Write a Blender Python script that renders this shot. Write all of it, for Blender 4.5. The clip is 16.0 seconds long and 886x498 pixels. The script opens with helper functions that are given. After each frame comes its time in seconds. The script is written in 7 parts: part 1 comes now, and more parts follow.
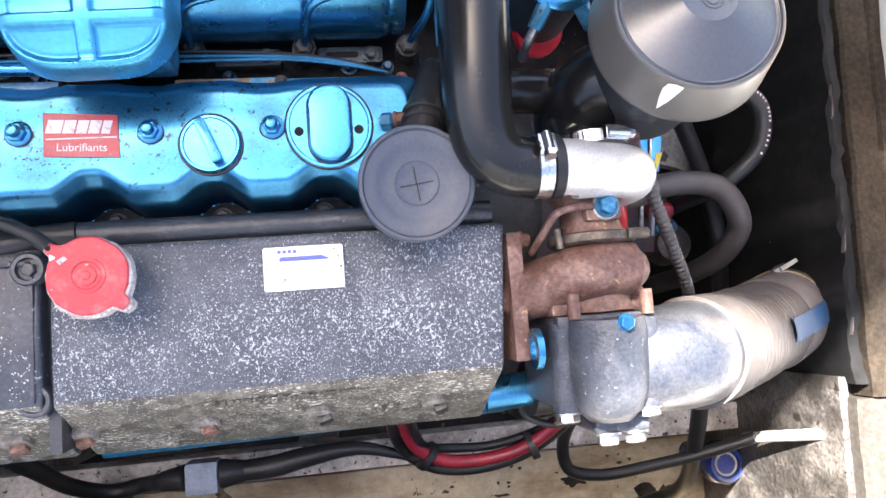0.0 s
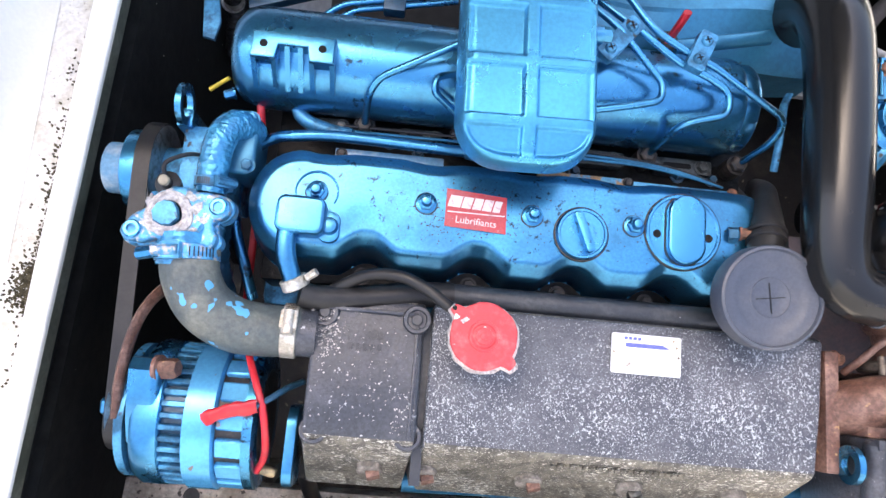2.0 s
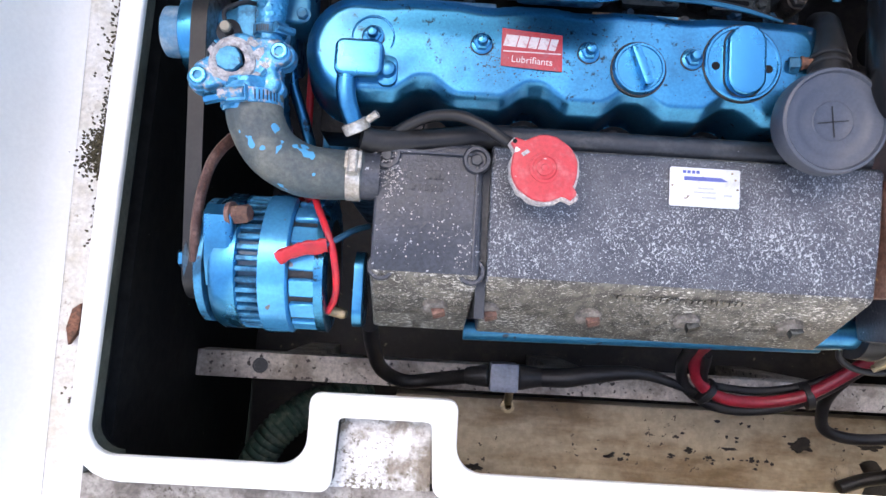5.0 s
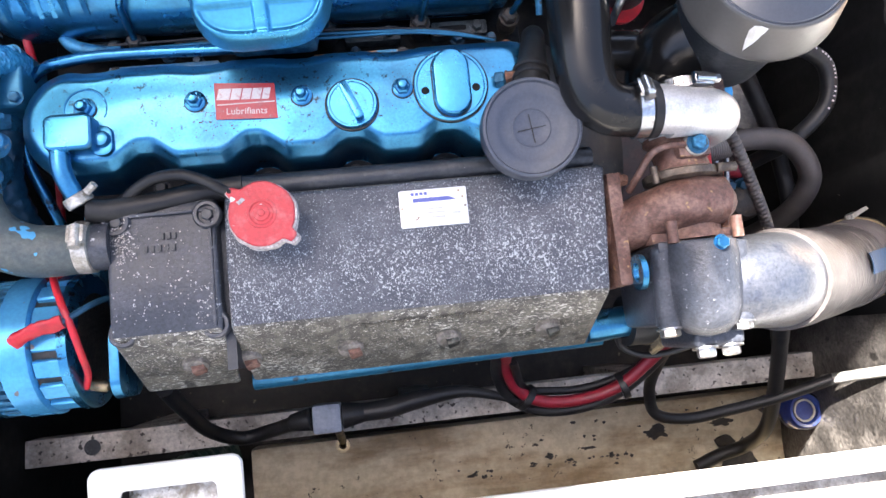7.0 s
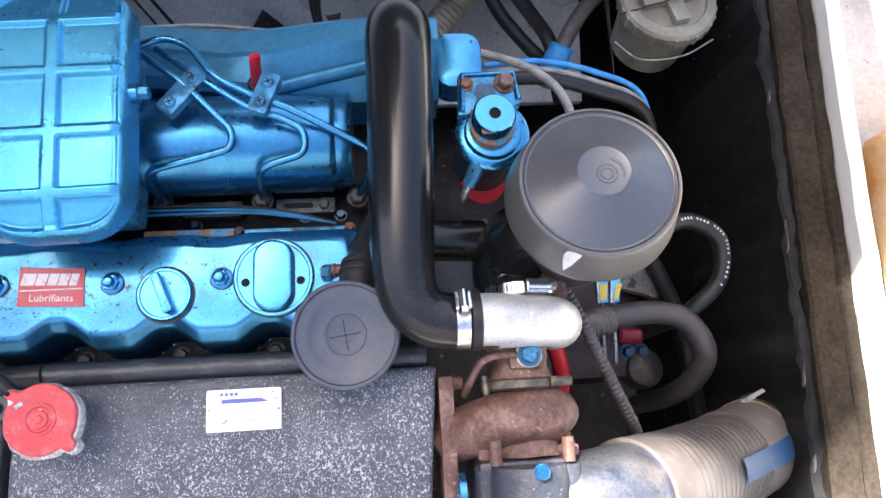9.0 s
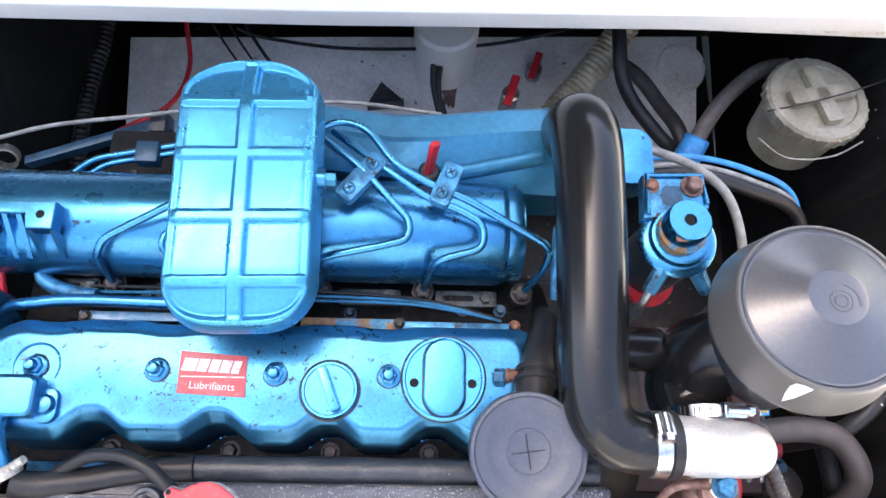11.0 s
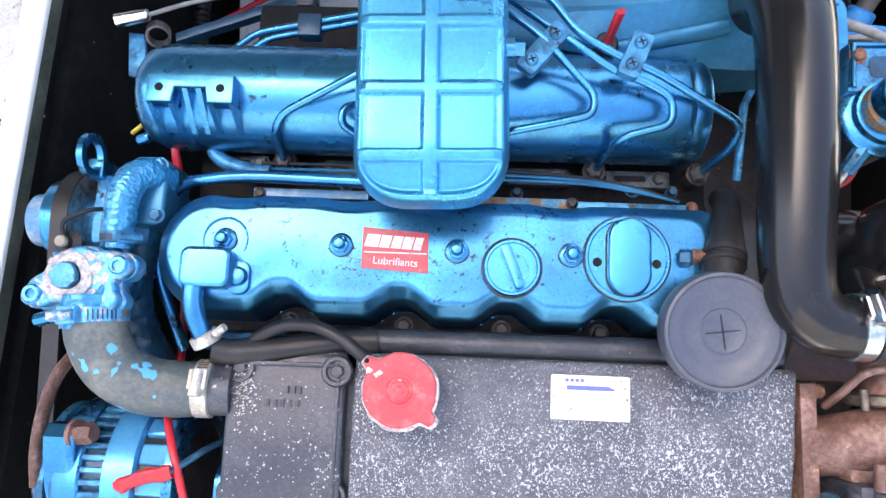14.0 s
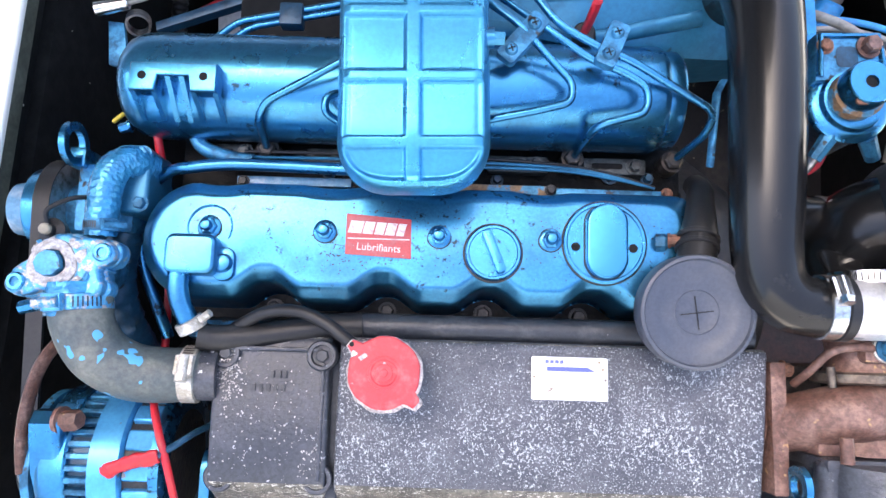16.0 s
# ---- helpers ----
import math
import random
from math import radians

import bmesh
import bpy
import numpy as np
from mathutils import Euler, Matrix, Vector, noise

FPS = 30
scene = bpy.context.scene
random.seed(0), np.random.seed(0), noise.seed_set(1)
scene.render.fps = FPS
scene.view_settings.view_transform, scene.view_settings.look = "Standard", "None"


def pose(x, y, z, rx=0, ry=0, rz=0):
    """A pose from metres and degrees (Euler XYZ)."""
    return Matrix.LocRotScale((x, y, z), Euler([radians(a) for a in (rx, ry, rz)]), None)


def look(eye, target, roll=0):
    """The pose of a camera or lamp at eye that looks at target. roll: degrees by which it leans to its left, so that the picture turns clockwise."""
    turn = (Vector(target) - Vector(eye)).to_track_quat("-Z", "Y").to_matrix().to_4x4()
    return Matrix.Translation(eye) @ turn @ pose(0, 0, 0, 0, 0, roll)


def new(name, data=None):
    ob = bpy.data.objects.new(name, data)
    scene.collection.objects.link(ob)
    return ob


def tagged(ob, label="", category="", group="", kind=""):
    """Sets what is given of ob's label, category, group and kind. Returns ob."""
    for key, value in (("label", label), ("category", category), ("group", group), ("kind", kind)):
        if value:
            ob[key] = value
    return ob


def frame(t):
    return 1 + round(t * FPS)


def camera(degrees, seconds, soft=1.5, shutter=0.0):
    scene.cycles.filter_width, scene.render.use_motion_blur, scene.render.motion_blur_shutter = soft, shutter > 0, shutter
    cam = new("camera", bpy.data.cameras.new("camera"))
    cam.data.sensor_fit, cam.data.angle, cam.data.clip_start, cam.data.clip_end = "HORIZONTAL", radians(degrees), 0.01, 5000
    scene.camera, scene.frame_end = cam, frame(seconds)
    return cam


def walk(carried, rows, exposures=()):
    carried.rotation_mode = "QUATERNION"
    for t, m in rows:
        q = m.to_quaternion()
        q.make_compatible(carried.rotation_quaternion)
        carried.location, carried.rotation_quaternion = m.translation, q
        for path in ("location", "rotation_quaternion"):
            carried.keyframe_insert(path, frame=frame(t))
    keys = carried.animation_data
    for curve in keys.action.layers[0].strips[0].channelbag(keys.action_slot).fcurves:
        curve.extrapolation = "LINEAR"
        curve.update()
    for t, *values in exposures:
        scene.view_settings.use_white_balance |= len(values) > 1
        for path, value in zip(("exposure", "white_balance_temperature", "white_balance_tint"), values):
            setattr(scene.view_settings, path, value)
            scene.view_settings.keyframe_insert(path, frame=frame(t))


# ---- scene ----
cam = camera(65.4, 16.0)
PATH = [
    (0.0, 0.157, -0.1825, 1.6097, 6.59, -7.88, -4.57),
    (0.5, 0.1079, -0.1683, 1.6303, 7.74, -8.41, -2.66),
    (1.0, 0.0359, -0.1576, 1.6433, 8.39, -6.01, 0.73),
    (1.5, -0.0559, -0.1799, 1.6343, 11.67, -6.2, 2.94),
    (2.0, -0.1251, -0.165, 1.6585, 10.24, -4.31, 4.84),
    (2.5, -0.1922, -0.1704, 1.6805, 7.95, -0.68, 6.89),
    (3.0, -0.2002, -0.1594, 1.6881, 7.69, -0.63, 7.95),
    (3.2, -0.209, -0.1619, 1.685, 7.4, -1.26, 7.85),
    (5.3, -0.1238, -0.2678, 1.6578, 4.44, -1.45, 2.07),
    (5.5, -0.1077, -0.2725, 1.6565, 4.53, -1.79, 1.22),
    (6.0, -0.0496, -0.2754, 1.661, 5.44, -2.91, -0.73),
    (6.5, -0.0011, -0.2629, 1.6758, 7.19, -3.39, -3.52),
    (7.0, 0.0672, -0.2597, 1.6836, 7.85, -4.18, -6.1),
    (7.5, 0.1929, -0.2553, 1.6833, 7.25, -4.32, -0.26),
    (8.0, 0.2516, -0.2301, 1.6756, 7.37, -3.52, -0.6),
    (8.5, 0.2653, -0.1729, 1.6708, 10.16, -3.9, -2.94),
    (8.7, 0.2654, -0.1545, 1.6746, 11.44, -4.05, -3.36),
    (10.8, 0.1506, -0.0864, 1.6445, 17.76, -3.82, -0.31),
    (11.0, 0.1221, -0.0795, 1.6382, 17.59, -2.82, 0.78),
    (11.5, 0.067, -0.0695, 1.6303, 16.81, 0.25, 3.84),
    (12.0, 0.0301, -0.0695, 1.6355, 16.24, 1.76, 5.94),
    (12.5, 0.0112, -0.071, 1.6362, 15.22, 1.81, 5.74),
    (13.0, -0.0003, -0.0819, 1.6309, 12.57, 1.68, 4.51),
    (13.5, -0.0004, -0.0899, 1.6192, 10.66, 1.89, 3.86),
    (14.0, 0.0071, -0.0966, 1.6186, 9.07, 1.47, 2.34),
    (14.5, 0.0054, -0.1044, 1.6274, 8.53, 0.84, 1.42),
    (15.0, 0.0053, -0.1048, 1.6272, 7.27, 0.54, 2.83),
    (15.5, 0.0053, -0.106, 1.6277, 7.7, -0.05, 2.57),
    (16.0, 0.0041, -0.1049, 1.6302, 8.45, -0.23, 1.74),
]
LIGHT = [(0.0, 3.86, 6530.0, 14.0), (1.5, 3.99, 6780.0, 14.0), (3.0, 3.92, 7030.0, 14.0), (5.5, 3.54, 6380.0, 14.0), (7.0, 3.58, 6430.0, 14.0), (7.5, 3.53, 6650.0, 14.0),
         (8.0, 3.53, 6600.0, 14.0), (8.5, 3.53, 6500.0, 14.0), (11.0, 4.15, 6650.0, 14.0), (12.5, 4.22, 6750.0, 14.0), (14.5, 4.07, 6550.0, 14.0), (16.0, 4.03, 6500.0, 14.0)]
walk(cam, [(t, pose(x, y, z, rx, ry, rz)) for t, x, y, z, rx, ry, rz in PATH], LIGHT)
# ---------------------------------------------------------------- light
world = bpy.data.worlds.new("sky")
scene.world = world
world.use_nodes = True
wn = world.node_tree
sky = wn.nodes.new("ShaderNodeTexSky")
sky.sky_type = "NISHITA"
sky.sun_disc = False
SUN_TURN, SUN_UP = radians(-38), radians(55)
sky.sun_elevation, sky.sun_rotation = SUN_UP, SUN_TURN
sky.air_density, sky.dust_density, sky.ozone_density = 1.0, 4.0, 0.6
wn.links.new(sky.outputs[0], wn.nodes["Background"].inputs[0])
wn.nodes["Background"].inputs[1].default_value = 0.05
SUN_WAY = Vector((math.sin(SUN_TURN) * math.cos(SUN_UP), math.cos(SUN_TURN) * math.cos(SUN_UP), math.sin(SUN_UP)))
sun = new("sun", bpy.data.lights.new("sun", "SUN"))
sun.data.energy, sun.data.angle, sun.data.color = 5.0, radians(0.6), (1.0, 0.965, 0.91)
sun.matrix_world = look(SUN_WAY * 10, (0, 0, 0))


# ---------------------------------------------------------------- materials
def material(name, base, rough=0.5, metal=0.0, second=None, scale=25.0, low=0.4, high=0.65, grain=0.12, grain_scale=180.0,
             bump=0.15, bump_scale=120.0, specks=None, speck_detail=2.0, speck_scale=160.0, speck_low=0.62, speck_high=0.68, speck_stretch=(1, 1, 1),
             rough2=None, coat=0.0, detail=6.0, clump=0.0, stretch=(1, 1, 1), gloss=0.5,
             fine=None, fine_scale=450.0, fine_low=0.7, fine_high=0.75):
    """A painted or worn surface: a base colour, a second colour in large patches, fine grain, and sharp specks."""
    m = bpy.data.materials.new(name)
    m.use_nodes = True
    t = m.node_tree
    bsdf = t.nodes["Principled BSDF"]
    co = t.nodes.new("ShaderNodeTexCoord").outputs["Object"]

    def noise_of(size, det=detail, rgh=0.6, stretch=(1, 1, 1), shift=0.0):
        mp = t.nodes.new("ShaderNodeMapping")
        mp.inputs["Scale"].default_value = stretch
        mp.inputs["Location"].default_value = (shift, shift * 0.7, shift * 1.3)
        t.links.new(co, mp.inputs[0])
        n = t.nodes.new("ShaderNodeTexNoise")
        n.inputs["Scale"].default_value, n.inputs["Detail"].default_value, n.inputs["Roughness"].default_value = size, det, rgh
        t.links.new(mp.outputs[0], n.inputs["Vector"])
        return n.outputs["Fac"]

    def ramp(fac, a, b):
        r = t.nodes.new("ShaderNodeMapRange")
        r.interpolation_type = "SMOOTHSTEP"
        r.inputs[1].default_value, r.inputs[2].default_value = a, b
        t.links.new(fac, r.inputs[0])
        return r.outputs[0]

    def mix(fac, a, b, kind="MIX"):
        n = t.nodes.new("ShaderNodeMix")
        n.data_type, n.blend_type = "RGBA", kind
        for sock, v in ((n.inputs[0], fac), (n.inputs[6], a), (n.inputs[7], b)):
            if isinstance(v, bpy.types.NodeSocket):
                t.links.new(v, sock)
            else:
                sock.default_value = v if isinstance(v, float) else (*v, 1)
        return n.outputs[2]

    col = base
    rough_fac = None
    if second:
        rough_fac = ramp(noise_of(scale, stretch=stretch), low, high)
        col = mix(rough_fac, base, second)
    if grain:
        g = ramp(noise_of(grain_scale, 3.0), 0.3, 0.7)
        dark = mix(g, (1 - grain,) * 3, (1 + grain * 0.6,) * 3)
        col = mix(1.0, col if isinstance(col, bpy.types.NodeSocket) else col, dark, "MULTIPLY")
    if specks:
        f = noise_of(speck_scale, speck_detail, 0.5 if speck_detail < 3 else 0.7, speck_stretch, 3.0)
        if clump:
            add = t.nodes.new("ShaderNodeMath")
            add.operation = "MULTIPLY_ADD"
            t.links.new(noise_of(9.0, 4.0, shift=7.0), add.inputs[0])
            add.inputs[1].default_value = clump
            t.links.new(f, add.inputs[2])
            f = add.outputs[0]
        col = mix(ramp(f, speck_low, speck_high), col, specks)
    if fine:
        add = t.nodes.new("ShaderNodeMath")
        add.operation = "MULTIPLY_ADD"
        t.links.new(noise_of(14.0, 4.0, shift=11.0), add.inputs[0])
        add.inputs[1].default_value = 0.26
        t.links.new(noise_of(fine_scale, 2.0, 0.5, speck_stretch, 17.0), add.inputs[2])
        col = mix(ramp(add.outputs[0], fine_low, fine_high), col, fine)
    if isinstance(col, bpy.types.NodeSocket):
        t.links.new(col, bsdf.inputs["Base Color"])
    else:
        bsdf.inputs["Base Color"].default_value = (*col, 1)
    bsdf.inputs["Metallic"].default_value = metal
    if rough2 is not None and rough_fac is not None:
        r = t.nodes.new("ShaderNodeMapRange")
        r.inputs[3].default_value, r.inputs[4].default_value = rough, rough2
        t.links.new(rough_fac, r.inputs[0])
        t.links.new(r.outputs[0], bsdf.inputs["Roughness"])
    else:
        bsdf.inputs["Roughness"].default_value = rough
    bsdf.inputs["Coat Weight"].default_value = coat
    bsdf.inputs["Specular IOR Level"].default_value = gloss
    bsdf.inputs["Coat Roughness"].default_value = 0.15
    if bump:
        b = t.nodes.new("ShaderNodeBump")
        b.inputs["Strength"].default_value, b.inputs["Distance"].default_value = bump, 0.002
        t.links.new(noise_of(bump_scale, 4.0), b.inputs["Height"])
        t.links.new(b.outputs[0], bsdf.inputs["Normal"])
    return m


BLUE = material("blue_engine_paint", (0.050, 0.272, 0.475), 0.27, 0.94, (0.039, 0.184, 0.335), 16, 0.45, 0.75, 0.10, 260, 0.06, 90,
                specks=(0.018, 0.040, 0.055), speck_detail=5.0, speck_scale=75, speck_low=0.915, speck_high=1.0, clump=0.55, rough2=0.36, coat=0.35)
# BLUE darkened for shade on the cover; rougher film and more grime specks
BLUE_SHADED_FILM = material("shaded_filmed_blue_paint", (0.043, 0.232, 0.408), 0.29, 0.92, (0.034, 0.165, 0.298), 16, 0.42, 0.72, 0.12, 320, 0.10, 110,
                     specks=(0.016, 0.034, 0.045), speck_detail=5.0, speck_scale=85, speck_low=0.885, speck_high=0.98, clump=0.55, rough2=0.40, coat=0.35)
BLUE_SATIN = material("satin_blue_paint", (0.060, 0.325, 0.535), 0.27, 0.76, (0.051, 0.272, 0.455), 14, 0.45, 0.75, 0.10, 260, 0.08, 90,
                      specks=(0.035, 0.055, 0.065), speck_detail=5.0, speck_scale=75, speck_low=0.985, speck_high=1.05, clump=0.55, rough2=0.4)
BLUE_DUSTY = material("dusty_blue_paint", (0.031, 0.186, 0.310), 0.3, 0.45, (0.020, 0.120, 0.205), 14, 0.4, 0.7, 0.12, 160, 0.12, 120,
                      specks=(0.03, 0.05, 0.07), speck_scale=60, speck_low=0.70, speck_high=0.78, rough2=0.45)
BLUE_SALT = material("salt_flaked_blue_paint", (0.09, 0.38, 0.66), 0.3, 0.4, (0.04, 0.2, 0.36), 50, 0.4, 0.65, 0.2, 300, 0.9, 130,
                     specks=(0.46, 0.42, 0.40), speck_detail=5.0, speck_scale=85, speck_low=0.525, speck_high=0.62)
BLUE_CHIP = material("chipped_blue_paint", (0.09, 0.40, 0.70), 0.26, 0.5, (0.06, 0.30, 0.55), 20, 0.45, 0.7, 0.1, 260, 0.1, 90,
                     specks=(0.17, 0.16, 0.16), speck_scale=38, speck_low=0.645, speck_high=0.652)
BLUE_DARK = material("dark_navy_paint", (0.016, 0.070, 0.125), 0.35, 0.2, (0.01, 0.035, 0.06), 30, 0.4, 0.7, 0.2, 200, 0.2, 140)
GRIME = material("oily_grime", (0.018, 0.016, 0.014), 0.45, 0.1, (0.060, 0.042, 0.032), 70, 0.48, 0.68, 0.3, 260, 0.6, 200)
CRIMSON = material("dark_red_cable_sheath", (0.27, 0.016, 0.03), 0.4, 0.0, (0.18, 0.012, 0.02), 40, 0.4, 0.7, 0.08, 200, 0.05)
BLUE_WORN = material("worn_blue_paint", (0.055, 0.26, 0.45), 0.34, 0.45, (0.022, 0.105, 0.185), 40, 0.42, 0.6, 0.2, 300, 0.35, 140,
                     specks=(0.035, 0.035, 0.035), speck_scale=75, speck_low=0.64, speck_high=0.70, rough2=0.55)
BLUE_CRUST = material("wrinkled_blue_paint", (0.05, 0.32, 0.54), 0.18, 0.5, (0.035, 0.22, 0.40), 60, 0.4, 0.6, 0.1, 200, 1.0, 95, coat=0.3)
BLACK_SALT = material("salt_specked_black_paint", (0.060, 0.065, 0.080), 0.30, 0.0, (0.115, 0.121, 0.138), 26, 0.36, 0.74, 0.35, 520, 0.6, 420,
                      specks=(0.44, 0.455, 0.46), speck_detail=3.0, speck_scale=400, speck_low=0.80, speck_high=0.86, speck_stretch=(1.0, 0.75, 1.0), clump=0.42, rough2=0.55,
                      fine=(0.40, 0.42, 0.44), fine_scale=720, fine_low=0.745, fine_high=0.80)
BLACK_GRIME = material("grimy_black_paint", (0.060, 0.056, 0.046), 0.34, 0.0, (0.15, 0.138, 0.108), 60, 0.40, 0.62, 0.3, 320, 0.6, 260,
                       specks=(0.56, 0.54, 0.47), speck_detail=4.0, speck_scale=380, speck_low=0.80, speck_high=0.86, speck_stretch=(0.5, 1.0, 1.0), clump=0.46, rough2=0.55,
                       fine=(0.40, 0.385, 0.34), fine_scale=650, fine_low=0.75, fine_high=0.80)
BLACK_PAINT = material("black_cast_paint", (0.022, 0.026, 0.032), 0.38, 0.0, (0.05, 0.052, 0.055), 30, 0.5, 0.7, 0.2, 240, 0.35, 220,
                       specks=(0.4, 0.4, 0.4), speck_scale=150, speck_low=0.76, speck_high=0.8)
RUBBER = material("black_rubber", (0.013, 0.013, 0.014), 0.42, 0.0, (0.026, 0.025, 0.024), 20, 0.4, 0.7, 0.15, 300, 0.12, 200, gloss=0.35)
HOSE_GLOSS = material("glossy_black_hose", (0.008, 0.008, 0.0082), 0.21, 0.0, (0.016, 0.015, 0.0135), 14, 0.5, 0.75, 0.1, 300, 0.03, 60, rough2=0.26, gloss=0.4)
RUBBER_GREY = material("weathered_grey_rubber", (0.052, 0.062, 0.086), 0.45, 0.0, (0.10, 0.102, 0.11), 9, 0.4, 0.7, 0.12, 300, 0.1, 220)
# filter housing copy of PLASTIC_GREY, lighter and warmer for light on its side
PLASTIC_LIT = material("lit_black_plastic", (0.074, 0.071, 0.067), 0.34, 0.0, (0.096, 0.091, 0.085), 9, 0.4, 0.7, 0.06, 300, 0.08, 240, gloss=0.7)
PLASTIC_GREY = material("faded_black_plastic", (0.060, 0.062, 0.068), 0.27, 0.0, (0.085, 0.085, 0.084), 9, 0.4, 0.7, 0.06, 300, 0.08, 240, gloss=0.9)
HOSE_BROWN = material("dusty_brown_black_rubber", (0.045, 0.039, 0.037), 0.5, 0.0, (0.075, 0.066, 0.062), 18, 0.4, 0.7, 0.12, 300, 0.15, 200)
HOSE_GREEN = material("greenish_grey_rubber", (0.068, 0.085, 0.085), 0.5, 0.0, (0.15, 0.155, 0.13), 24, 0.42, 0.66, 0.2, 260, 0.25, 180,
                      specks=(0.08, 0.34, 0.56), speck_scale=42, speck_low=0.645, speck_high=0.655)
RUST = material("rusty_cast_iron", (0.120, 0.057, 0.040), 0.50, 0.0, (0.225, 0.128, 0.098), 45, 0.4, 0.65, 0.35, 220, 0.7, 200,
                specks=(0.42, 0.26, 0.12), speck_scale=80, speck_low=0.68, speck_high=0.74)
RUST_STRIP = material("rust_flecked_blue_strip", (0.30, 0.17, 0.08), 0.7, 0.0, (0.08, 0.28, 0.42), 60, 0.46, 0.56, 0.3, 300, 0.5, 200)
RUST_BRIGHT = material("bright_rust", (0.24, 0.105, 0.06), 0.8, 0.0, (0.14, 0.07, 0.045), 120, 0.4, 0.6, 0.3, 400, 0.6, 350)
STEEL = material("dull_steel", (0.45, 0.45, 0.45), 0.30, 0.9, (0.26, 0.24, 0.21), 120, 0.45, 0.65, 0.15, 400, 0.15, 300)
CHROME = material("bright_steel", (0.72, 0.72, 0.72), 0.22, 1.0, (0.5, 0.48, 0.45), 160, 0.5, 0.7, 0.1, 400, 0.08, 300)
ALUMINIUM = material("cast_aluminium", (0.74, 0.73, 0.71), 0.34, 0.5, (0.58, 0.56, 0.53), 40, 0.5, 0.75, 0.12, 400, 0.3, 420)
POLISHED = material("heat_stained_steel", (0.20, 0.205, 0.22), 0.30, 0.85, (0.085, 0.10, 0.14), 16, 0.45, 0.70, 0.2, 300, 0.3, 200,
                    specks=(0.06, 0.055, 0.05), speck_scale=260, speck_low=0.80, speck_high=0.95, clump=0.3)
CUFF = material("dusty_brown_rubber", (0.085, 0.072, 0.067), 0.6, 0.0, (0.14, 0.122, 0.11), 20, 0.4, 0.7, 0.15, 200, 0.2, 160)
TARNISH = material("tarnished_brown_steel", (0.17, 0.135, 0.10), 0.45, 0.6, (0.09, 0.07, 0.055), 90, 0.4, 0.6, 0.2, 300, 0.3, 260)
BRASS = material("tarnished_brass", (0.42, 0.33, 0.19), 0.45, 0.8, (0.25, 0.2, 0.13), 90, 0.4, 0.6, 0.2, 300, 0.2, 300)
RED_PAINT = material("chalky_red_paint", (0.52, 0.04, 0.05), 0.5, 0.0, (0.56, 0.13, 0.13), 60, 0.45, 0.7, 0.12, 300, 0.3, 220,
                     specks=(0.75, 0.7, 0.68), speck_scale=70, speck_low=0.70, speck_high=0.74)
RED_WIRE = material("red_cable_sheath", (0.55, 0.015, 0.025), 0.35, 0.0, (0.4, 0.02, 0.03), 60, 0.4, 0.7, 0.08, 200, 0.05)
RED_LABEL = material("red_label", (0.42, 0.035, 0.045), 0.4, 0.0, (0.36, 0.07, 0.08), 90, 0.45, 0.7, 0.15, 600, 0.05,
                     specks=(0.35, 0.3, 0.3), speck_scale=260, speck_low=0.70, speck_high=0.74)
WHITE_INK = material("worn_white_print", (0.62, 0.56, 0.55), 0.5, 0.0, (0.50, 0.28, 0.28), 180, 0.5, 0.7, 0.1, 600, 0.0)
WHITE_LABEL = material("silvery_white_plate", (0.68, 0.69, 0.69), 0.35, 0.2, (0.58, 0.57, 0.53), 70, 0.5, 0.7, 0.06, 600, 0.05,
                       specks=(0.25, 0.2, 0.15), speck_scale=150, speck_low=0.73, speck_high=0.76)
BLUE_INK = material("dark_blue_print", (0.10, 0.12, 0.36), 0.5, grain=0.1, bump=0)
GREY_INK = material("pale_grey_print", (0.45, 0.46, 0.48), 0.5, grain=0.1, bump=0)
SALT = material("salt_crust", (0.56, 0.53, 0.51), 0.8, 0.0, (0.34, 0.31, 0.29), 180, 0.4, 0.65, 0.25, 500, 0.9, 380)
GELCOAT = material("white_gelcoat", (0.80, 0.785, 0.725), 0.3, 0.0, (0.74, 0.725, 0.665), 5, 0.4, 0.8, 0.03, 200, 0.05, 30, coat=0.2)
GELCOAT_DIRTY = material("mildewed_white_gelcoat", (0.76, 0.74, 0.68), 0.6, 0.0, (0.60, 0.56, 0.46), 30, 0.44, 0.70, 0.12, 200, 0.3, 160,
                         specks=(0.30, 0.25, 0.17), speck_detail=5.0, speck_scale=160, speck_low=0.89, speck_high=1.06, clump=0.62)
MOULDY = material("mouldy_grey_gelcoat", (0.36, 0.335, 0.30), 0.7, 0.0, (0.15, 0.13, 0.11), 22, 0.40, 0.62, 0.25, 200, 0.4, 160,
                  specks=(0.07, 0.055, 0.035), speck_detail=5.0, speck_scale=150, speck_low=0.80, speck_high=0.95, clump=0.5)
# green-grey rim face, with its shade darkened into the colour
RIM_SHADE = material("shaded_green_grey_gelcoat", (0.12, 0.125, 0.095), 0.6, 0.0, (0.05, 0.056, 0.04), 12, 0.36, 0.64, 0.2, 200, 0.3, 160)
MOULD_WHITE = material("mould_patched_white_gelcoat", (0.70, 0.69, 0.66), 0.6, 0.0, (0.26, 0.22, 0.17), 30, 0.47, 0.64, 0.2, 200, 0.4, 160,
                       specks=(0.12, 0.10, 0.06), speck_detail=5.0, speck_scale=170, speck_low=0.78, speck_high=0.92, clump=0.5)
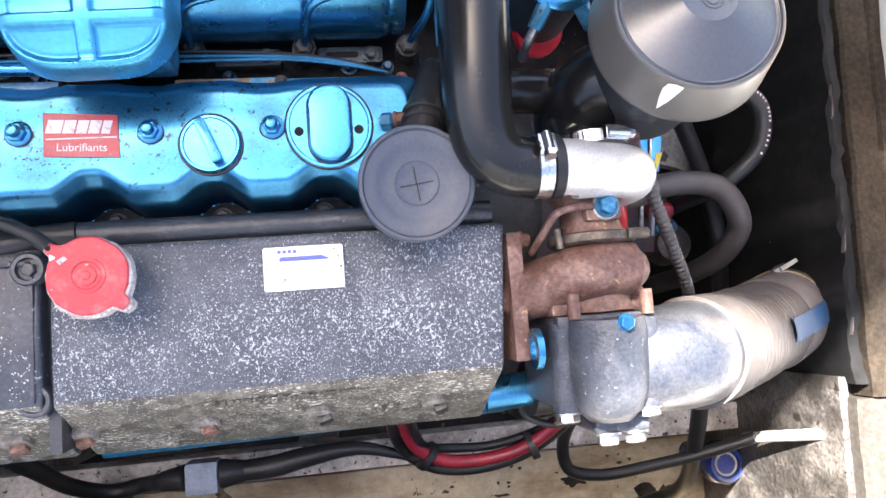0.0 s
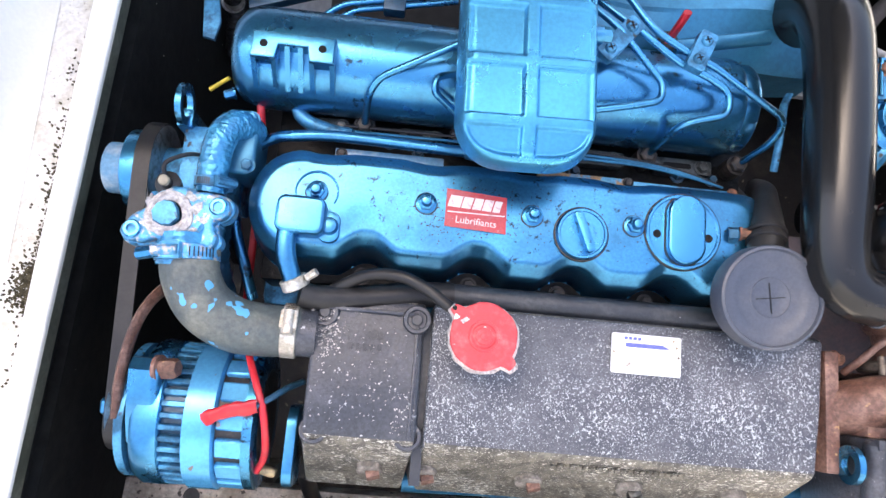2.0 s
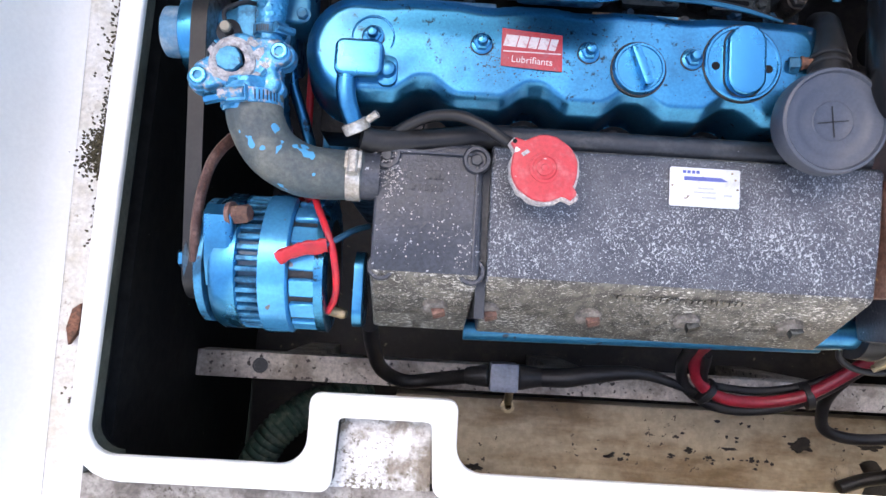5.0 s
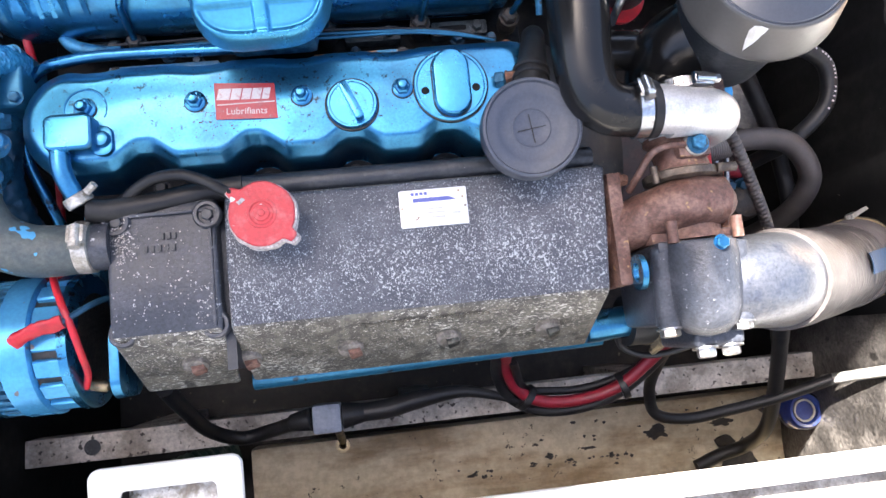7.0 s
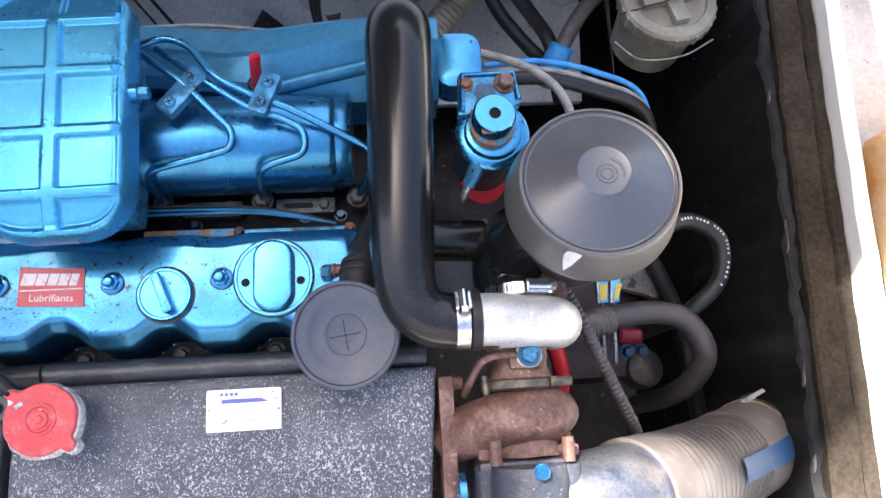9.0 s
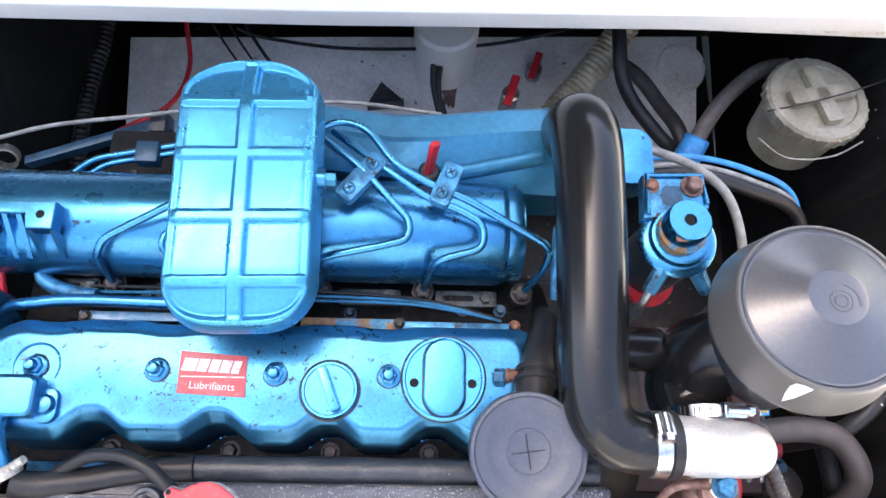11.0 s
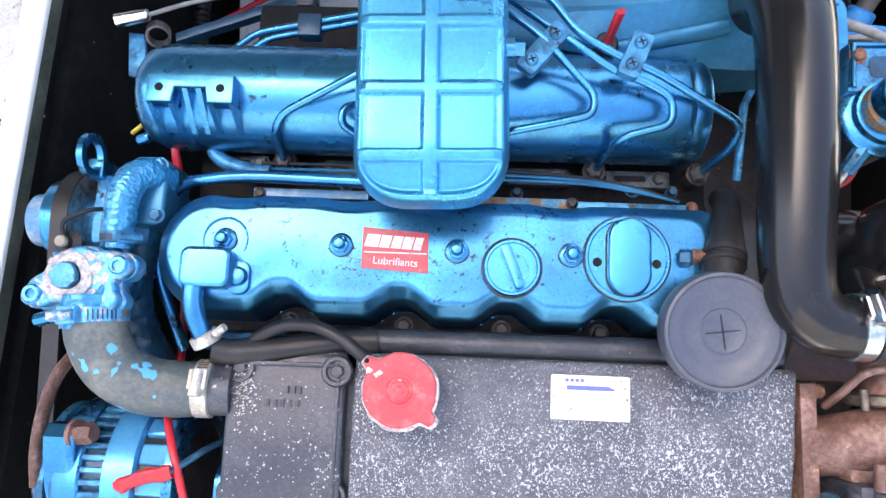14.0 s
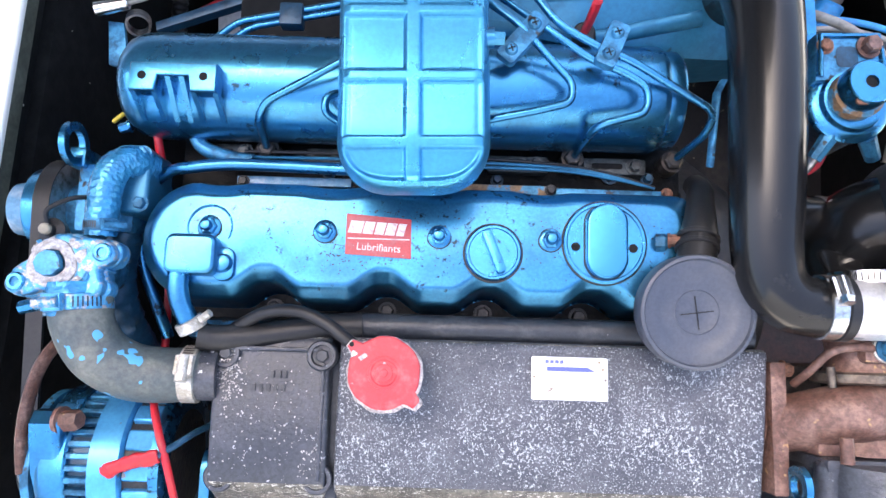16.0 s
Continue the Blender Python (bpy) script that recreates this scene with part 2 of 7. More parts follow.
# dark colour for the added unseen panels, chosen to darken reflections
BLOCKER_DARK = material("unseen_dark_blocker", (0.14, 0.145, 0.155), 0.7, 0.0, (0.11, 0.115, 0.12), 3, 0.4, 0.7, 0.1, 60, 0.1, 40)
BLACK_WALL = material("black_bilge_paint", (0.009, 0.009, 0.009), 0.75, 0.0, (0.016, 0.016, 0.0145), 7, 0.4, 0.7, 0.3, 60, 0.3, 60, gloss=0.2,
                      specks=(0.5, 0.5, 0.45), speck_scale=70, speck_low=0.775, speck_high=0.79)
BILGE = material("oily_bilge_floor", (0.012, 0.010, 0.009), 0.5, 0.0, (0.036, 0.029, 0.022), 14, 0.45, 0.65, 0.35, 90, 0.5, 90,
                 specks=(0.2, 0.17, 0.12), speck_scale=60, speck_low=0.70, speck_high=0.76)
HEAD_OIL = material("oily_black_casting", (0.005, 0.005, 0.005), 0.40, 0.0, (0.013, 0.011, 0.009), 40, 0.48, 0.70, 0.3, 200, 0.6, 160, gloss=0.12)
OLIVE = material("oily_olive_steel", (0.066, 0.074, 0.070), 0.36, 0.3, (0.020, 0.021, 0.019), 60, 0.42, 0.62, 0.25, 300, 0.5, 200)
TAN_FLOOR = material("stained_tan_laminate", (0.48, 0.41, 0.29), 0.5, 0.0, (0.20, 0.135, 0.065), 10, 0.40, 0.72, 0.16, 90, 0.4, 70,
                     specks=(0.03, 0.022, 0.016), speck_detail=4.0, speck_scale=70, speck_low=0.86, speck_high=0.90, clump=0.40, stretch=(0.45, 1.5, 1))
GEAR_RED = material("oily_red_brown_casting", (0.040, 0.014, 0.010), 0.5, 0.0, (0.018, 0.011, 0.009), 30, 0.4, 0.65, 0.3, 160, 0.5, 140)
GEAR_COVER = material("grimy_white_gear_cover", (0.21, 0.19, 0.165), 0.55, 0.0, (0.10, 0.085, 0.07), 22, 0.40, 0.66, 0.3, 160, 0.5, 140,
                      specks=(0.02, 0.017, 0.014), speck_scale=60, speck_low=0.60, speck_high=0.66)
BLACK_OIL = material("black_oil", (0.012, 0.010, 0.008), 0.3, 0.0, (0.03, 0.022, 0.014), 60, 0.4, 0.7, 0.3, 200, 0.5, 140)
RAIL_PAINT = material("chipped_grey_bearer_paint", (0.60, 0.55, 0.49), 0.6, 0.0, (0.33, 0.29, 0.245), 16, 0.42, 0.62, 0.25, 160, 0.4, 140,
                      specks=(0.06, 0.05, 0.045), speck_scale=100, speck_low=0.64, speck_high=0.70, clump=0.05)
HULL_GREY = material("dirty_white_laminate", (0.44, 0.43, 0.41), 0.6, 0.0, (0.30, 0.285, 0.26), 7, 0.4, 0.65, 0.12, 140, 0.25, 50,
                     specks=(0.06, 0.05, 0.04), speck_scale=70, speck_low=0.70, speck_high=0.75)
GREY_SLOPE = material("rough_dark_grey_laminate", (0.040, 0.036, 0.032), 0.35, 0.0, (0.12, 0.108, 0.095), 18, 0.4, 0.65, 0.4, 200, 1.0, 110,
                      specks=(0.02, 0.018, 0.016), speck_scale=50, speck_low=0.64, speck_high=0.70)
HULL_WHITE = material("dirty_white_hull_laminate", (0.76, 0.75, 0.72), 0.55, 0.0, (0.58, 0.56, 0.52), 7, 0.4, 0.65, 0.12, 140, 0.25, 50,
                      specks=(0.12, 0.09, 0.06), speck_scale=70, speck_low=0.70, speck_high=0.75)
BLACK_CAST = material("salted_black_casting", (0.038, 0.042, 0.052), 0.30, 0.0, (0.078, 0.082, 0.095), 26, 0.42, 0.75, 0.3, 300, 0.45, 260,
                      specks=(0.46, 0.47, 0.48), speck_detail=4.0, speck_scale=150, speck_low=0.745, speck_high=0.81, clump=0.22, rough2=0.5)
DIRTY_STEEL = material("salt_tarnished_steel", (0.42, 0.38, 0.31), 0.42, 0.45, (0.60, 0.57, 0.51), 90, 0.42, 0.62, 0.2, 400, 0.4, 300)
STUD_SALT = material("salt_ringed_casting", (0.21, 0.19, 0.165), 0.6, 0.0, (0.10, 0.09, 0.075), 80, 0.4, 0.6, 0.3, 400, 0.6, 260)
PALE_BLUE = material("bleached_blue_paint", (0.10, 0.25, 0.38), 0.45, 0.1, (0.32, 0.40, 0.46), 40, 0.45, 0.70, 0.15, 300, 0.3, 160)
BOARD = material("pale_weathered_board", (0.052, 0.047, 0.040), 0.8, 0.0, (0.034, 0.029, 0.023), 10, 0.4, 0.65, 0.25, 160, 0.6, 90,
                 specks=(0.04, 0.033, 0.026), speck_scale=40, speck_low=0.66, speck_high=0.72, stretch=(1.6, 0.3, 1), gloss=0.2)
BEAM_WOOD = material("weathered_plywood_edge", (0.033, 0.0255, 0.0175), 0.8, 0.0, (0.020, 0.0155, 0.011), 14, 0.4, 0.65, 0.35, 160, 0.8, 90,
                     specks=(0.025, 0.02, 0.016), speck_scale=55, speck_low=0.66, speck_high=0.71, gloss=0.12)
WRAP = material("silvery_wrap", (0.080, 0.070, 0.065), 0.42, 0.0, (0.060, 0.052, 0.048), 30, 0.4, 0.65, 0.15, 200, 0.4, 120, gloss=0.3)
WRAP_BLUE = material("blue_stripe_wrap", (0.018, 0.065, 0.15), 0.45, 0.0, (0.035, 0.075, 0.14), 30, 0.4, 0.65, 0.15, 200, 0.3, 120)
CLEAR_TUB = material("yellowed_plastic", (0.25, 0.235, 0.18), 0.35, 0.0, (0.17, 0.15, 0.11), 14, 0.4, 0.65, 0.12, 140, 0.2, 60)
BEIGE_HOSE = material("beige_corrugated_plastic", (0.46, 0.40, 0.28), 0.3, 0.0, (0.30, 0.25, 0.17), 30, 0.4, 0.65, 0.15, 160, 0.1)
GREEN_HOSE = material("dark_green_hose", (0.03, 0.07, 0.05), 0.5, 0.0, (0.12, 0.15, 0.11), 60, 0.45, 0.65, 0.1, 160, 0.1)
GREY_PLASTIC = material("blue_grey_plastic", (0.22, 0.25, 0.31), 0.5, 0.0, (0.16, 0.18, 0.22), 60, 0.4, 0.65, 0.15, 200, 0.1)
BLUE_PLASTIC = material("bright_blue_plastic", (0.03, 0.28, 0.62), 0.4, 0.0, (0.03, 0.2, 0.5), 60, 0.4, 0.65, 0.1, 200, 0.1)
NAVY_PLASTIC = material("dark_blue_plastic", (0.010, 0.022, 0.13), 0.25, 0.0, (0.014, 0.035, 0.17), 60, 0.4, 0.65, 0.1, 200, 0.1, coat=0.4)
GREY_CABLE = material("grey_cable_sheath", (0.30, 0.29, 0.26), 0.5, 0.0, (0.2, 0.19, 0.17), 60, 0.4, 0.65, 0.1, 200, 0.1)
YELLOW = material("yellow_plastic", (0.62, 0.45, 0.04), 0.5, 0.0, (0.4, 0.3, 0.05), 80, 0.4, 0.65, 0.1, 200, 0.1)
ORANGE_TANK = material("orange_stained_plastic", (0.62, 0.47, 0.30), 0.5, 0.0, (0.55, 0.26, 0.06), 6, 0.42, 0.62, 0.1, 120, 0.2, 60)
MOSS = material("dark_moss", (0.085, 0.072, 0.038), 0.9, 0.0, (0.17, 0.14, 0.08), 200, 0.4, 0.65, 0.3, 500, 0.8, 400)
GREENERY = material("green_growth", (0.10, 0.20, 0.03), 0.8, 0.0, (0.20, 0.26, 0.06), 40, 0.4, 0.65, 0.3, 200, 0.6, 120)
WATER = material("harbour_water", (0.02, 0.03, 0.03), 0.12, 0.0, (0.03, 0.04, 0.035), 0.5, 0.4, 0.7, 0.1, 3, 0.4, 4)


# ---------------------------------------------------------------- mesh helpers
def crumple(bm, amp, freq):
    """Wrinkle a skin along its normals."""
    bm.normal_update()
    for v in bm.verts:
        k = v.co * freq
        v.co += v.normal * (noise.noise(k) + 0.5 * noise.noise(k * 2.1)) * amp
    return bm


def V(*a):
    return Vector(a)


def box(x0, x1, y0, y1, z0, z1, bevel=0.0, bm=None, seg=2):
    bm2 = bmesh.new()
    vs = [bm2.verts.new((x, y, z)) for z in (z0, z1) for y in (y0, y1) for x in (x0, x1)]
    for f in ((0, 2, 3, 1), (4, 5, 7, 6), (0, 1, 5, 4), (2, 6, 7, 3), (0, 4, 6, 2), (1, 3, 7, 5)):
        bm2.faces.new([vs[i] for i in f])
    if bevel:
        bmesh.ops.bevel(bm2, geom=bm2.edges[:], offset=bevel, segments=seg, affect="EDGES", profile=0.6)
    return merge_into(bm, bm2)


def merge_into(bm, extra, m=None):
    if m is not None:
        bmesh.ops.transform(extra, matrix=m, verts=extra.verts)
    if bm is None:
        return extra
    me = bpy.data.meshes.new("tmp")
    extra.to_mesh(me)
    bm.from_mesh(me)
    bpy.data.meshes.remove(me)
    extra.free()
    return bm


def turned(axis):
    return Vector(axis).to_track_quat("Z", "Y").to_matrix().to_4x4()


def lathe(origin, axis, profile, seg=32, bm=None, wobble=0.0):
    """A turned body: profile of (radius, height along the axis)."""
    bm2 = bmesh.new()
    rings = []
    for r, h in profile:
        if r < 1e-5:
            rings.append([bm2.verts.new((0, 0, h))])
        else:
            rings.append([bm2.verts.new((r * math.cos(a) * (1 + wobble * math.sin(3 * a)), r * math.sin(a), h))
                          for a in (2 * math.pi * i / seg for i in range(seg))])
    for a, b in zip(rings, rings[1:]):
        for i in range(seg):
            j = (i + 1) % seg
            if len(a) == 1 and len(b) == 1:
                continue
            if len(a) == 1:
                bm2.faces.new((a[0], b[j], b[i]))
            elif len(b) == 1:
                bm2.faces.new((a[i], a[j], b[0]))
            else:
                bm2.faces.new((a[i], a[j], b[j], b[i]))
    closed = profile[0] == profile[-1]
    for ring, flip in ((rings[0], True), (rings[-1], False)):
        if len(ring) > 1 and not closed:
            bm2.faces.new(ring[::-1] if flip else ring)
    bmesh.ops.recalc_face_normals(bm2, faces=bm2.faces)
    return merge_into(bm, bm2, Matrix.Translation(origin) @ turned(axis))


def rod(a, b, r, r2=None, seg=20, bm=None, edge=0.0):
    a, b = Vector(a), Vector(b)
    n = (b - a).length
    r2 = r if r2 is None else r2
    e = edge
    prof = [(r - e, 0), (r, e), (r2, n - e), (r2 - e, n)] if e else [(r, 0), (r2, n)]
    return lathe(a, b - a, prof, seg, bm)


def hexbolt(p, axis, r, h, bm=None, washer=1.35, sides=6):
    prof = [(r * washer, 0), (r * washer, h * 0.2), (r, h * 0.2), (r, h * 0.85), (r * 0.8, h)]
    bm2 = lathe((0, 0, 0), (0, 0, 1), prof[:2], 18)
    merge_into(bm2, lathe((0, 0, 0), (0, 0, 1), prof[2:], sides))
    return merge_into(bm, bm2, Matrix.Translation(p) @ turned(axis) @ pose(0, 0, 0, 0, 0, random.uniform(0, 60)))


def spline(pts, n=10):
    """A smooth line through the points."""
    p = [Vector(q) for q in pts]
    p = [p[0] * 2 - p[1]] + p + [p[-1] * 2 - p[-2]]
    out = []
    for i in range(1, len(p) - 2):
        for k in range(n):
            t = k / n
            a, b, c, d = p[i - 1], p[i], p[i + 1], p[i + 2]
            out.append(0.5 * ((2 * b) + (c - a) * t + (2 * a - 5 * b + 4 * c - d) * t * t + (3 * b - a - 3 * c + d) * t ** 3))
    out.append(p[-2])
    return out


def cornered(pts, radius, n=5):
    """A line of straight runs with rounded corners, as of a bent pipe."""
    p = [Vector(q) for q in pts]
    out = [p[0]]
    for a, b, c in zip(p, p[1:], p[2:]):
        u, v = (a - b), (c - b)
        d = min(radius, u.length * 0.45, v.length * 0.45)
        s, e = b + u.normalized() * d, b + v.normalized() * d
        for k in range(n + 1):
            t = k / n
            out.append(s * (1 - t) ** 2 + b * 2 * t * (1 - t) + e * t * t)
    out.append(p[-1])
    return out


def tube(pts, r, seg=12, bm=None, ribs=0.0, pitch=0.008, flat=1.0, radii=None, cap=True):
    """A pipe along a line. ribs: depth of corrugation; radii: radius at each point, evenly spread."""
    p = [Vector(q) for q in pts]
    if ribs:
        length = sum((b - a).length for a, b in zip(p, p[1:]))
        step, q, acc = pitch / 4, [p[0]], 0.0
        for a, b in zip(p, p[1:]):
            d, run = (b - a).length, 0.0
            while d - run > step - acc and d > 0:
                run += step - acc
                acc = 0.0
                q.append(a.lerp(b, run / d))
            acc += d - run
        p = q if len(q) > 2 else p
    bm2 = bmesh.new()
    t0 = (p[1] - p[0]).normalized()
    up = t0.orthogonal().normalized()
    rings = []
    for i, c in enumerate(p):
        t = (p[min(i + 1, len(p) - 1)] - p[max(i - 1, 0)]).normalized()
        up = (up - t * up.dot(t)).normalized()
        side = t.cross(up)
        rr = r
        if radii:
            f = i / (len(p) - 1) * (len(radii) - 1)
            k = min(int(f), len(radii) - 2)
            rr = radii[k] + (radii[k + 1] - radii[k]) * (f - k)
        if ribs:
            rr += ribs * (0, 0.8, 1, 0.8)[i % 4] - ribs
        rings.append([bm2.verts.new(c + up * math.cos(a) * rr + side * math.sin(a) * rr * flat) for a in (2 * math.pi * j / seg for j in range(seg))])
    for a, b in zip(rings, rings[1:]):
        for j in range(seg):
            k = (j + 1) % seg
            bm2.faces.new((a[j], a[k], b[k], b[j]))
    if cap:
        bm2.faces.new(rings[0][::-1])
        bm2.faces.new(rings[-1])
    bmesh.ops.recalc_face_normals(bm2, faces=bm2.faces)
    return merge_into(bm, bm2)


def prism(outline, z0, z1, bevel=0.0, bm=None, m=None, seg=2):
    bm2 = bmesh.new()
    lo = [bm2.verts.new((x, y, z0)) for x, y in outline]
    hi = [bm2.verts.new((x, y, z1)) for x, y in outline]
    n = len(lo)
    bm2.faces.new(lo[::-1])
    top = bm2.faces.new(hi)
    for i in range(n):
        bm2.faces.new((lo[i], lo[(i + 1) % n], hi[(i + 1) % n], hi[i]))
    bmesh.ops.recalc_face_normals(bm2, faces=bm2.faces)
    if bevel:
        bmesh.ops.bevel(bm2, geom=list(top.edges), offset=bevel, segments=seg, affect="EDGES", profile=0.6)
    return merge_into(bm, bm2, m)


def rounded(x0, x1, y0, y1, r, n=6):
    pts = []
    for cx, cy, a in ((x1 - r, y1 - r, 0), (x0 + r, y1 - r, 90), (x0 + r, y0 + r, 180), (x1 - r, y0 + r, 270)):
        for k in range(n + 1):
            b = radians(a + 90 * k / n)
            pts.append((cx + r * math.cos(b), cy + r * math.sin(b)))
    return pts


def relief(x0, x1, y0, y1, nx, ny, height, floor_z):
    """A casting given by its height over a plan; a closed skirt drops to floor_z."""
    bm2 = bmesh.new()
    g = [[bm2.verts.new((x, y, height(x, y))) for x in (x0 + (x1 - x0) * i / nx for i in range(nx + 1))]
         for y in (y0 + (y1 - y0) * j / ny for j in range(ny + 1))]
    for j in range(ny):
        for i in range(nx):
            q = (g[j][i], g[j][i + 1], g[j + 1][i + 1], g[j + 1][i])
            if max(v.co.z for v in q) > floor_z + 1e-5:
                bm2.faces.new(q)
    bmesh.ops.delete(bm2, geom=[v for v in bm2.verts if not v.link_faces], context="VERTS")
    edge = [e for e in bm2.edges if len(e.link_faces) == 1]
    near = {}
    for e in edge:
        for a, b in ((e.verts[0], e.verts[1]), (e.verts[1], e.verts[0])):
            near.setdefault(a, []).append(b)
    for _ in range(10):
        to = {v: (v.co + n[0].co + n[1].co) / 3 for v, n in near.items() if len(n) == 2}
        for v, c in to.items():
            v.co = c
    out = bmesh.ops.extrude_edge_only(bm2, edges=edge)
    for v in out["geom"]:
        if isinstance(v, bmesh.types.BMVert):
            v.co.z = floor_z - 0.004
    bmesh.ops.recalc_face_normals(bm2, faces=bm2.faces)
    return bm2


BASE = {}


def finish(ob, bm, mat, base, sharp=38):
    bmesh.ops.translate(bm, verts=bm.verts, vec=-Vector(base))
    me = bpy.data.meshes.new(ob if isinstance(ob, str) else ob.name)
    bm.to_mesh(me)
    bm.free()
    me.materials.append(mat)
    me.shade_smooth()
    me.set_sharp_from_angle(angle=radians(sharp))
    return me


def thing(name, base, label, category, group="", kind=""):
    ob = new(name)
    ob.empty_display_size = 0.02
    ob.location = base
    BASE[ob] = Vector(base)
    return tagged(ob, label, category, group, kind)


def part(name, bm, mat, parent, label="", sharp=38):
    base = BASE[parent]
    ob = new(name, finish(name, bm, mat, base, sharp))
    ob.parent = parent
    BASE[ob] = base
    return tagged(ob, label) if label else ob


def solo(name, bm, mat, base, label, category="", group="", kind="", sharp=38):
    ob = new(name, finish(name, bm, mat, base, sharp))
    ob.location = base
    BASE[ob] = Vector(base)
    return tagged(ob, label, category, group, kind)


def smooth(a, b, x):
    t = min(1.0, max(0.0, (x - a) / (b - a)))
    return t * t * (3 - 2 * t)


def lettering(text, size, mat, parent, m, bold=0.0, label="", sx=1.0):
    cu = bpy.data.curves.new("print", "FONT")
    cu.body, cu.size, cu.extrude, cu.resolution_u = text, size, 0.0002, 3
    cu.align_x, cu.align_y = "CENTER", "CENTER"
    tmp = new("print", cu)
    me = bpy.data.meshes.new_from_object(tmp.evaluated_get(bpy.context.evaluated_depsgraph_get()))
    bpy.data.objects.remove(tmp)
    bm2 = bmesh.new()
    bm2.from_mesh(me)
    if bold:
        for k in (-1, 1):
            more = bmesh.new()
            more.from_mesh(me)
            merge_into(bm2, more, Matrix.Translation((k * bold, k * bold * 0.5, 0.0001 * (k + 2))))
    bpy.data.meshes.remove(me)
    bmesh.ops.transform(bm2, matrix=m @ Matrix.Diagonal((sx, 1, 1, 1)), verts=bm2.verts)
    return part("lettering", bm2, mat, parent, label)


# ---------------------------------------------------------------- the boat round the engine bay
def band(inner, outer, z0, z1, bevel=0.004, deep=None):
    """An upstanding lip between two open outlines of equal length."""
    bm2 = bmesh.new()
    rows = [[bm2.verts.new((x, y, z)) for x, y in line] for line, z in ((inner, z0), (inner, z1), (outer, z1), (outer, z0))]
    if deep is not None:
        for row in (rows[0], rows[3]):
            for v in row:
                if v.co.y > 0.44:
                    v.co.z = deep
    n = len(inner)
    for a in range(4):
        b = (a + 1) % 4
        for i in range(n - 1):
            bm2.faces.new((rows[a][i], rows[a][i + 1], rows[b][i + 1], rows[b][i]))
    bm2.faces.new([r[0] for r in rows])
    bm2.faces.new([r[-1] for r in rows][::-1])
    bmesh.ops.recalc_face_normals(bm2, faces=bm2.faces)
    if bevel:
        top = [e for e in bm2.edges if all(abs(v.co.z - z1) < 1e-6 for v in e.verts) and len(e.link_faces) == 2
               and any(abs(f.normal.z) < 0.5 for f in e.link_faces)]
        bmesh.ops.bevel(bm2, geom=top, offset=bevel, segments=3, affect="EDGES", profile=0.5)
    return bm2


def yawed(bm, x, y, deg):
    bmesh.ops.rotate(bm, verts=bm.verts, cent=(x, y, 0), matrix=Matrix.Rotation(radians(deg), 3, "Z"))
    return bm


def arc(cx, cy, r, a0, a1, n=6):
    return [(cx + r * math.cos(radians(a0 + (a1 - a0) * i / n)), cy + r * math.sin(radians(a0 + (a1 - a0) * i / n))) for i in range(n + 1)]


RIM_Z, DECK_Z = 0.911, 0.872
rim_in = ([(0.79, 0.484), (0.40, 0.470), (0.0, 0.456)] + arc(-0.431, 0.412, 0.035, 90, 180) + arc(-0.464, -0.404, 0.03, 180, 270)
          + arc(-0.292, -0.406, 0.028, 270, 360) + arc(-0.252, -0.369, 0.012, 180, 90, 4) + arc(-0.116, -0.369, 0.012, 90, 0, 4)
          + arc(-0.076, -0.406, 0.028, 180, 270) + [(0.40, -0.436), (0.79, -0.436)])
rim_out = ([(0.79, 0.514), (0.40, 0.500), (0.0, 0.486)] + arc(-0.430, 0.412, 0.067, 90, 180) + arc(-0.457, -0.402, 0.06, 180, 270)
           + arc(-0.249, -0.448, 0.014, 270, 360) + arc(-0.226, -0.389, 0.006, 180, 90, 4) + arc(-0.138, -0.389, 0.006, 90, 0, 4)
           + arc(-0.114, -0.448, 0.014, 180, 270) + [(0.40, -0.462), (0.79, -0.462)])
rim = solo("trim", band(rim_in, rim_out, 0.903, RIM_Z, 0.004, 0.880), GELCOAT, (0, -0.44, 0.88),
           "raised white gelcoat lip round the engine hatch with a latch notch", "hatch rim", kind="structure")

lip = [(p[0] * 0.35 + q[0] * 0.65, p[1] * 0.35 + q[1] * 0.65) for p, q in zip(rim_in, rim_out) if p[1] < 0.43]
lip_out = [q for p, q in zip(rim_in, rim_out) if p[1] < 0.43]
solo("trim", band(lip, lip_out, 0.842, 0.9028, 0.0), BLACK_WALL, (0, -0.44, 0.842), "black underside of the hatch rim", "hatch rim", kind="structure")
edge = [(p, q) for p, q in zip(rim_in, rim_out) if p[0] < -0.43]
solo("trim", band([(p[0] * 1.02 - q[0] * 0.02, p[1] * 1.02 - q[1] * 0.02) for p, q in edge], [(p[0] * 0.4 + q[0] * 0.6, p[1] * 0.4 + q[1] * 0.6) for p, q in edge], 0.884, 0.9035, 0.0), RIM_SHADE, (-0.47, 0, 0.884),
     "green-grey inner face of the hatch rim, shade put in its colour", "hatch rim", kind="structure")
deck = bmesh.new()
box(-0.70, 0.86, 0.500, 1.3, DECK_Z - 0.03, DECK_Z, 0, deck)
prism([(-0.70, -1.2), (-0.514, -1.2), (-0.514, -0.40), (-0.493, 0.42), (-0.493, 0.500), (-0.70, 0.500)], DECK_Z - 0.03, DECK_Z, bm=deck)
solo("floor", deck, GELCOAT_DIRTY, (0, -0.8, DECK_Z), "mildewed white cockpit deck round the open engine hatch", "deck", kind="structure")
